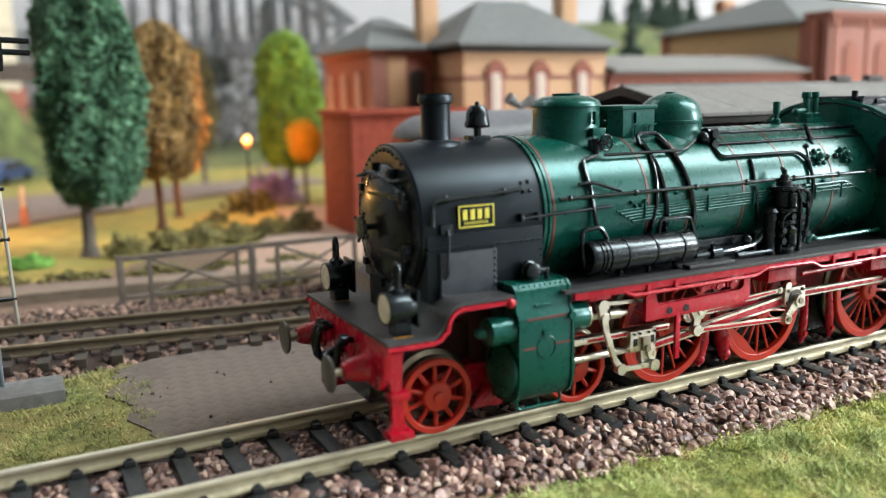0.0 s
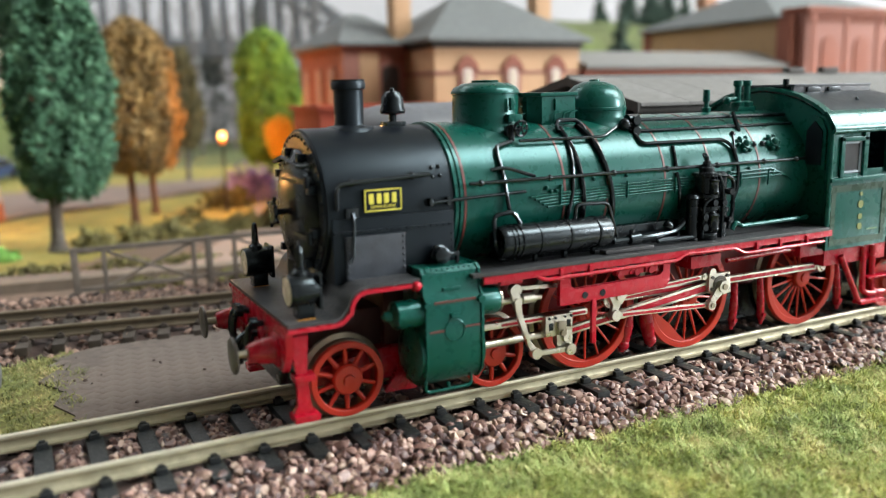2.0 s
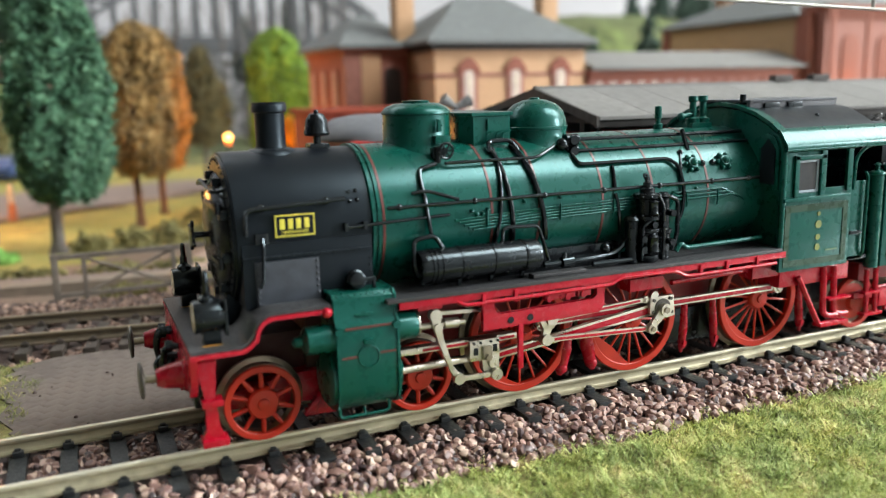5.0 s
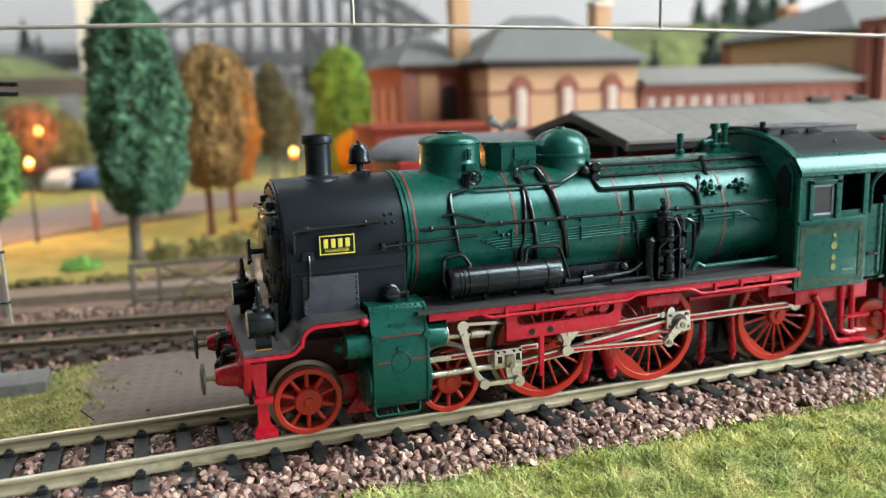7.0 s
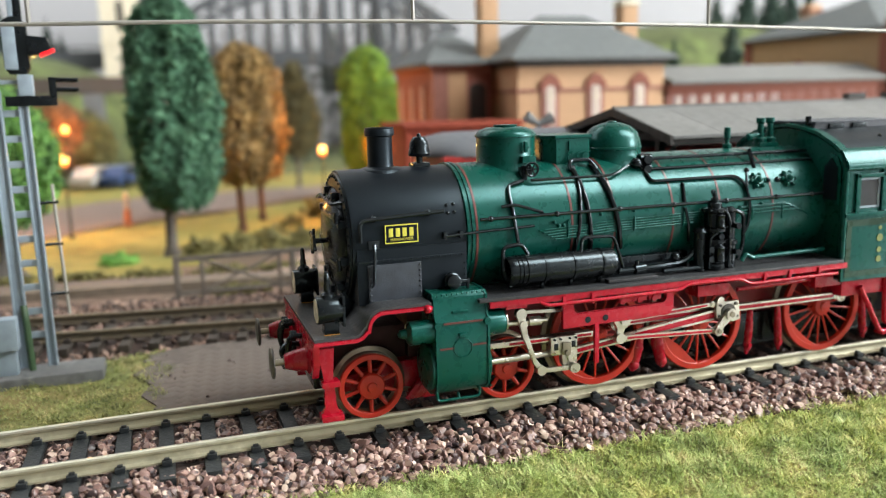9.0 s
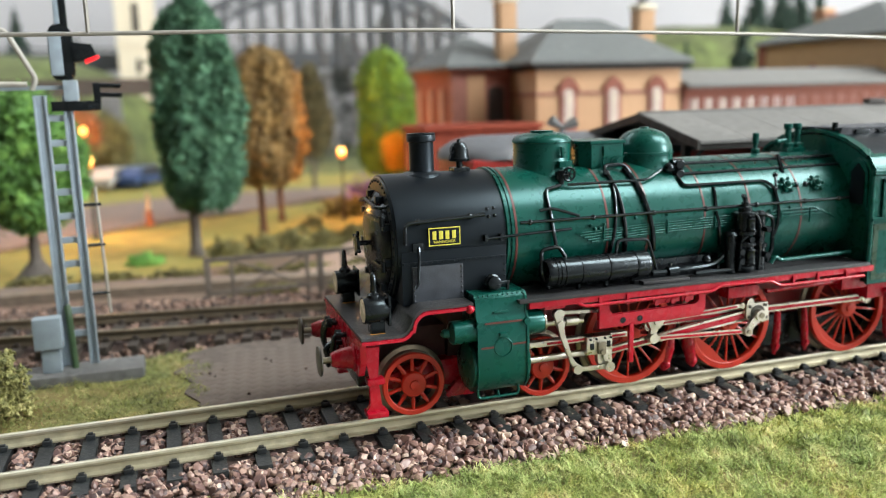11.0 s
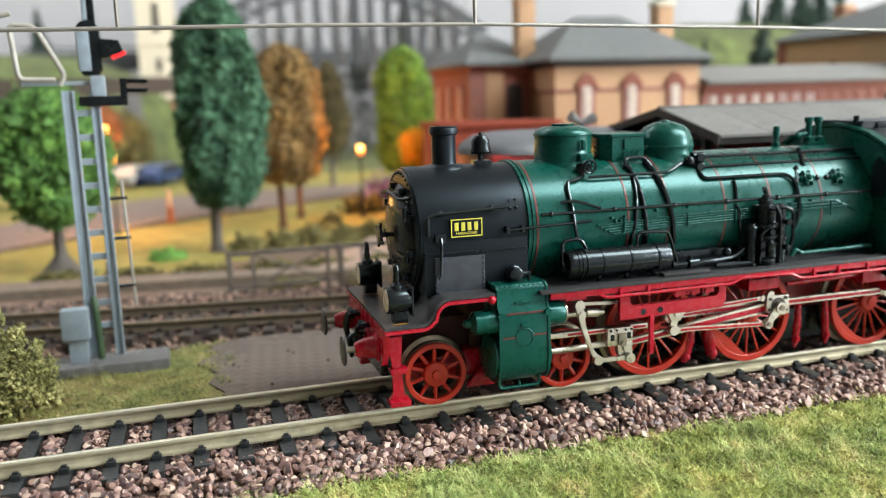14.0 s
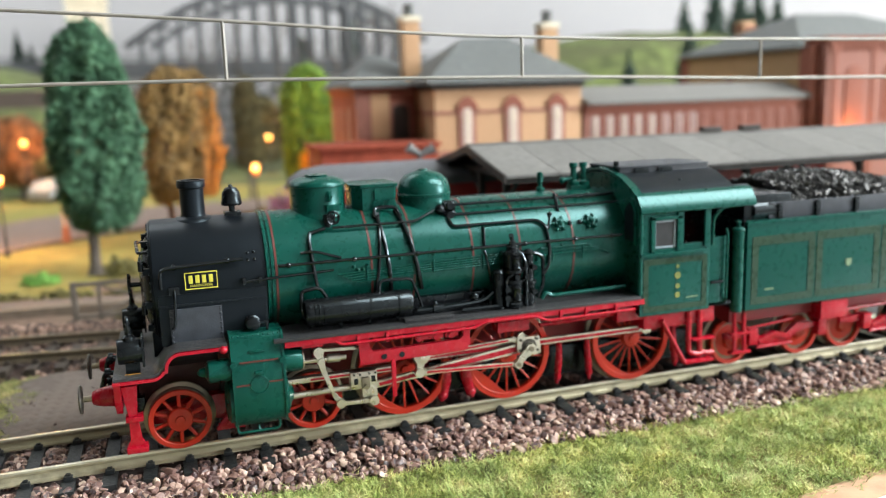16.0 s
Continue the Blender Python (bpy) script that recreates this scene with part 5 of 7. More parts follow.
for i in range(7):
    bm = tube(B(), [(6.6 + i * 0.5, -8.6, 2.2), (8.0 + i * 0.4, -8.8, 4.0 + 0.3 * (i % 3)), (9.8 + i * 0.3, -8.0, 5.6)], 0.4, 6)
    part("spring_hanger", bm, RED, loco)
part("valance_pipe", tube(B(), [(27.5, -16.4, 20.4), (29.5, -17.4, 18.6), (56.5, -17.4, 18.7), (58.5, -17.2, 19.6), (70.0, -17.3, 19.4), (72.0, -17.4, 18.3), (92.5, -17.4, 18.4)], 0.32, 8), RED, loco)
for x in (33, 38.6, 75.2, 81, 88):
    part("pipe_clip", box(B(), x - 0.3, x + 0.3, -17.6, -16.9, 18.1, 20.0, 0.1), RED, loco)
part("red_panel_bolts", box(B(), 22.4, 26.4, -16.7, -16.1, 18.5, 19.9, 0.15), RED, loco)
part("long_stay", tube(B(), [(72.5, -13.0, 16.2), (94.0, -13.0, 16.6)], 0.45, 8), RED, loco)
bm = B()
prism(bm, [(34.6, 13.6), (56.0, 13.9), (57.0, 15.0), (57.0, 20.2), (55.6, 20.2), (55.6, 16.8), (54.8, 16.2), (37.4, 15.9), (36.6, 16.6), (36.6, 19.6), (34.6, 19.6)], -15.2, -14.3, "y", 0.12)
box(bm, 38.0, 55.0, -14.2, -11.5, 14.6, 15.2, 0.1)
bracket = part("valve_gear_girder", bm, RED, loco, "red valve gear girder")
bracket.location = (-1.4 * MM, -1.6 * MM, 0.25 * MM)
bm = B()
for x in (39.4, 42.9):
    lathe(bm, [(0.55, -15.3), (0.55, -15.15), (0.3, -15.12)], (x, 0, 14.8), "y", 16)
part("girder_hole", bm, BLACK, bracket)
bm = B()
tube(bm, [(48.5, -14.8, 17.2), (49.5, -14.8, 18.0), (56, -14.8, 18.9)], 0.4, 8)
box(bm, 45.8, 51.5, -15.0, -14.0, 17.0, 17.9, 0.2)
box(bm, 52.0, 54.6, -14.9, -13.9, 16.9, 18.3, 0.2)
for x in (46.5, 50.0, 53.0):
    rod(bm, (x, -15.2, 17.3), (x, -14.0, 17.3), 0.55, n=10)
part("reversing_linkage", bm, RED, bracket)
part("hanger_bar", box(B(), 40.7, 41.6, -15.4, -14.8, 6.6, 14.0, 0.2), RED, bracket)
part("sand_box_plate", box(B(), 62.4, 69.4, -14.6, -10.5, 16.0, 18.2, 0.2), RED, loco)
steps = part("cab_step", tube(B(), [(100.6, -15.2, 14.4), (106.2, -15.6, 4.4), (113.0, -15.6, 4.3)], 0.55, 8, 0.6), RED, loco)
bm = B()
for x in (107.6, 110.4):
    tube(bm, [(x, -14.8, 15.5), (x, -15.2, 6.4), (x + 1.4, -15.6, 5.8), (x + 3.2, -15.6, 5.8)], 0.6, 8)
box(bm, 106.0, 113.4, -16.4, -14.4, 4.0, 4.7, 0.15)
box(bm, 108.0, 114.0, -16.2, -14.4, 9.0, 9.5, 0.15)
part("step_frame", bm, RED, steps)
part("cab_underframe", box(B(), 96.5, 114.5, -14.6, 14.6, 12.6, 16.6, 0.2), RED, loco)
part("red_splasher", box(B(), 90.0, 97.0, -14.4, -10.8, 15.0, 20.2, 0.2), RED, loco)

# cylinders
for s in (-1, 1):
    def yz(u, w):
        return (s * u, w)
    prof = [yz(9.5, 22.2), yz(15.3, 22.2), yz(16.1, 21.5), yz(16.3, 18.7), yz(17.05, 17.75), yz(17.15, 16.8), yz(17.2, 8.2), yz(16.7, 6.2), yz(15.4, 4.9), yz(13.2, 4.3), yz(9.5, 4.3)]
    cyl = part("cylinder_block", prism(B(), prof, 9.7, 19.0, "x", 0.18), GREEN, loco, "rounded green cylinder block")
    for x in (9.55, 18.75):
        part("block_flange", prism(B(), [(u * 1.012, 13.2 + (w - 13.2) * 1.012) for u, w in prof], x, x + 0.4, "x"), GREEN, cyl)
    part("valve_chest", lathe(B(), [(0.2, 3.6), (0.7, 4.0), (0.9, 5.0), (1.7, 5.3), (2.05, 5.6), (2.1, 9.6)], (0, s * 15.0, 15.9), "x", 26), GREEN, cyl)
    part("valve_chest", lathe(B(), [(2.15, 19.1), (2.15, 22.0), (1.9, 22.5), (0.8, 22.6)], (0, s * 15.0, 16.2), "x", 26), GREEN, cyl)
    part("chest_ring", lathe(B(), [(1.6, 22.5), (2.0, 22.5), (2.0, 22.8), (1.6, 22.8)], (0, s * 15.0, 16.2), "x", 26), STEEL, cyl)
    part("cylinder_cover", lathe(B(), [(4.2, 9.6), (4.2, 9.0), (3.4, 8.4), (1.0, 8.2)], (0, s * 13.0, 9.2), "x", 30), GREEN, cyl)
    part("cylinder_cover", lathe(B(), [(3.8, 19.0), (3.8, 19.6), (2.0, 20.2), (1.0, 20.8)], (0, s * 13.2, 9.2), "x", 30), GREEN, cyl)
    yo = s * 17.25
    for x0, x1, z in ((11.0, 17.9, 17.4), (10.2, 12.8, 13.1), (16.0, 18.6, 13.3)):
        part("lining", box(B(), x0, x1, min(yo, yo - s * 0.25), max(yo, yo - s * 0.25), z - 0.16, z + 0.16), LINE_RED, cyl)
    bm = B()
    lathe(bm, [(1.75, yo - s * 0.2), (1.75, yo), (1.6, yo + s * 0.06), (1.55, yo - s * 0.1)], (14.3, 0, 13.0), "y", 30)
    box(bm, 13.6, 15.0, min(yo - s * 0.2, yo + s * 0.35), max(yo - s * 0.2, yo + s * 0.35), 14.9, 15.6, 0.15)
    box(bm, 12.8, 15.6, min(s * 16.1, s * 16.6), max(s * 16.1, s * 16.6), 18.9, 19.3, 0.1)
    for x in (9.9, 18.7):
        rod(bm, (x, yo - s * 0.3, 17.2), (x, yo + s * 0.4, 17.2), 0.6, n=12)
    part("cover_fitting", bm, GREEN, cyl)
    bm = B()
    for i in range(10):
        for x in (9.5, 19.2):
            ball(bm, (x, s * 17.0, 5.6 + i * 1.15), 0.18, n=6)
        ball(bm, (10.2 + i * 0.9, s * 16.2, 22.1), 0.18, n=6)
    part("block_rivets", bm, GREEN, cyl)
    bm = B()
    tube(bm, [(9.9, s * 16.0, 5.4), (9.9, s * 16.0, 3.7), (17.6, s * 16.0, 3.7), (17.6, s * 15.8, 5.4)], 0.24, 8)
    rod(bm, (13.8, s * 16.0, 3.7), (13.8, s * 15.4, 4.6), 0.25, n=6)
    part("drain_cock", bm, GREEN, cyl)

# rods and valve gear
PIN = (2.8, 2.6)


def flat_rod(bm, a, b, h0, h1, y, t):
    """A flat bar from a to b in the plane of the wheels, h0 and h1 high at its ends."""
    a, b = Vector(a), Vector(b)
    d = (b - a).normalized()
    n = Vector((-d.y, d.x))
    prism(bm, [tuple(a + n * h0 / 2), tuple(b + n * h1 / 2), tuple(b - n * h1 / 2), tuple(a - n * h0 / 2)], y - t / 2, y + t / 2, "y", 0.05)
    return bm


def fluted(name, a, b, h0, h1, y, t, ends):
    """A bright bar with a red flute along it and round eyes at the ends."""
    bm = flat_rod(B(), a, b, h0, h1, y, t)
    for (x, z), r in zip((a, b), ends):
        lathe(bm, [(r, y + t * 0.6), (r, y - t * 0.75), (r * 0.6, y - t * 0.8), (r * 0.5, y - t * 1.1)], (x, 0, z), "y", 20)
    o = part(name, bm, STEEL, loco, "bright metal rod with a red flute")
    f = lambda k: (a[0] + (b[0] - a[0]) * k, a[1] + (b[1] - a[1]) * k)
    part("flute", flat_rod(B(), f(0.06), f(0.94), h0 * 0.52, h1 * 0.52, y - math.copysign(t, -y) * 0.5, 0.16), RED, o)
    return o


pins = [(x + PIN[0], 9.7 + PIN[1]) for x in AXLES]
for s in (-1, 1):
    fluted("coupling_rod", pins[0], pins[1], 1.35, 1.35, s * 12.0, 0.8, (1.5, 1.9))
    fluted("coupling_rod", pins[1], (98.6, pins[2][1]), 1.35, 1.25, s * 12.0, 0.8, (1.9, 1.3))
    fluted("connecting_rod", (35.4, 8.4), pins[1], 1.25, 2.1, s * 13.6, 0.8, (1.1, 1.8))
    xh = part("crosshead", box(B(), 31.6, 36.8, min(s * 13.0, s * 15.2), max(s * 13.0, s * 15.2), 8.6, 12.0, 0.2), STEEL, loco, "bright crosshead block")
    bm = B()
    prism(bm, [(33.6, 9.2), (36.6, 9.2), (36.8, 6.6), (35.8, 5.6), (34.6, 5.8), (33.8, 7.0)], min(s * 14.0, s * 15.3), max(s * 14.0, s * 15.3), "y", 0.15)
    rod(bm, (35.4, s * 15.0, 8.2), (35.4, s * 16.0, 8.2), 0.85, n=16)
    part("crosshead_arm", bm, STEEL, xh)
    bm = B()
    for x, z in ((32.6, 10.2), (36.0, 10.4)):
        box(bm, x - 0.4, x + 0.4, min(s * 15.0, s * 15.3), max(s * 15.0, s * 15.3), z - 0.6, z + 0.6, 0.1)
    for x, z in ((32.2, 11.6), (33.4, 11.6), (35.2, 11.6), (36.4, 11.6)):
        rod(bm, (x, s * 15.1, z), (x, s * 15.5, z), 0.22, n=8)
    part("crosshead_bolt", bm, BLACK, xh)
    bm = B()
    box(bm, 33.6, 35.2, min(s * 15.1, s * 15.9), max(s * 15.1, s * 15.9), 8.8, 11.0, 0.2)
    rod(bm, (34.4, s * 15.8, 9.2), (34.4, s * 16.3, 9.2), 0.55, n=6)
    part("crosshead_pin_block", bm, TYRE, xh)
    part("piston_rod", rod(B(), (19.6, s * 13.4, 8.5), (33.5, s * 13.4, 8.7), 0.62, n=14), STEEL, loco)
    part("slide_bar", box(B(), 19.8, 40.5, min(s * 12.6, s * 14.2), max(s * 12.6, s * 14.2), 11.0, 12.0, 0.1), STEEL, loco)
    part("slide_bar_flute", box(B(), 24.0, 40.0, min(s * 14.2, s * 14.35), max(s * 14.2, s * 14.35), 11.3, 11.7), RED, loco)
    bm = B()
    flat_rod(bm, (25.6, 17.0), (26.4, 13.4), 1.5, 1.0, s * 15.4, 0.7)
    flat_rod(bm, (26.3, 13.6), (28.3, 8.0), 1.0, 0.7, s * 15.4, 0.7)
    flat_rod(bm, (28.2, 8.3), (29.4, 6.6), 0.9, 1.0, s * 15.4, 0.7)
    for x, z, r in ((25.6, 17.2, 1.0), (26.0, 15.2, 0.7), (29.4, 6.5, 0.9)):
        rod(bm, (x, s * 15.0, z), (x, s * 16.1, z), r, n=14)
    part("combination_lever", bm, STEEL, loco)
    bm = B()
    flat_rod(bm, (29.4, 6.5), (35.8, 6.3), 0.8, 0.8, s * 15.8, 0.5)
    rod(bm, (35.8, s * 15.4, 6.3), (35.8, s * 16.4, 6.3), 0.95, n=14)
    part("union_link", bm, STEEL, loco)
    part("radius_rod", flat_rod(B(), (26.0, 17.2), (35.0, 16.7), 0.6, 0.6, s * 14.6, 0.5), STEEL, loco)
    bm = B()
    rod(bm, (22.0, s * 14.6, 15.4), (31.0, s * 14.6, 15.3), 0.5, n=12)
    rod(bm, (27.4, s * 14.6, 15.4), (29.8, s * 14.6, 15.3), 0.85, n=12)
    part("valve_spindle", bm, STEEL, loco)
    bm = B()
    flat_rod(bm, (46.6, 14.6), (45.2, 10.2), 2.0, 1.2, s * 14.8, 0.7)
    prism(bm, [(43.8, 14.4), (48.6, 14.4), (46.9, 12.0), (45.0, 12.0)], min(s * 14.3, s * 15.2), max(s * 14.3, s * 15.2), "y", 0.1)
    rod(bm, (45.4, s * 14.4, 10.3), (45.4, s * 15.7, 10.3), 0.95, n=14)
    rod(bm, (46.2, s * 14.4, 13.4), (46.2, s * 15.6, 13.4), 0.7, n=14)
    part("expansion_link", bm, STEEL, loco)
    fluted("eccentric_rod", (45.6, 10.3), (66.4, 9.3), 0.85, 0.85, s * 15.2, 0.5, (0.7, 0.9))
    fluted("upper_rod", (46.5, 13.2), (66.0, 14.2), 0.8, 0.8, s * 14.0, 0.5, (0.6, 0.6))
    bm = B()
    prism(bm, [(66.6, 14.6), (71.6, 14.6), (72.0, 10.8), (68.6, 10.2), (66.6, 11.6)], min(s * 13.9, s * 14.8), max(s * 13.9, s * 14.8), "y", 0.2)
    flat_rod(bm, (69.2, 12.3), (66.3, 9.2), 1.9, 1.2, s * 15.2, 0.7)
    rod(bm, (69.2, s * 14.4, 12.3), (69.2, s * 16.0, 12.3), 1.1, n=16)
    rod(bm, (66.4, s * 14.9, 9.3), (66.4, s * 16.0, 9.3), 0.9, n=14)
    rod(bm, (67.6, s * 14.0, 14.8), (67.6, s * 14.7, 14.8), 0.8, n=12)
    end = part("big_end", bm, STEEL, loco)
    bm = B()
    lathe(bm, [(1.65, s * 14.75), (1.65, s * 14.95), (1.2, s * 14.95)], (69.2, 0, 12.5), "y", 20)
    for dx, dz in ((-1.9, 1.5), (1.7, 1.5), (1.9, -0.9), (-2.0, -0.6)):
        rod(bm, (69.2 + dx, s * 14.7, 12.5 + dz), (69.2 + dx, s * 15.1, 12.5 + dz), 0.32, n=6)
    part("end_bolt", bm, BUFFER, end, "dark bolts and ring of the big end")
    bm = B()
    rod(bm, (69.2, s * 15.9, 12.3), (69.2, s * 16.25, 12.3), 0.6, n=6)
    rod(bm, (66.4, s * 15.9, 9.3), (66.4, s * 16.3, 9.3), 0.5, n=6)
    part("pin_nut", bm, TYRE, end)

# cab
half_arc = [(14.9, 41.75), (14.0, 42.5), (12.2, 43.5), (9, 44.9), (4.5, 46.0)]
roof_arc = [(-u, w) for u, w in half_arc] + [(0, 46.4)] + half_arc[::-1]
cab = part("cab_front", prism(B(), [(-16.4, 20.9), (16.4, 20.9), (16.4, 39.9)] + [(u * 0.97, w - 0.4) for u, w in reversed(roof_arc)] + [(-16.4, 39.9)], 94.0, 94.8, "x"), GREEN, loco, "dark green front wall of the cab")
for s in (-1, 1):
    win = part("front_window", prism(B(), [(s * 10.8, 31.5), (s * 15.6, 31.5), (s * 15.6, 39.0), (s * 14.6, 41.0), (s * 12.8, 41.6), (s * 11.4, 41.0), (s * 10.8, 39.0)], 93.6, 94.1, "x", 0.1), GREEN, cab)
    part("pane", prism(B(), [(s * 11.5, 32.4), (s * 14.9, 32.4), (s * 14.9, 38.8), (s * 13.2, 40.6), (s * 11.5, 38.8)], 93.4, 93.7, "x"), SOOT, win, "dark cab front pane")
for s in (-1, 1):
    a, b = sorted((s * 16.5, s * 15.9))
    cs = part("cab_side", box(B(), 94.2, 111.6, a, b, 16.2, 29.6, 0.1), GREEN, loco, "green cab side panel below the windows")
    for x0, x1 in ((94.2, 97.4), (103.4, 104.8), (110.2, 111.6)):
        part("pillar", box(B(), x0, x1, a, b, 29.55, 38.7, 0.08), GREEN, cs)
    part("header", box(B(), 94.2, 111.6, a, b, 38.65, 39.7, 0.1), GREEN, cs)
    part("window_rail", box(B(), 97.3, 103.5, a, b, 29.55, 30.6, 0.05), GREEN, cs)
    part("window_rail", box(B(), 97.3, 103.5, a, b, 36.9, 38.7, 0.05), GREEN, cs)
    part("window_rail", box(B(), 104.7, 110.3, a, b, 29.55, 31.2, 0.05), GREEN, cs)
    o0, o1 = sorted((s * 16.95, s * 16.4))
    part("window_frame", box(B(), 96.6, 97.6, o0, o1, 30.0, 37.6, 0.1), GREEN, cs)
    part("window_frame", box(B(), 103.0, 104.2, o0, o1, 30.0, 39.2, 0.1), GREEN, cs)
    part("window_frame", box(B(), 96.6, 104.2, o0, o1, 36.7, 37.5, 0.1), GREEN, cs)
    part("window_frame", box(B(), 109.8, 111.0, o0, o1, 30.4, 39.2, 0.1), GREEN, cs)
    part("window_ledge", box(B(), 94.0, 110.6, min(s * 17.3, s * 16.3), max(s * 17.3, s * 16.3), 29.2, 29.9, 0.15), GREEN, cs)
    g0, g1 = sorted((s * 16.25, s * 16.1))
    part("pane", box(B(), 97.2, 103.5, g0, g1, 30.5, 37.0), GLASS, cs)
    # pale strips put in for the reflection along the pane's edges
    for x0, x1, z0, z1 in ((97.6, 98.0, 30.7, 36.8), (98.0, 102.4, 36.2, 36.8), (98.0, 102.4, 30.7, 31.1), (102.4, 102.9, 30.7, 36.8)):
        part("inner_frame", box(B(), x0, x1, min(s * 16.4, s * 16.26), max(s * 16.4, s * 16.26), z0, z1, 0.04), MAST, cs, "pale strips for the bright reflection round the pane")
    l0, l1 = sorted((s * 16.62, s * 16.48))
    for x0, x1, z0, z1 in ((95.0, 110.8, 27.2, 28.5), (95.0, 110.8, 17.0, 18.2), (95.0, 96.2, 18.2, 27.2), (109.6, 110.8, 18.2, 27.2)):
        part("lining", box(B(), x0, x1, l0, l1, z0, z1), GREEN_LINE, cs)
    c0, c1 = sorted((s * 16.66, s * 16.48))
    part("eave_plate", sheet(B(), [(s * 17.15, 38.6), (s * 17.3, 39.1), (s * 17.1, 39.6), (s * 16.5, 40.4), (s * 15.7, 41.55), (s * 15.2, 42.0), (s * 14.7, 42.15)], -0.35 * s, 93.7, 122.4, "x"), GREEN, cs, "curved green eave")
    part("eave_bead", rod(B(), (93.7, s * 17.2, 38.7), (111.8, s * 17.2, 38.7), 0.4, n=12), GREEN, cs)
    part("corner_bead", tube(B(), [(94.3, s * 16.3, 21.2), (94.3, s * 16.3, 38.6), (94.0, s * 15.6, 40.6), (94.0, s * 14.4, 41.6)], 0.6, 12, 1.0), GREEN, cs)
    part("rear_pillar", tube(B(), [(112.2, s * 16.3, 30.4), (112.2, s * 16.5, 36.4), (114.4, s * 16.9, 38.6), (122.4, s * 17.0, 38.8)], 0.35, 8, 1.6), GREEN, cs)
    if s < 0:
        for z, w, h in ((26.5, 0.42, 0.5), (24.5, 0.78, 1.4), (22.1, 0.6, 1.0), (20.2, 0.66, 0.9)):
            part("crest", lathe(B(), [(w, c0), (w * 0.9, c1)], (103.4, 0, z), "y", 14), GOLD, cs, "faded gold crest as plain roundels")
        part("print_bar", box(B(), 105.6, 108.6, c0, c1, 19.3, 19.55), DULL_PRINT, cs)
roofp = part("cab_roof", sheet(B(), roof_arc, 0.5, 95.3, 118.4, "x"), SOOT, loco, "black curved cab roof")
part("front_rim", sheet(B(), roof_arc, 0.65, 93.5, 95.3, "x"), GREEN, cab, "green rounded rim of the cab front")
part("roof_edge", sheet(B(), [roof_arc[0], roof_arc[1]], 0.5, 118.4, 122.4, "x"), SOOT, roofp)
bm = B()
box(bm, 95.0, 117.5, -6.6, -6.0, 45.2, 47.3, 0.1)
box(bm, 95.0, 117.5, 6.0, 6.6, 45.2, 47.3, 0.1)
box(bm, 95.0, 117.5, -6.8, 6.8, 47.0, 47.45, 0.1)
part("roof_vent", bm, PANEL, roofp)
for x in (98.5, 104.5):
    part("vent_flap", box(B(), x, x + 3.6, -7.0, -6.55, 45.6, 46.9, 0.1), BLACK, roofp)
part("roof_knob", ball(B(), (107.0, -11.5, 44.3), 0.45, n=8), BLACK, roofp)
part("roof_lamp", rod(B(), (95.4, -4.4, 46.0), (95.4, -4.4, 48.5), 0.6, n=12), BLACK, roofp)
part("cab_back", box(B(), 111.0, 111.6, -15.8, 15.8, 16.6, 30.0, 0.1), BLACK, loco)
part("cab_floor", box(B(), 94.5, 118.0, -15.6, 15.6, 16.4, 17.2, 0.1), BLACK, loco)
part("backhead", lathe(B(), [(10.6, 95.0), (10.6, 99.0), (9.8, 99.6)], (0, 0, CZ), "x", 40), BLACK, loco)
part("cab_door", box(B(), 111.7, 116.4, -15.6, -15.0, 16.4, 31.8, 0.15), GREEN, loco)
part("door_step", box(B(), 112.4, 115.4, -16.3, -15.5, 21.6, 22.2, 0.1), BLACK, loco)
part("grab_rail", tube(B(), [(116.2, -15.6, 17.0), (116.2, -16.2, 18.0), (116.2, -16.2, 32.6), (116.2, -15.6, 33.4)], 0.3, 8), GREEN, loco)

# ---- tender ----
tender = thing("tender", (121.6, 0, 0), "green model tender with black coal boards and red bogies", "tender")
TY = 16.0
body = part("tank", box(B(), 0, 84, -TY, TY, 14.3, 34.3, 0.35), GREEN, tender)
part("tank_corner", rod(B(), (-1.9, -15.3, 14.4), (-1.9, -15.3, 32.6), 1.3, n=20), GREEN, body)
part("tank_corner", rod(B(), (-1.6, 15.4, 14.4), (-1.6, 15.4, 32.6), 1.0, n=16), GREEN, body)
part("corner_cap", lathe(B(), [(1.3, 32.6), (1.55, 32.8), (1.4, 33.2), (0.5, 33.6), (0.45, 34.4), (0.7, 34.6), (0.1, 35.0)], (-1.9, -15.3, 0), n=14), GREEN, body)
part("top_bead", box(B(), -0.2, 84.2, -TY - 0.3, TY + 0.3, 33.7, 34.5, 0.2), GREEN, body)
for x0, x1 in ((1.4, 18.6), (19.2, 37.6), (38.2, 57.2), (57.8, 82)):
    for a in ((x0, x1, 29.0, 31.0), (x0, x1, 15.6, 17.2), (x0, x0 + 1.7, 17.2, 29.0), (x1 - 1.7, x1, 17.2, 29.0)):
        part("lining", box(B(), a[0], a[1], -TY - 0.12, -TY + 0.05, a[2], a[3]), GREEN_LINE, body, "brownish painted panel border")
part("emblem", prism(B(), [(27.7, 23.8), (29.5, 23.8), (29.4, 22.6), (28.6, 21.9), (27.8, 22.6)], -TY - 0.14, -TY, "y"), DULL_PRINT, body, "small pale shield emblem")
part("print_bar", box(B(), 5.0, 7.6, -TY - 0.12, -TY, 18.6, 19.0), DULL_PRINT, body)
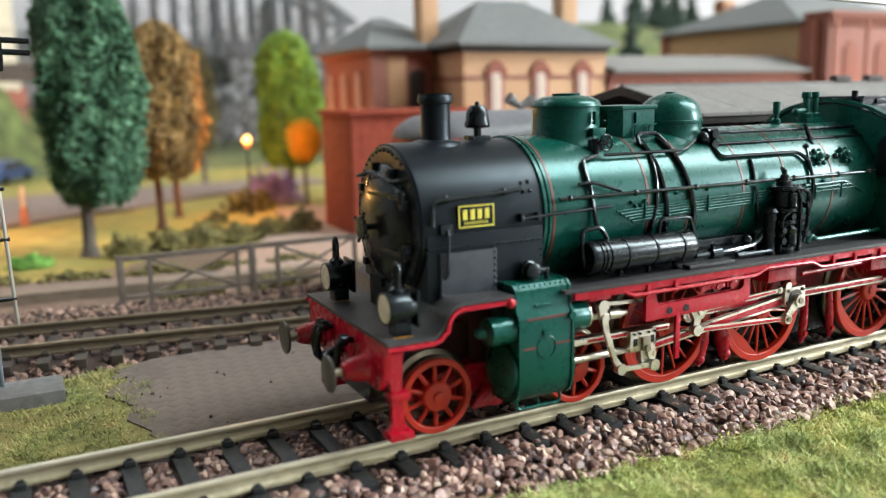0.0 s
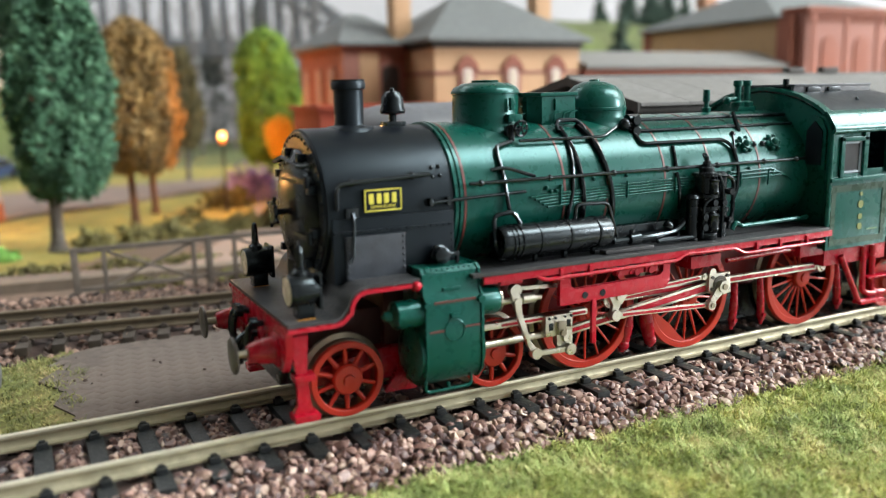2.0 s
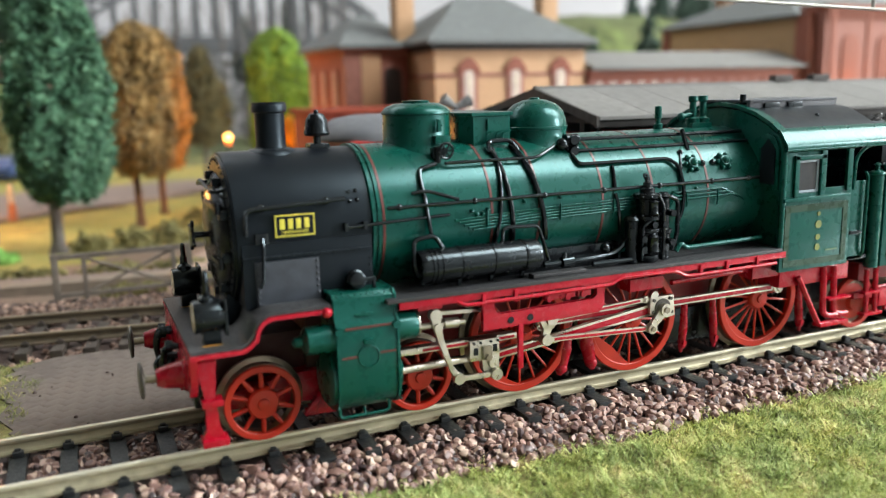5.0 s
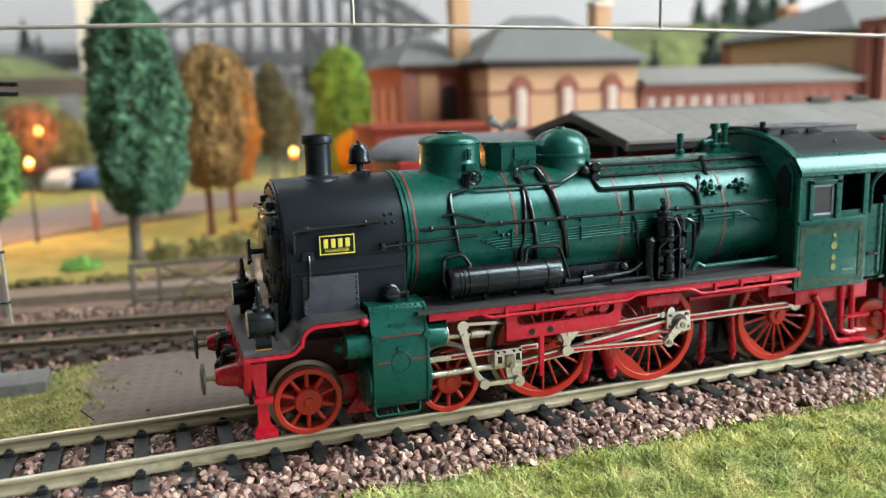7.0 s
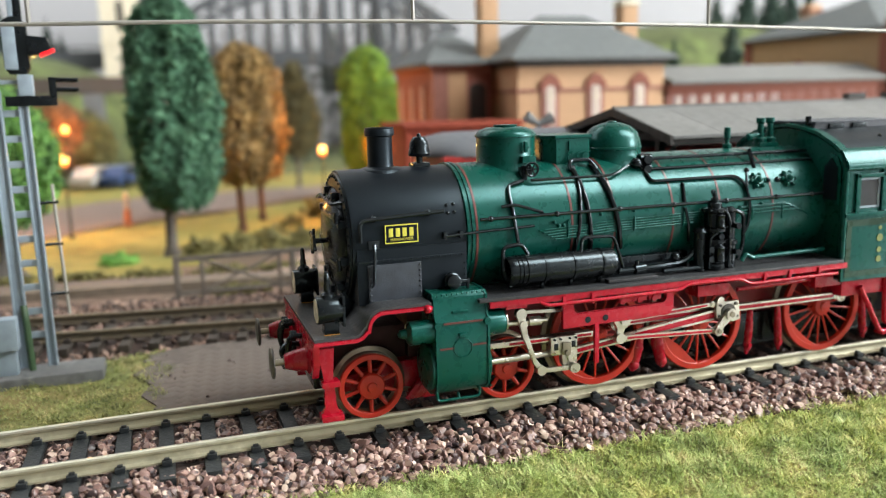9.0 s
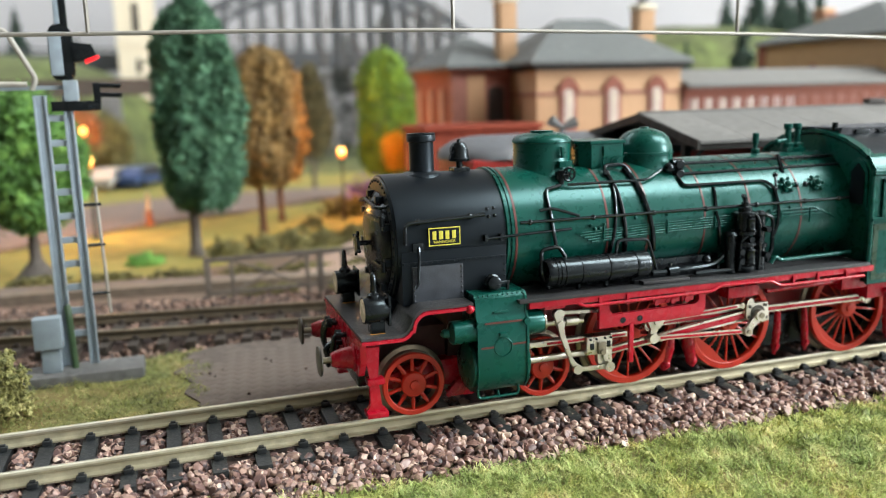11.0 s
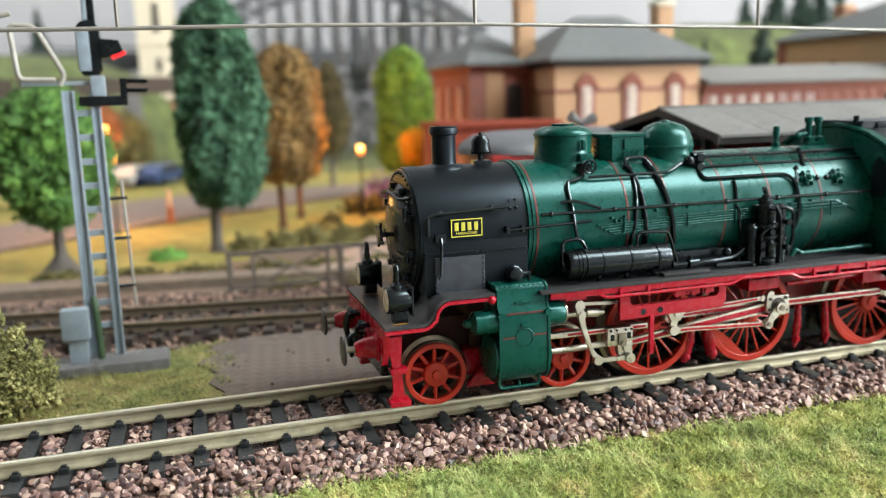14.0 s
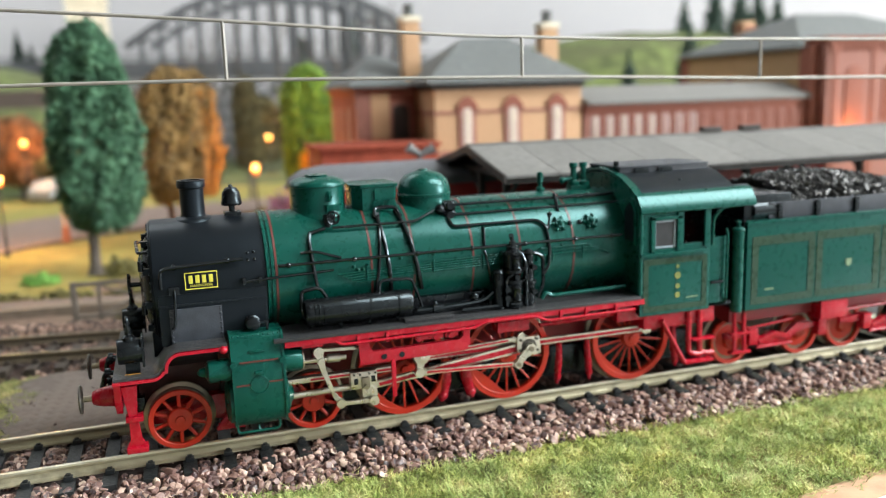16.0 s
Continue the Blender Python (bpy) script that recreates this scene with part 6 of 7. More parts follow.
for s in (-1, 1):
    a, b = sorted((s * 14.9, s * 14.3))
    bd = part("coal_board", box(B(), 6.5, 80, a, b, 34.2, 38.2, 0.15), PANEL, body, "dark grey coal board")
    for x in (8.6, 19.0, 30.2, 41.4, 52.6, 63.8):
        a2, b2 = sorted((s * 15.5, s * 14.8))
        part("board_stay", box(B(), x, x + 1.2, a2, b2, 34.2, 38.0, 0.1), BLACK, bd)
part("front_bulkhead", box(B(), 0.2, 13.0, -14.4, 14.4, 34.2, 40.2, 0.6), BLACK, body, "black bulkhead and locker before the coal")
part("front_plate", box(B(), -0.5, 0.1, -15.3, 15.3, 26.0, 34.9, 0.1), BLACK, body, "black tender front plate behind the footplate")
part("bunker_floor", box(B(), 7.0, 80, -14.4, 14.4, 34.0, 35.6), BLACK, body)
part("locker", rod(B(), (2.5, -13.0, 36.6), (8.5, -13.0, 36.6), 2.2, n=18), BLACK, body)
# shade under the tank put into a darker red, as on the engine
part("frame", box(B(), -1.5, 84, -12.5, 12.5, 10.8, 14.4, 0.2), material("shaded_tender_red", (0.19, 0.006, 0.011), 0.5, vary=0.2), tender, "tender frame, its red darkened for shade")
part("tool_box", box(B(), 21.8, 29.6, -15.6, -11.5, 9.6, 14.1, 0.3), RED, tender)
part("side_rail", tube(B(), [(3.0, -13.4, 9.2), (15.5, -13.4, 10.2)], 0.35, 8), RED, tender)
part("side_rail", tube(B(), [(31.0, -13.4, 10.6), (44, -13.4, 10.8)], 0.35, 8), RED, tender)
bm = B()
for x in (-1.6, 1.0):
    tube(bm, [(x, -14.4, 13.6), (x, -14.8, 4.6)], 0.5, 8)
box(bm, -2.6, 2.6, -15.4, -13.8, 4.2, 4.8, 0.15)
box(bm, -2.6, 2.6, -15.2, -13.8, 8.6, 9.1, 0.15)
part("tender_step", bm, RED, tender)
for k in (0, 1):
    x0 = 1.2 + k * 33.2
    xs = (x0, x0 + 19.6)
    fr = part("bogie", prism(B(), [(x0 - 4, 8.4), (x0 + 3.4, 8.9), (x0 + 6.5, 6.2), (x0 + 13, 6.2), (x0 + 16.2, 8.9), (x0 + 23.6, 8.4), (x0 + 23.6, 7.2), (x0 + 17, 7.0), (x0 + 13.4, 4.4), (x0 + 6.2, 4.4), (x0 + 2.6, 7.0), (x0 - 4, 7.2)], -12.8, -11.8, "y", 0.15), RED, tender, "red bogie side frame")
    for x in xs:
        part("axle_box", box(B(), x + 2.2, x + 4.6, -13.8, -11.6, 5.2, 9.0, 0.25), RED, fr)
    part("spring", sheet(B(), [(x0 + 5.4, 5.2), (x0 + 9.8, 6.6), (x0 + 14.2, 5.2)], 1.1, -13.4, -12.0), RED, fr)
    bm = B()
    rod(bm, (x0 + 4.8, -13.0, 4.3), (x0 + 14.8, -13.0, 4.3), 0.4, n=8)
    part("brake_rod", bm, RED, fr)
    for x in xs:
        for s in (-1, 1):
            y = lambda v: s * v
            w = part("wheel", lathe(B(), [(4.5, y(8.8)), (4.6, y(10.0)), (5.4, y(10.05)), (5.55, y(9.9)), (5.55, y(8.8)), (4.5, y(8.8))], (x, 0, 5.6), "y", 44, False), WHEEL_RED, tender)
            part("tyre", lathe(B(), [(5.0, y(9.2)), (5.6, y(9.1)), (5.6, y(7.8)), (6.3, y(7.5)), (6.3, y(7.1)), (5.0, y(7.0))], (x, 0, 5.6), "y", 44), TYRE, w)
            part("disc", lathe(B(), [(4.7, y(8.6)), (4.7, y(9.1)), (2.0, y(9.4)), (1.6, y(10.2)), (0.2, y(10.4))], (x, 0, 5.6), "y", 32), WHEEL_RED, w)
rngc = np.random.default_rng(5)
n = 4200
cx, cy = rngc.uniform(136, 186, n), rngc.uniform(-13.6, 13.6, n)
hz = 36.0 + 7.0 * np.clip(1 - ((cx - 150) / 30) ** 2, 0, 1) ** 0.7 * np.clip(1 - (cy / 15) ** 2, 0, 1) ** 0.6
coal = new("coal_load", lumps("coal_load", np.stack([cx, cy, hz - rngc.uniform(0, 0.8, n)], -1), rngc.uniform(0.3, 0.85, n), COAL, 6, rough=0.5))
tagged(coal, "heap of shiny black coal in the tender", "coal", kind="stuff")

# ---- overhead line ----
wire = thing("overhead_line", (0, 0, 0), "thin grey catenary with contact wire, carrier and droppers", "overhead wire")
wire_y, span = 5.4, 63.2


def carrier_z(x):
    return float(np.interp(x, (-180, -24, 14, 37, 59, 78, 107, 139, 178, 420), (88, 81.3, 79.5, 77.9, 76.4, 75.9, 75.3, 75.1, 74.7, 77.5)))


def contact_z(x):
    return float(np.interp(x, (-260, -112, -49, -21, 14, 77, 106, 141, 204, 420), (66.6, 66.9, 67.55, 68.0, 68.15, 67.4, 66.75, 65.8, 64.9, 63.0)))


part("contact_wire", tube(B(), [(x, wire_y, contact_z(x)) for x in (-260, -112, -49, -21, 14, 77, 106, 141, 204, 267, 420)], 0.36, 8, 3), WIRE, wire)
part("carrier_wire", tube(B(), [(x, wire_y, carrier_z(x)) for x in range(-176, 421, 20)], 0.34, 8, 6), WIRE, wire)
for i in range(-3, 5):
    x = 14.3 + i * span
    part("dropper", rod(B(), (x, wire_y, contact_z(x)), (x, wire_y, carrier_z(x)), 0.36, n=8), WIRE, wire)

part("wire_stay", tube(B(), [(-92, wire_y, 63.4), (-69, wire_y, 69.1), (-65, wire_y, 70.0)], 0.45, 8), TUBE, wire)

# ---- light signal ----
signal = thing("light_signal", (-61, 60.5, -5.4), "blue grey lattice mast signal showing a red light", "railway signal")
bm = B()
for x in (-3.2, 2.4):
    w = 1.15 if x < 0 else 0.8
    box(bm, x - w, x + w, -0.35, 0.35, 0.5, 64, 0.1)
    for o in (-1, 1):
        box(bm, x + o * w - 0.2, x + o * w + 0.2, -0.9, 0.9, 0.5, 64, 0.08)
for i in range(10):
    z = 9 + i * 5.55
    box(bm, -2.2, 1.8, -0.4, 0.4, z - 0.75, z + 0.75, 0.1)
part("mast", bm, MAST, signal)
part("base", box(B(), -12.4, 13.6, -8.5, 2.2, -2.6, 1.5, 0.9), CONCRETE, signal, "grey concrete foundation slab")
bm = B()
box(bm, -9.4, -3.4, -5.8, -2.0, 7.2, 14.4, 0.4)
part("relay_box", bm, MAST, signal)
part("relay_box_foot", box(B(), -8.2, -4.2, -5.2, -2.6, 1.5, 7.3, 0.2), MAST, signal)
part("cable", tube(B(), [(-1.6, -2.6, 1.2), (-1.9, -2.4, 14), (-2.2, -1.0, 16)], 0.75, 8), MAST_GREEN, signal)
part("ladder_rail", tube(B(), [(6.2, 0.6, 43), (6.9, 0.6, 13)], 0.35, 8), TUBE, signal)
for z in (18, 29.5, 39):
    part("ladder_stay", rod(B(), (3.2, 0.3, z), (7.2, 0.6, z), 0.36, n=8), BLACK, signal)
part("cross_arm", box(B(), -12.5, 4.0, -0.5, 0.5, 65.2, 66.1, 0.15), MAST, signal)
part("arm_clamp", box(B(), 1.9, 4.9, -1.7, 1.3, 62.6, 67.2, 0.4), MAST, signal)
part("bracket", tube(B(), [(-5.4, -0.4, 66.4), (-12.9, -0.4, 66.6), (-13.7, -0.4, 78.5), (-8.6, -0.4, 78.2), (-3.4, -0.4, 67.5), (-4.6, -0.4, 65.2)], 0.6, 8, 1.6), TUBE, signal)
head = part("signal_head", prism(B(), arc(2.2, 77, 2.5, 0, 180, 8) + [(-0.3, 68.6), (0.7, 67.2), (3.9, 67.2), (4.7, 68.6)], -1.2, 1.2, "y", 0.3), BLACK, signal)
part("head_back", box(B(), -0.1, 2.5, -1.9, -1.15, 68.2, 77.6, 0.4), MAST, head)
part("head_post", box(B(), 2.6, 4.0, -0.9, 0.9, 76, 108, 0.3), BLACK, signal)
part("head_post_side", box(B(), 1.4, 2.5, -0.9, 0.9, 76, 108, 0.3), MAST, signal)
part("lamp_hood", prism(B(), [(4.6, 75.4), (8.6, 75.0), (9.6, 72.2), (7.2, 71.4), (4.7, 70.8)], -2.2, 1.0, "y", 0.3), BLACK, head)
part("red_lens", prism(B(), [(7.0, 71.5), (9.9, 72.6), (10.0, 71.9), (7.1, 70.7)], -2.4, -0.9, "y", 0.1), LAMP_RED, head)
bm = B()
box(bm, -0.9, 9.4, -1.3, -0.1, 60.4, 62.6, 0.2)
box(bm, 8.0, 9.5, -1.3, -0.1, 62, 66.6, 0.2)
part("lower_arm", bm, BLACK, signal)
for z in (63.9, 66.0):
    part("hood_tube", rod(B(), (9.2, -0.7, z), (14.0, -0.7, z - 0.2), 0.55, n=10), BLACK, signal)

# ---- fence along the second track ----
fence = thing("fence", (0, 117, -6.2), "weathered grey timber fence with crossed slats", "fence")
posts = [-64.6, -29.6, 5.6, 41, 76, 111]
for x in posts:
    part("post", box(B(), x - 0.9, x + 0.9, -0.9, 0.9, 0, 15.2, 0.15), FENCE, fence)
for a, b in zip(posts[1:], posts[2:]):
    part("top_rail", box(B(), a, b, -0.5, 0.5, 13.6, 15.0, 0.15), FENCE, fence)
    part("bottom_rail", box(B(), a, b, -0.45, 0.45, 3.0, 4.2, 0.12), FENCE, fence)
    for x in (a + 7.4, b - 4.2):
        part("inner_post", box(B(), x - 0.55, x + 0.55, -0.5, 0.5, 0, 14, 0.1), FENCE, fence)
    part("brace", rod(B(), (a + 8, 0.3, 4), (b - 4.8, 0.3, 13.6), 0.4, n=6), FENCE, fence)
    part("brace", rod(B(), (a + 8, -0.3, 13.6), (b - 4.8, -0.3, 4), 0.4, n=6), FENCE, fence)


# ---- trees ----
def crown_points(rng, count, radius, height, shape, shell=0.62):
    pts = []
    while len(pts) < count:
        a, k = rng.uniform(0, math.tau), rng.uniform(0.0, 1.0)
        edge = shape(k) * radius * (1 + 0.10 * math.sin(3 * a + 5 * k) + 0.07 * math.sin(7 * a - 9 * k))
        edge *= 1 + 0.17 * noise.noise((math.cos(a) * 2.6, math.sin(a) * 2.6, k * 7 + radius))
        r = edge * rng.uniform(shell, 1.0) ** 0.5
        if rng.uniform(0, 1) > shape(k) + 0.12:
            continue
        pts.append((r * math.cos(a), r * math.sin(a), k * height))
    return np.array(pts)


def tree(at, trunk_h, trunk_r, crown_z, radius, height, shape, leaf, clump, count, seed, label, flare=0.0, limbs=5, bark=BARK, lean=0.0):
    rng = np.random.default_rng(seed)
    t = thing("tree", at, label, "tree")
    bm = B()
    lathe(bm, [(trunk_r * (2.2 + flare), -1.5), (trunk_r * (1.5 + flare * 0.6), 1.0), (trunk_r * 1.1, 4 + flare), (trunk_r, trunk_h * 0.6), (trunk_r * 0.8, trunk_h), (trunk_r * 0.3, crown_z + height * 0.75)], n=12)
    for v in bm.verts:
        v.co.x += 0.5 * noise.noise((v.co.x * 0.3, v.co.y * 0.3, v.co.z * 0.1 + seed))
    trunk = part("trunk", bm, bark, t)
    for i in range(limbs):
        a = math.tau * i / limbs + rng.uniform(-0.4, 0.4)
        z = crown_z + height * rng.uniform(0.05, 0.5)
        e = radius * 0.62
        part("limb", tube(B(), [(0, 0, z), (math.cos(a) * e * 0.5, math.sin(a) * e * 0.5, z + e * 0.35), (math.cos(a) * e, math.sin(a) * e, z + e * 0.9)], trunk_r * 0.28, 6), BARK, trunk)
    pts = crown_points(rng, count, radius, height, shape)
    pts += (lean, 0, crown_z)
    sizes = clump * rng.uniform(0.55, 1.25, count)
    crown = new("crown", lumps("crown", pts, sizes, leaf, seed, rough=0.42, flat=0.8))
    crown.parent = t
    n2 = count * 8
    q = pts[rng.integers(0, count, n2)] + rng.normal(size=(n2, 3)) * clump * 0.75
    leaves = new("leaves", lumps("leaves", q, clump * rng.uniform(0.2, 0.46, n2), leaf, seed + 1, rough=0.5, flat=0.5, leafy=True))
    leaves.parent = t
    tagged(leaves, kind="stuff")
    return t


def dome_shape(k):
    return min(1.0, 0.4 + (k / 0.2) ** 0.7 * 0.6) * (1.0 if k < 0.5 else max(0.15, 1 - ((k - 0.5) / 0.5) ** 2.2))


def bullet_shape(k):
    return min(1.0, 0.55 + (k / 0.16) ** 0.6 * 0.45) * (1.0 if k < 0.42 else max(0.06, 1 - ((k - 0.42) / 0.58) ** 2.5) ** 0.5)


def block_shape(k):
    return min(1.0, 0.6 + (k / 0.15) ** 0.6 * 0.4) * (1.0 if k < 0.6 else max(0.06, 1 - ((k - 0.6) / 0.4) ** 2.6) ** 0.5)


def round_shape(k):
    return max(0.1, math.sqrt(max(0, 1 - (2 * k - 1) ** 2)))


tree((-30, 213, -6.5), 22, 2.2, 20, 16.6, 84, bullet_shape, BLUE_GREEN, 1.45, 4600, 21, "tall blue-green foam tree with a bare grey trunk", lean=4.6)
tree((3, 262, -6.5), 24, 1.6, 23, 13.2, 65, block_shape, RUST, 1.25, 2400, 22, "rust-brown autumn tree with a slim red-brown trunk", bark=RED_BARK, lean=3.4)
tree((17, 300, -6.5), 24, 1.5, 22, 13.6, 66, block_shape, RUST, 1.25, 2000, 23, "rust-brown autumn tree standing behind another", bark=RED_BARK)
tree((88, 345, -6.5), 20, 1.6, 18, 16.8, 73, bullet_shape, LIME, 1.6, 2400, 24, "lime green tree beside the station")
tree((-88, 190, -6.5), 20, 2.1, 19, 19, 49, round_shape, FRESH, 2.5, 1300, 25, "round fresh green tree with a flared grey trunk", flare=3.0)
# small tree added for the foliage that glows in the lamp's light
tree((83, 304, -6.5), 22, 1.1, 24, 7.0, 19, round_shape, AMBER_LEAF, 1.9, 330, 33, "small tree added round a park lamp, lamplit amber in its leaves", limbs=3)
tree((61, 452, -6.5), 28, 1.5, 24, 8.6, 64, bullet_shape, DARK_OLIVE, 1.9, 900, 26, "slim dark olive tree at the back of the park")
tree((97, 705, -6.5), 20, 1.8, 12, 24, 62, block_shape, DARK_OLIVE, 2.6, 800, 35, "broad dark olive tree before the viaduct")
tree((238, 900, -6.5), 60, 2.5, 55, 9.5, 127, bullet_shape, FIR, 3.0, 500, 27, "tall slim dark poplar far behind the viaduct")
tree((176, 900, -6.5), 60, 2.5, 70, 10, 78, bullet_shape, FIR, 3.0, 350, 29, "dark tree far behind the viaduct")
tree((-106, 562, -6.5), 18, 1.8, 12, 23, 52, round_shape, AUTUMN, 2.6, 900, 28, "red-brown autumn tree across the road")
tree((-165, 430, -6.5), 18, 1.8, 14, 22, 44, round_shape, AUTUMN, 3.0, 600, 30, "red-brown autumn tree across the road")
tree((-84, 566, -6.5), 16, 1.6, 14, 17, 44, dome_shape, OLIVE, 2.2, 700, 31, "olive brown tree in front of the town houses")


def shrub(name, at, sx, sy, sz, leaf, clump, count, seed, label, category="bush"):
    rng = np.random.default_rng(seed)
    d = rng.normal(size=(count, 3))
    d /= np.linalg.norm(d, axis=1)[:, None]
    d[:, 2] = np.abs(d[:, 2])
    p = d * rng.uniform(0.55, 1.0, (count, 1)) * np.array([sx, sy, sz])
    p *= 1 + 0.18 * np.sin(p[:, :1] * 1.1 + seed) * np.cos(p[:, 2:] * 0.9)
    t = thing(name, at, label, category)
    leaves = new("leaves", lumps("leaves", p, clump * rng.uniform(0.5, 1.3, count), leaf, seed, rough=0.45, flat=0.7, leafy=True))
    leaves.parent = t
    tagged(leaves, kind="stuff")
    for i in range(5):
        a = math.tau * i / 5 + rng.uniform(-0.4, 0.4)
        part("stem", tube(B(), [(0, 0, -0.5), (math.cos(a) * sx * 0.25, math.sin(a) * sy * 0.25, sz * 0.4), (math.cos(a) * sx * 0.6, math.sin(a) * sy * 0.6, sz * 0.75)], min(sx, sz) * 0.03, 6), BARK, t)
    return t


shrub("bush", (-81, 38, -6.4), 12, 10, 18, SHRUB, 0.5, 6500, 41, "loose yellow-green leafy bush by the signal")
shrub("bush", (-50, 200, -6.4), 7.5, 5, 4.4, BRIGHT, 0.8, 700, 42, "small bright green cushion-shaped bush on the lawn")
shrub("bush", (52, 300, -6.4), 13, 9, 11, OLIVE, 1.6, 320, 43, "low olive-brown bush near the lamp")
shrub("bush", (28, 268, -6.4), 6, 4, 4, OLIVE, 1.3, 140, 44, "small green bush on the lawn")
shrub("flower_bed", (70, 318, -6.4), 15, 8, 20, VIOLET, 1.6, 420, 45, "mass of violet flowers beside the station", "flowers")
for i, x in enumerate((-18, -4, 10, 24, 38, 52)):
    shrub("hedge_bush", (x, 205 + 0.2 * x, -6.4), 8.5, 4, 8 + (i % 3), HEDGE, 1.0, 420, 50 + i, "loose olive hedge bush behind the fence")
for i, (x, y) in enumerate(((-10, 128), (18, 128), (44, 127), (-62, 172), (-38, 168), (-14, 164), (8, 160), (30, 158), (-86, 176))):
    shrub("weeds", (x, y, -6.4), 12, 4, 3.2, HEDGE, 1.0, 140, 70 + i, "low brownish weeds behind the fence")


def fir(at, h, r, seed):
    rng = np.random.default_rng(seed)
    t = thing("fir_tree", at, "dark green model fir on the hill", "tree", "firs on the hills")
    part("trunk", rod(B(), (0, 0, -3), (0, 0, h * 0.9), r * 0.12, r * 0.03, 8), BARK, t)
    n = 760
    k = rng.uniform(0.0, 1.0, n) ** 1.3
    a = rng.uniform(0, math.tau, n)
    tier = 0.72 + 0.28 * np.cos(k * 38)
    rad = r * (1 - k) ** 0.85 * tier * rng.uniform(0.3, 1, n)
    p = np.stack([rad * np.cos(a), rad * np.sin(a), h * (0.1 + 0.9 * k)], -1)
    c = new("crown", lumps("crown", p, r * 0.17 * rng.uniform(0.6, 1.3, n) * (1.25 - k), FIR, seed, rough=0.5, flat=0.6))
    c.parent = t
    return t


firs = [(648, 770, 52), (488, 530, 134), (694, 770, 80), (734, 772, 84), (766, 774, 84), (798, 776, 80), (872, 790, 40), (890, 800, 44), (912, 790, 38), (935, 800, 46), (404, 500, 108),
        (-133, 820, 54), (-120, 818, 42), (-106, 812, 30), (-176, 820, 62)]


def hill_z(x, y):
    z = -6.6
    for cx, cy, rx, ry, h in ((620, 800, 330, 180, 145), (820, 940, 260, 170, 130), (-190, 780, 170, 130, 114), (-560, 860, 300, 160, 120)):
        k = 1 - ((x - cx) / rx) ** 2 - ((y - cy) / ry) ** 2
        if k > 0:
            z = max(z, -10 + h * k ** 0.4)
    return z


for i, (x, y, h) in enumerate(firs):
    fir((x, y, hill_z(x, y) - 2), h, h * 0.24, 90 + i)


# ---- lamps of the park ----
def park_lamp(at, h, power, tone=(1.0, 0.44, 0.12), radius=1.9):
    t = thing("park_lamp", at, "dark park lamp with a glowing warm globe", "street lamp", "park lamps")
    part("post", lathe(B(), [(1.3, 0), (1.3, 1.5), (0.7, 2.2), (0.5, h * 0.5), (0.45, h - 3.0), (1.0, h - 2.4), (0.6, h - 2.0)], n=10), POST, t)
    part("globe", ball(B(), (0, 0, h), radius, n=16), BULB, t)
    part("lamp_neck", lathe(B(), [(0.9, h - 3.6), (radius * 0.9, h - 2.6), (radius * 0.95, h - 1.5), (0.6, h - 1.4)], n=12), NECK, t)
    lamp = bpy.data.lights.new("park_lamp_light", "POINT")
    lamp.energy, lamp.color, lamp.shadow_soft_size = power, tone, 0.0027
    o = new("park_lamp_light", lamp)
    o.matrix_world = pose(at[0] * MM, at[1] * MM, (at[2] + h) * MM)
    return t


LAMP = 0.23
park_lamp((46.5, 277, -5.8), 36, LAMP * 1.3, (1.0, 0.42, 0.12))
park_lamp((-74, 276, -5.8), 37, LAMP * 1.7, (1.0, 0.45, 0.13))
park_lamp((100, 655, -5.2), 35.5, LAMP * 0.8, (1.0, 0.46, 0.14))
park_lamp((-97, 528, -5.0), 44, LAMP * 0.5, (1.0, 0.45, 0.13))
park_lamp((84, 306, -5.8), 32, LAMP * 0.8, (1.0, 0.6, 0.18), 0.3)
park_lamp((351, 183, -5.0), 45, LAMP * 0.16, (1.0, 0.42, 0.12))


# ---- station ----
def arched(w, h, rise, x, z, n=6):
    return [(x - w / 2, z), (x + w / 2, z), (x + w / 2, z + h)] + [(x + w / 2 * math.cos(a), z + h + rise * math.sin(a)) for a in [math.pi * i / n for i in range(1, n)]] + [(x - w / 2, z + h)]


def hip_roof(bm, x0, x1, y0, y1, z, h, over, inset):
    """A hipped slab: eaves with a thin edge, slopes to a short ridge along x."""
    x0, x1, y0, y1 = x0 - over, x1 + over, y0 - over, y1 + over
    ym = (y0 + y1) / 2
    low = [bm.verts.new(p) for p in ((x0, y0, z - 1.4), (x1, y0, z - 1.4), (x1, y1, z - 1.4), (x0, y1, z - 1.4))]
    eave = [bm.verts.new(p) for p in ((x0, y0, z), (x1, y0, z), (x1, y1, z), (x0, y1, z))]
    a, b = bm.verts.new((x0 + inset, ym, z + h)), bm.verts.new((x1 - inset, ym, z + h))
    bm.faces.new(low)
    for i in range(4):
        bm.faces.new((low[i], low[(i + 1) % 4], eave[(i + 1) % 4], eave[i]))
    bm.faces.new((eave[0], eave[1], b, a))
    bm.faces.new((eave[2], eave[3], a, b))
    bm.faces.new((eave[1], eave[2], b))
    bm.faces.new((eave[3], eave[0], a))
    return bm


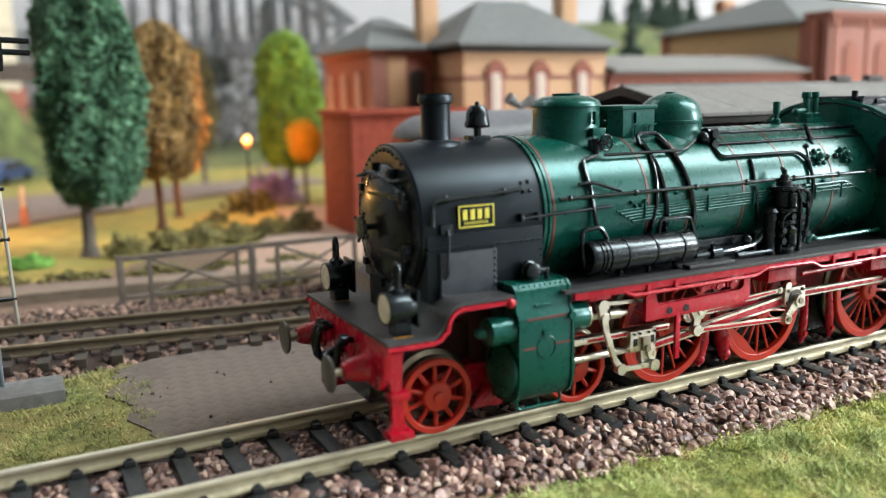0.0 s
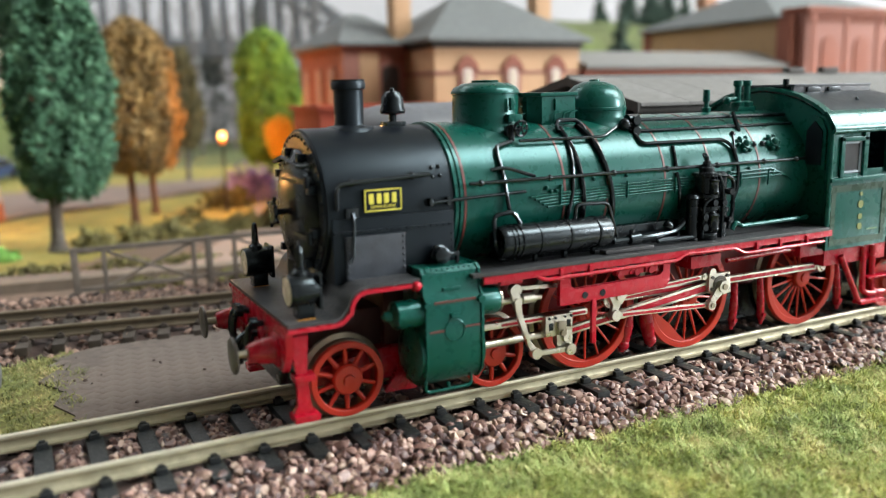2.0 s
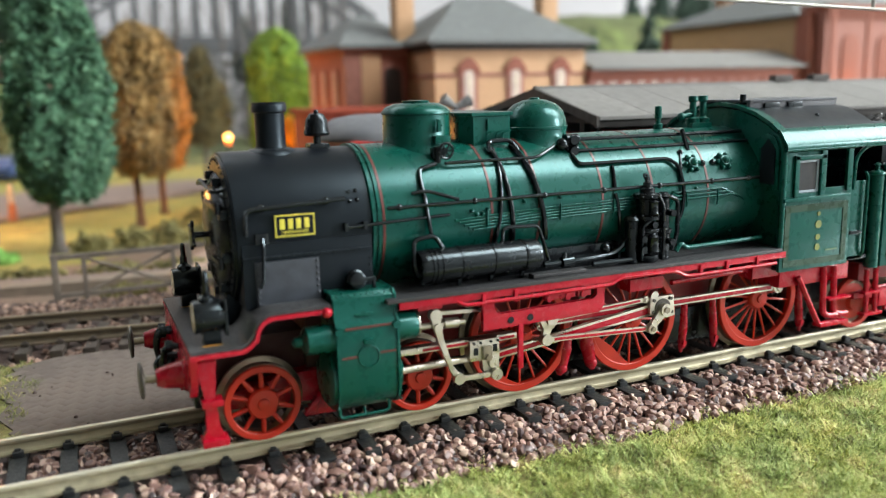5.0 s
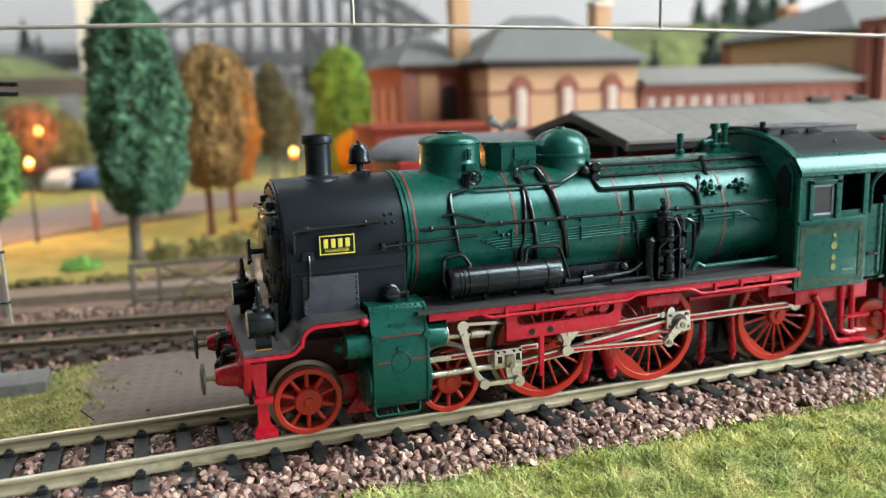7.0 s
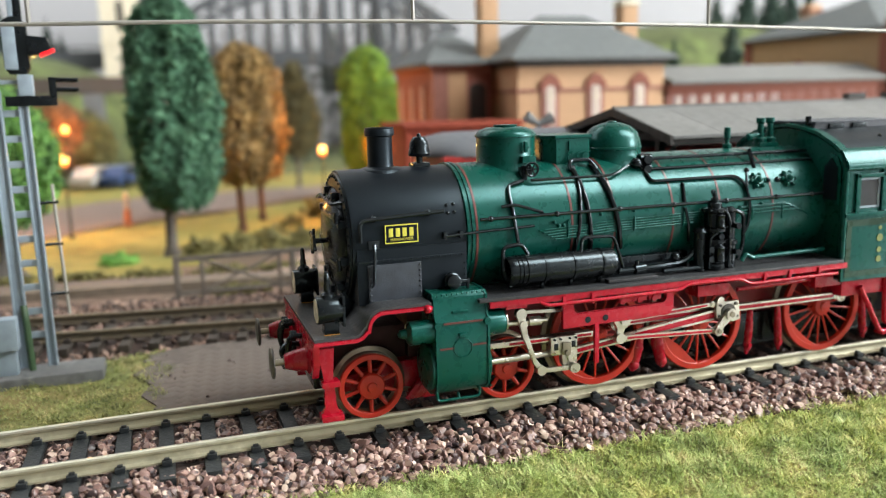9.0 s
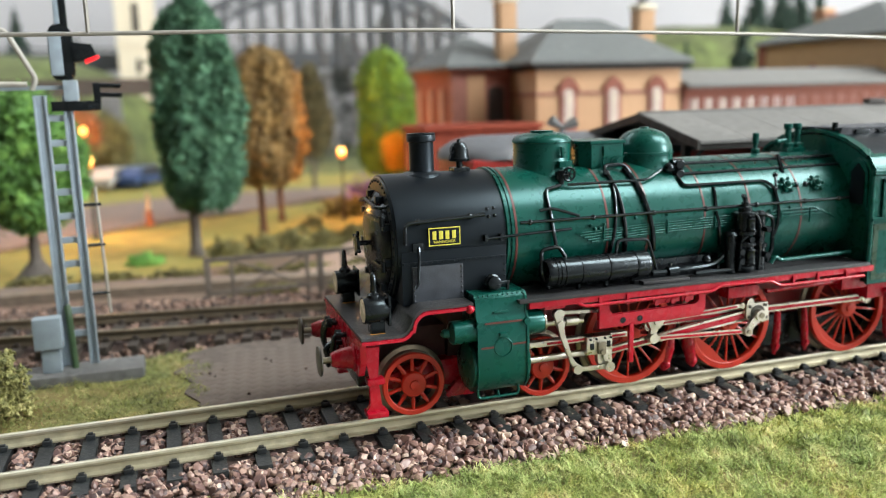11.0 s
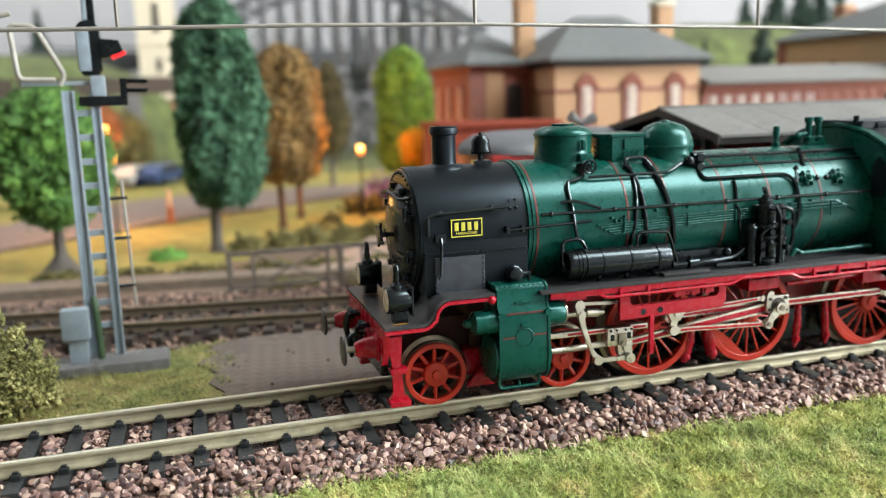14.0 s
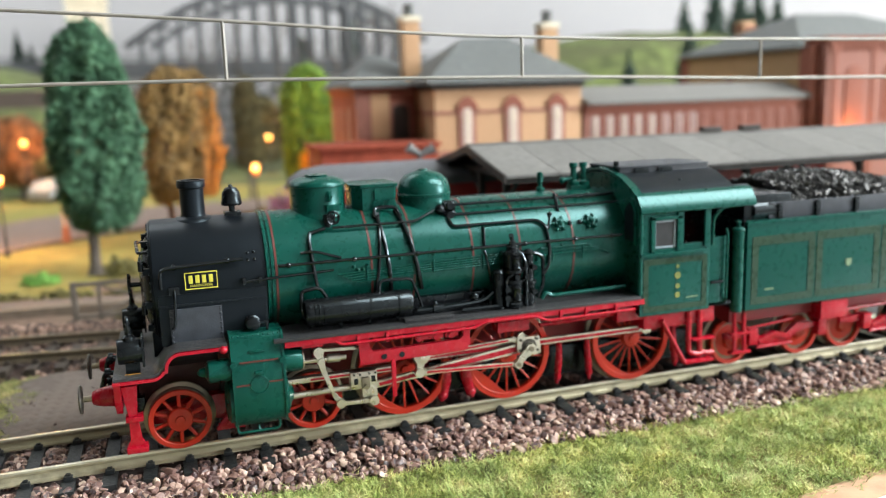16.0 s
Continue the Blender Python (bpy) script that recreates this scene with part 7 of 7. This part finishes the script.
def station_window(parent, x, z, y, w=4.4, h=20.0, brick=ROSE_BRICK, face=-1):
    """An arched window with a proud brick surround, recessed pale sash and sill, on a wall that faces -y."""
    win = part("window", prism(B(), arched(w + 4.2, h - 2.2, 3.6, x, z - 1.0), y - 0.9, y + 0.1, "y", 0.15), brick, parent, "arched brick window surround")
    part("arch_hood", prism(B(), [(x - w / 2 - 3.0, z + h - 4.0), (x - w / 2 - 2.9, z + h - 1.2), (x - w / 2, z + h + 2.2), (x, z + h + 3.2), (x + w / 2, z + h + 2.2), (x + w / 2 + 2.9, z + h - 1.2), (x + w / 2 + 3.0, z + h - 4.0), (x + w / 2 + 0.6, z + h - 3.0), (x, z + h - 1.8), (x - w / 2 - 0.6, z + h - 3.0)], y - 1.5, y + 0.1, "y"), RED_BRICK, win)
    part("pane", prism(B(), arched(w, h - 4.0, 1.4, x, z + 0.4), y - 1.15, y - 0.85, "y"), WHITE, win, "pale curtained window pane")
    part("sash", box(B(), x - 0.35, x + 0.35, y - 1.5, y - 1.1, z + 0.4, z + h - 3, 0.05), CREAM, win)
    part("sash", box(B(), x - w / 2, x + w / 2, y - 1.5, y - 1.1, z + h * 0.62, z + h * 0.62 + 0.7, 0.05), CREAM, win)
    part("sill", box(B(), x - w / 2 - 2.4, x + w / 2 + 2.4, y - 1.8, y + 0.1, z - 2.2, z - 1.0, 0.15), brick, win)
    return win


station = thing("station_building", (0, 0, 0), "sand-yellow and red brick station with grey hipped roofs", "station")
wing = part("wing_wall", box(B(), 121, 196, 200, 262, -6, 69.2, 0.2), YELLOW_BRICK, station)
part("string_course", box(B(), 120.4, 196.6, 199.4, 262.6, 55.6, 57.0, 0.1), ROSE_BRICK, wing)
part("base_course", box(B(), 120.2, 196.8, 199.2, 262.8, 36.5, 38.8, 0.1), ROSE_BRICK, wing)
part("cornice", box(B(), 119.8, 197.2, 198.8, 263.2, 66.8, 69.4, 0.15), DARK_WOOD, wing)
for x in (136.5, 159.5, 182.5):
    station_window(wing, x, 40.5, 200)
    station_window(wing, x, 6.5, 200)
side = part("side_wall", box(B(), 91, 120.4, 228, 290, -6, 69.0, 0.2), RED_BRICK, station)
part("corner_pier", box(B(), 90.2, 97.5, 227.2, 231, -6, 67.5, 0.15), ROSE_BRICK, side)
part("yellow_panel", box(B(), 98, 107, 227.3, 228.2, 40, 66.5, 0.1), YELLOW_BRICK, side)
part("dark_window", prism(B(), arched(8, 18, 2.5, 112.5, 40), 227.0, 228.4, "y", 0.1), DARK_WOOD, side)
part("window_trim", prism(B(), arched(12, 19, 4.5, 112.5, 39), 227.4, 228.3, "y", 0.1), ROSE_BRICK, side)
for y in (244, 262, 280):
    win = part("window", prism(B(), arched(9, 19, 3.2, y, 39), 90.3, 91.2, "x", 0.1), ROSE_BRICK, side, "arched brick window surround")
    part("pane", prism(B(), arched(4.5, 17, 2.0, y, 40.5), 90.0, 90.6, "x"), DIM_PANE, win)
part("cornice", box(B(), 89.6, 121, 226.8, 291, 66.4, 69.2, 0.15), RED_BRICK, side)
roof = part("wing_roof", hip_roof(B(), 121, 196, 200, 262, 70.8, 21, 4.5, 30), SLATE, station, smooth=False)
part("side_roof", hip_roof(B(), 91, 126, 228, 290, 70.4, 15, 4.0, 18), SLATE, station, smooth=False)
for x, y, h in ((119.6, 232, 102), (188.5, 222, 98)):
    ch = part("chimney", box(B(), x - 4.2, x + 4.2, y - 4.2, y + 4.2, 66, h, 0.3), YELLOW_BRICK, station)
    part("chimney_head", box(B(), x - 4.8, x + 4.8, y - 4.8, y + 4.8, h - 2.4, h + 0.2, 0.3), CREAM, ch)
    part("chimney_pot", lathe(B(), [(2.6, h), (2.4, h + 5), (2.9, h + 6)], (x, y, 0), n=12), SLATE, ch)
# boarded lower building in front of the side wing
shed = thing("platform_shed", (0, 0, 0), "low bright red boarded shed beside the station", "shed")
part("wall", box(B(), 66, 119, 192, 226, -6, 42.0, 0.2), RED_WALL, shed)
for i in range(13):
    part("batten", box(B(), 66.6 + i * 4.1, 67.6 + i * 4.1, 191.8, 192.1, -6, 41.2, 0.05), RED_WALL, shed)
part("roof", box(B(), 64.5, 120.3, 190, 227, 42.0, 44.0, 0.2), RED_WALL, shed, "flat red painted roof")

# ---- long low building and the taller hall ----
low = thing("long_platform_building", (0, 0, 0), "long low rose-brick building with a grey roof", "building")
part("wall", box(B(), 197.4, 330, 199, 240, -6, 57.5, 0.2), ROSE_BRICK, low)
part("roof", prism(B(), [(195.5, 57.5), (241.5, 57.5), (241.5, 58.6), (220, 66.5), (218, 66.5), (195.5, 58.8)], 197.8, 331, "x"), FELT, low, smooth=False)
part("eave_band", box(B(), 197.4, 330, 198.2, 199.2, 53.2, 57.3, 0.1), RED_BRICK, low)
for i in range(16):
    x = 203 + i * 8.0
    win = part("window", box(B(), x - 2.2, x + 2.2, 198.4, 199.3, 40.5, 52.0, 0.1), DIM_PANE if i < 8 else ROSE_BRICK, low, "tall narrow window")
    part("mullion", box(B(), x - 0.25, x + 0.25, 198.0, 198.6, 40.5, 52.0, 0.05), CREAM if i < 5 else RED_BRICK, win)
    part("pilaster", box(B(), x + 3.2, x + 4.8, 198.0, 199.2, 37, 53.4, 0.1), RED_BRICK, low)

hall = thing("railway_hall", (0, 0, 0), "ochre hall with a red brick gable front", "building")
part("hall_wall", box(B(), 331, 460, 204, 312, -6, 83, 0.3), OCHRE, hall)
part("hall_pier", box(B(), 330, 336, 196, 205, -6, 84.5, 0.2), RED_BRICK, hall)
part("hall_pier", box(B(), 330, 336, 306, 313, -6, 84.5, 0.2), RED_BRICK, hall)
part("side_window", box(B(), 330.5, 331.2, 262, 266, 58, 70, 0.1), RED_BRICK, hall)
part("gable_front", box(B(), 335, 466, 190, 205, -6, 88, 0.3), ROSE_BRICK, hall)
for x in (340, 366, 392, 418):
    part("front_pier", box(B(), x - 1.4, x + 1.4, 189.3, 191, -6, 86, 0.2), RED_BRICK, hall)
for x in (353, 379, 405):
    part("front_window", prism(B(), arched(12, 24, 6, x, 44), 189.2, 190.2, "y", 0.2), RED_BRICK, hall, "tall arched brick window")
dentil = None
for i in range(26):
    x = 338 + i * 4.9
    if dentil is None:
        dentil = part("dentil", box(B(), -1.2, 1.2, 188.9, 190.1, 81.0, 85.5, 0.2), RED_BRICK, hall)
        dentil.matrix_local = pose(x * MM, 0, 0)
    else:
        again(dentil, hall, (x, 0, 0))
part("front_cornice", box(B(), 334, 467, 188.4, 206, 85.6, 88.6, 0.2), RED_BRICK, hall)
part("hall_roof", hip_roof(B(), 331, 462, 206, 312, 84.6, 22, 3.5, 46), SLATE, hall, smooth=False)
ch = part("chimney", box(B(), 357, 366, 286, 294, 80, 105, 0.3), YELLOW_BRICK, hall)
part("chimney_head", box(B(), 356.2, 366.8, 285.2, 294.8, 100, 102, 0.2), RED_BRICK, ch)

# ---- platform canopy ----
canopy = thing("platform_canopy", (0, 0, 0), "long grey gabled platform canopy on dark posts", "platform roof")
x_a, x_b, panels = 79.5, 420, 24
step = (x_b - x_a) / panels
ridge, near_eave, far_eave = (46, 49.8), (19.6, 43.6), (72.4, 44.4)
for i in range(panels):
    for (ya, za), nm in ((near_eave, "roof_panel"), (far_eave, "roof_panel")):
        bm = B()
        out = [(ya, za), ridge, (ridge[0], ridge[1] + 0.7), (ya, za + 0.7)]
        prism(bm, out, x_a + i * step + 0.1, x_a + (i + 1) * step - 0.1, "x")
        part(nm, bm, FELT, canopy, smooth=False)
part("ridge_cap", box(B(), x_a - 0.3, x_b, 45.2, 46.8, 50.1, 50.9, 0.2), FELT, canopy)
for x in (157, 171):
    part("ridge_vent", box(B(), x - 3.2, x + 3.2, 44.8, 47.2, 50.8, 52.4, 0.4), DARK_WOOD, canopy, "small dark ridge vent")
for (ya, za) in (near_eave, far_eave):
    part("barge_board", prism(B(), [(ya, za - 1.2), (46, 48.4), (46, 50.4), (ya, za + 0.8)], x_a - 0.7, x_a - 0.1, "x"), DARK_WOOD, canopy)
    part("eave_beam", box(B(), x_a, x_b, ya + (1.0 if ya < 46 else -2.2), ya + (2.2 if ya < 46 else -1.0), 42.0, 43.7, 0.1), DARK_WOOD, canopy)
for i in range(8):
    x = x_a + 6 + i * 45
    for y in (34, 52):
        post = part("post", box(B(), x - 0.9, x + 0.9, y - 0.9, y + 0.9, 6.5, 44.5, 0.15), DARK_WOOD, canopy)
        part("strut", rod(B(), (x, y, 36), (x, y + (-9 if y < 46 else 9), 43.5), 0.6, n=6), DARK_WOOD, post)
    part("tie_beam", box(B(), x - 0.8, x + 0.8, 21, 71, 42.4, 44.0, 0.1), DARK_WOOD, canopy)

# ---- railcar on the second track ----
car = thing("railcar", (0, 75.5, -0.5), "red railcar with a smooth grey roof on the second track", "railcar")
part("body", box(B(), 38, 215, -15, 15, 5, 39.6, 1.5), COACH_RED, car)
bm = B()
prof = arc(0, 0, 15.4, 0, 180, 14)
prism(bm, [(u, 39.4 + w * 0.4) for u, w in prof], 48, 216, "x")
part("roof", bm, COACH_ROOF, car)
bm = B()
lathe(bm, [(15.4, 0), (15.0, 4), (13.2, 8.5), (9.0, 12.0), (4.0, 13.6), (0.5, 14.0)], n=28)
for v in bm.verts:
    v.co = (48 - v.co.z, v.co.x, 39.4 + max(-0.2, v.co.y) * 0.4)
part("roof_end", bm, COACH_ROOF, car)
for i in range(9):
    x = 48 + i * 18
    part("window", box(B(), x, x + 12, -15.4, -14.8, 20, 29, 0.3), GLASS, car)
for x in (52, 70, 180, 198):
    part("wheel", rod(B(), (x, -9.5, 5.2), (x, -7.2, 5.2), 5.2, n=20), TYRE, car)
    part("wheel", rod(B(), (x, 7.2, 5.2), (x, 9.5, 5.2), 5.2, n=20), TYRE, car)
vent = thing("roof_horn", (80, 92, 44.5), "small grey horn loudspeaker above the railcar", "loudspeaker")
part("stand", rod(B(), (0, 0, -6), (0, 0, 1), 0.8, n=10), IRON, vent)
part("horn", rod(B(), (0, 0, 1), (-4, 0, 3.5), 0.8, 1.8, n=12), CONCRETE, vent)
part("horn", rod(B(), (0, 0, 1), (4.5, 0, 2.8), 0.8, 1.8, n=12), CONCRETE, vent)
part("mast", rod(B(), (0, 3.0, -50), (0, 0.5, -5), 0.7, n=8), IRON, vent)

# ---- church tower, houses, road things ----
tower = thing("church_tower", (-58.4, 748, -6), "cream stone church tower behind the town houses", "tower")
part("shaft", box(B(), -18.5, 18.5, 0, 37, 0, 205, 0.5), CREAM, tower)
for z in (70, 121, 172):
    part("string_course", box(B(), -20, 20, -1.5, 38.5, z, z + 3.2, 0.3), CREAM, tower)
for x in (-16.5, 16.5):
    part("corner_strip", box(B(), x - 2.2, x + 2.2, -0.9, 0.3, 0, 203, 0.2), CREAM, tower)
for z, w, h in ((133, 6.5, 26), (95, 5.0, 11), (80, 4.0, 7)):
    win = part("belfry_window", prism(B(), arched(w, h, w / 2, 0, z), -0.8, 0.2, "y", 0.1), DARK_WOOD, tower)
    part("window_surround", prism(B(), arched(w + 3.4, h + 1.4, w / 2, 0, z - 1.4), -0.5, 0.1, "y", 0.1), CREAM, win)
part("spire", prism(B(), [(-20, 205), (20, 205), (0, 262)], 2, 35, "y"), SLATE, tower, smooth=False)


def house(at, w, d, h, rise, wall, label):
    t = thing("house", at, label, "house")
    part("wall", box(B(), -w / 2, w / 2, 0, d, 0, h, 0.2), wall, t)
    part("roof", prism(B(), [(-2, h - 1), (d + 2, h - 1), (d / 2, h + rise)], -w / 2 - 2, w / 2 + 2, "x"), RED_BRICK, t, smooth=False)
    n = max(2, int(w // 12))
    for i in range(n):
        x = -w / 2 + (i + 0.5) * w / n
        for z in (h * 0.14, h * 0.56):
            win = part("window", box(B(), x - 2.2, x + 2.2, -0.5, 0.3, z, z + h * 0.26, 0.1), WHITE, t)
            part("pane", box(B(), x - 1.7, x + 1.7, -0.7, -0.4, z + 0.5, z + h * 0.26 - 0.5), GLASS, win)
    return t


house((-66, 735, -5), 58, 34, 52, 18, ROSE_BRICK, "rose brick town house with a red roof")
house((-140, 742, -5), 66, 34, 54, 20, RED_BRICK, "red brick town house with a red roof")
house((-226, 728, -5), 70, 34, 52, 18, CREAM, "cream town house with a red roof")
house((10, 745, -5), 70, 34, 46, 16, ROSE_BRICK, "rose brick town house with a red roof")


def car_model(at, turn, paint, label):
    t = thing("parked_car", at, label, "car", "parked cars", turn=turn)
    part("body", prism(B(), [(-24, 2.5), (24, 2.5), (24.5, 8), (14, 9.5), (8, 15.5), (-14, 15.5), (-20, 9.5), (-24.5, 8.5)], -9, 9, "y", 0.8), paint, t)
    part("side_window", prism(B(), [(-16.5, 9.8), (11.5, 9.8), (7, 14.4), (-13, 14.4)], -9.3, -8.8, "y"), GLASS, t)
    for x in (-15, 15):
        for y in (-9.2, 7.4):
            part("wheel", rod(B(), (x, y, 3.6), (x, y + 1.8, 3.6), 3.6, n=16), BLACK, t)
    return t


car_model((-79, 537, -5.4), 66, material("dull_white_paint", (0.36, 0.355, 0.34), 0.4), "small white model car parked beyond the road")
car_model((-59, 541, -5.4), 62, material("dark_blue_paint", (0.03, 0.06, 0.16), 0.35), "dark blue model car parked beyond the road")
post = thing("road_post", (-50, 303, -5.4), "small red and white road post", "post")
part("lower_post", lathe(B(), [(2.2, 0), (1.4, 8.5), (1.3, 8.6)], n=10), material("faded_red_post_paint", (0.42, 0.15, 0.09), 0.6, vary=0.2), post)
part("upper_post", lathe(B(), [(1.25, 8.6), (1.0, 17), (0.4, 17.6)], n=10), WHITE, post)

# ---- bridge ----
bridge = thing("arch_bridge", (140, 795, 0), "grey steel arch bridge with truss hangers on dark piers", "bridge")


def arch_z(x):
    return 187 - 0.00232 * (x - 3) ** 2


for y in (-9, 9):
    up = [(x, arch_z(x)) for x in range(-164, 165, 8)]
    part("arch_chord", sheet(B(), up, 6.5, y - 2.5, y + 2.5), IRON, bridge)
    inner = [(x, arch_z(x) - 15 - 0.0002 * x * x) for x in range(-140, 141, 8)]
    part("lower_chord", sheet(B(), inner, 4.0, y - 1.8, y + 1.8), IRON, bridge)
    for x in range(-150, 151, 20):
        part("hanger", box(B(), x - 2.5, x + 2.5, y - 1.4, y + 1.4, 100, arch_z(x) + 2, 0.2), IRON, bridge)
        if x < 150:
            x2 = x + 20
            part("diagonal", rod(B(), (x, y, arch_z(x)), (x2, y, arch_z(x2) - 15 if abs(x2) < 140 else arch_z(x2)), 1.2, n=6), IRON, bridge)
part("deck", box(B(), -330, 330, -14, 14, 92, 110, 0.5), IRON, bridge)
part("deck_rail", box(B(), -330, 330, -15, -13.6, 113, 115, 0.2), IRON, bridge)
for x in (-300, -170, 173, 300):
    part("pier", box(B(), x - 14, x + 14, -16, 16, -7, 92, 1.0), CONCRETE, bridge)
for x in (12, 72):
    part("portal_post", box(B(), x - 3.5, x + 3.5, -17, -13.9, 92, 168, 0.3), IRON, bridge)
# twigs and bare trees below the arch
rngw = np.random.default_rng(88)
n = 2600
fx, fy = rngw.uniform(-70, 330, n), rngw.uniform(835, 880, n)
fz = rngw.uniform(0, 1, n) * np.array([96 + 16 * noise.noise((x * 0.03, 0, 9)) for x in fx])
tagged(new("distant_trees", lumps("distant_trees", np.stack([fx, fy, fz], -1), rngw.uniform(1.2, 3.4, n), HAZE, 88, rough=0.5)), "grey hazy mass of leafless trees behind the bridge", "trees", kind="stuff")
for i, x in enumerate((36, 60, 88, 131, 168, 196, 232, 262)):
    t = thing("bare_tree", (x, 760 + 9 * (i % 3), -6), "slender grey leafless tree in front of the bridge", "tree", "bare trees")
    h = 140 + 12 * (i * 5 % 4)
    trunk = part("trunk", rod(B(), (0, 0, 0), (2 - i % 4, 0, h), 1.9, 0.5, 8), BARK, t)
    for k in range(12):
        z = h * (0.4 + 0.045 * k)
        a = 2.4 * k + i
        e = (h - z) * 0.32 + 5
        part("branch", tube(B(), [(0, 0, z), (math.cos(a) * e * 0.5, math.sin(a) * e * 0.5, z + e * 0.6), (math.cos(a) * e, math.sin(a) * e, z + e * 1.6)], 0.5, 5), BARK, trunk)
viaduct = thing("viaduct", (-330, 600, -6), "brown steel girder viaduct in the distance", "viaduct")
part("girder", box(B(), -120, 360, -8, 8, 71, 81, 0.4), RUST_STEEL, viaduct)
part("parapet", box(B(), -120, 360, -8.8, -7.6, 81, 84.5, 0.2), RUST_STEEL, viaduct)
for x in (-90, 30, 150, 250):
    part("pier", box(B(), x - 8, x + 8, -8, 8, 0, 71, 0.5), CONCRETE, viaduct)
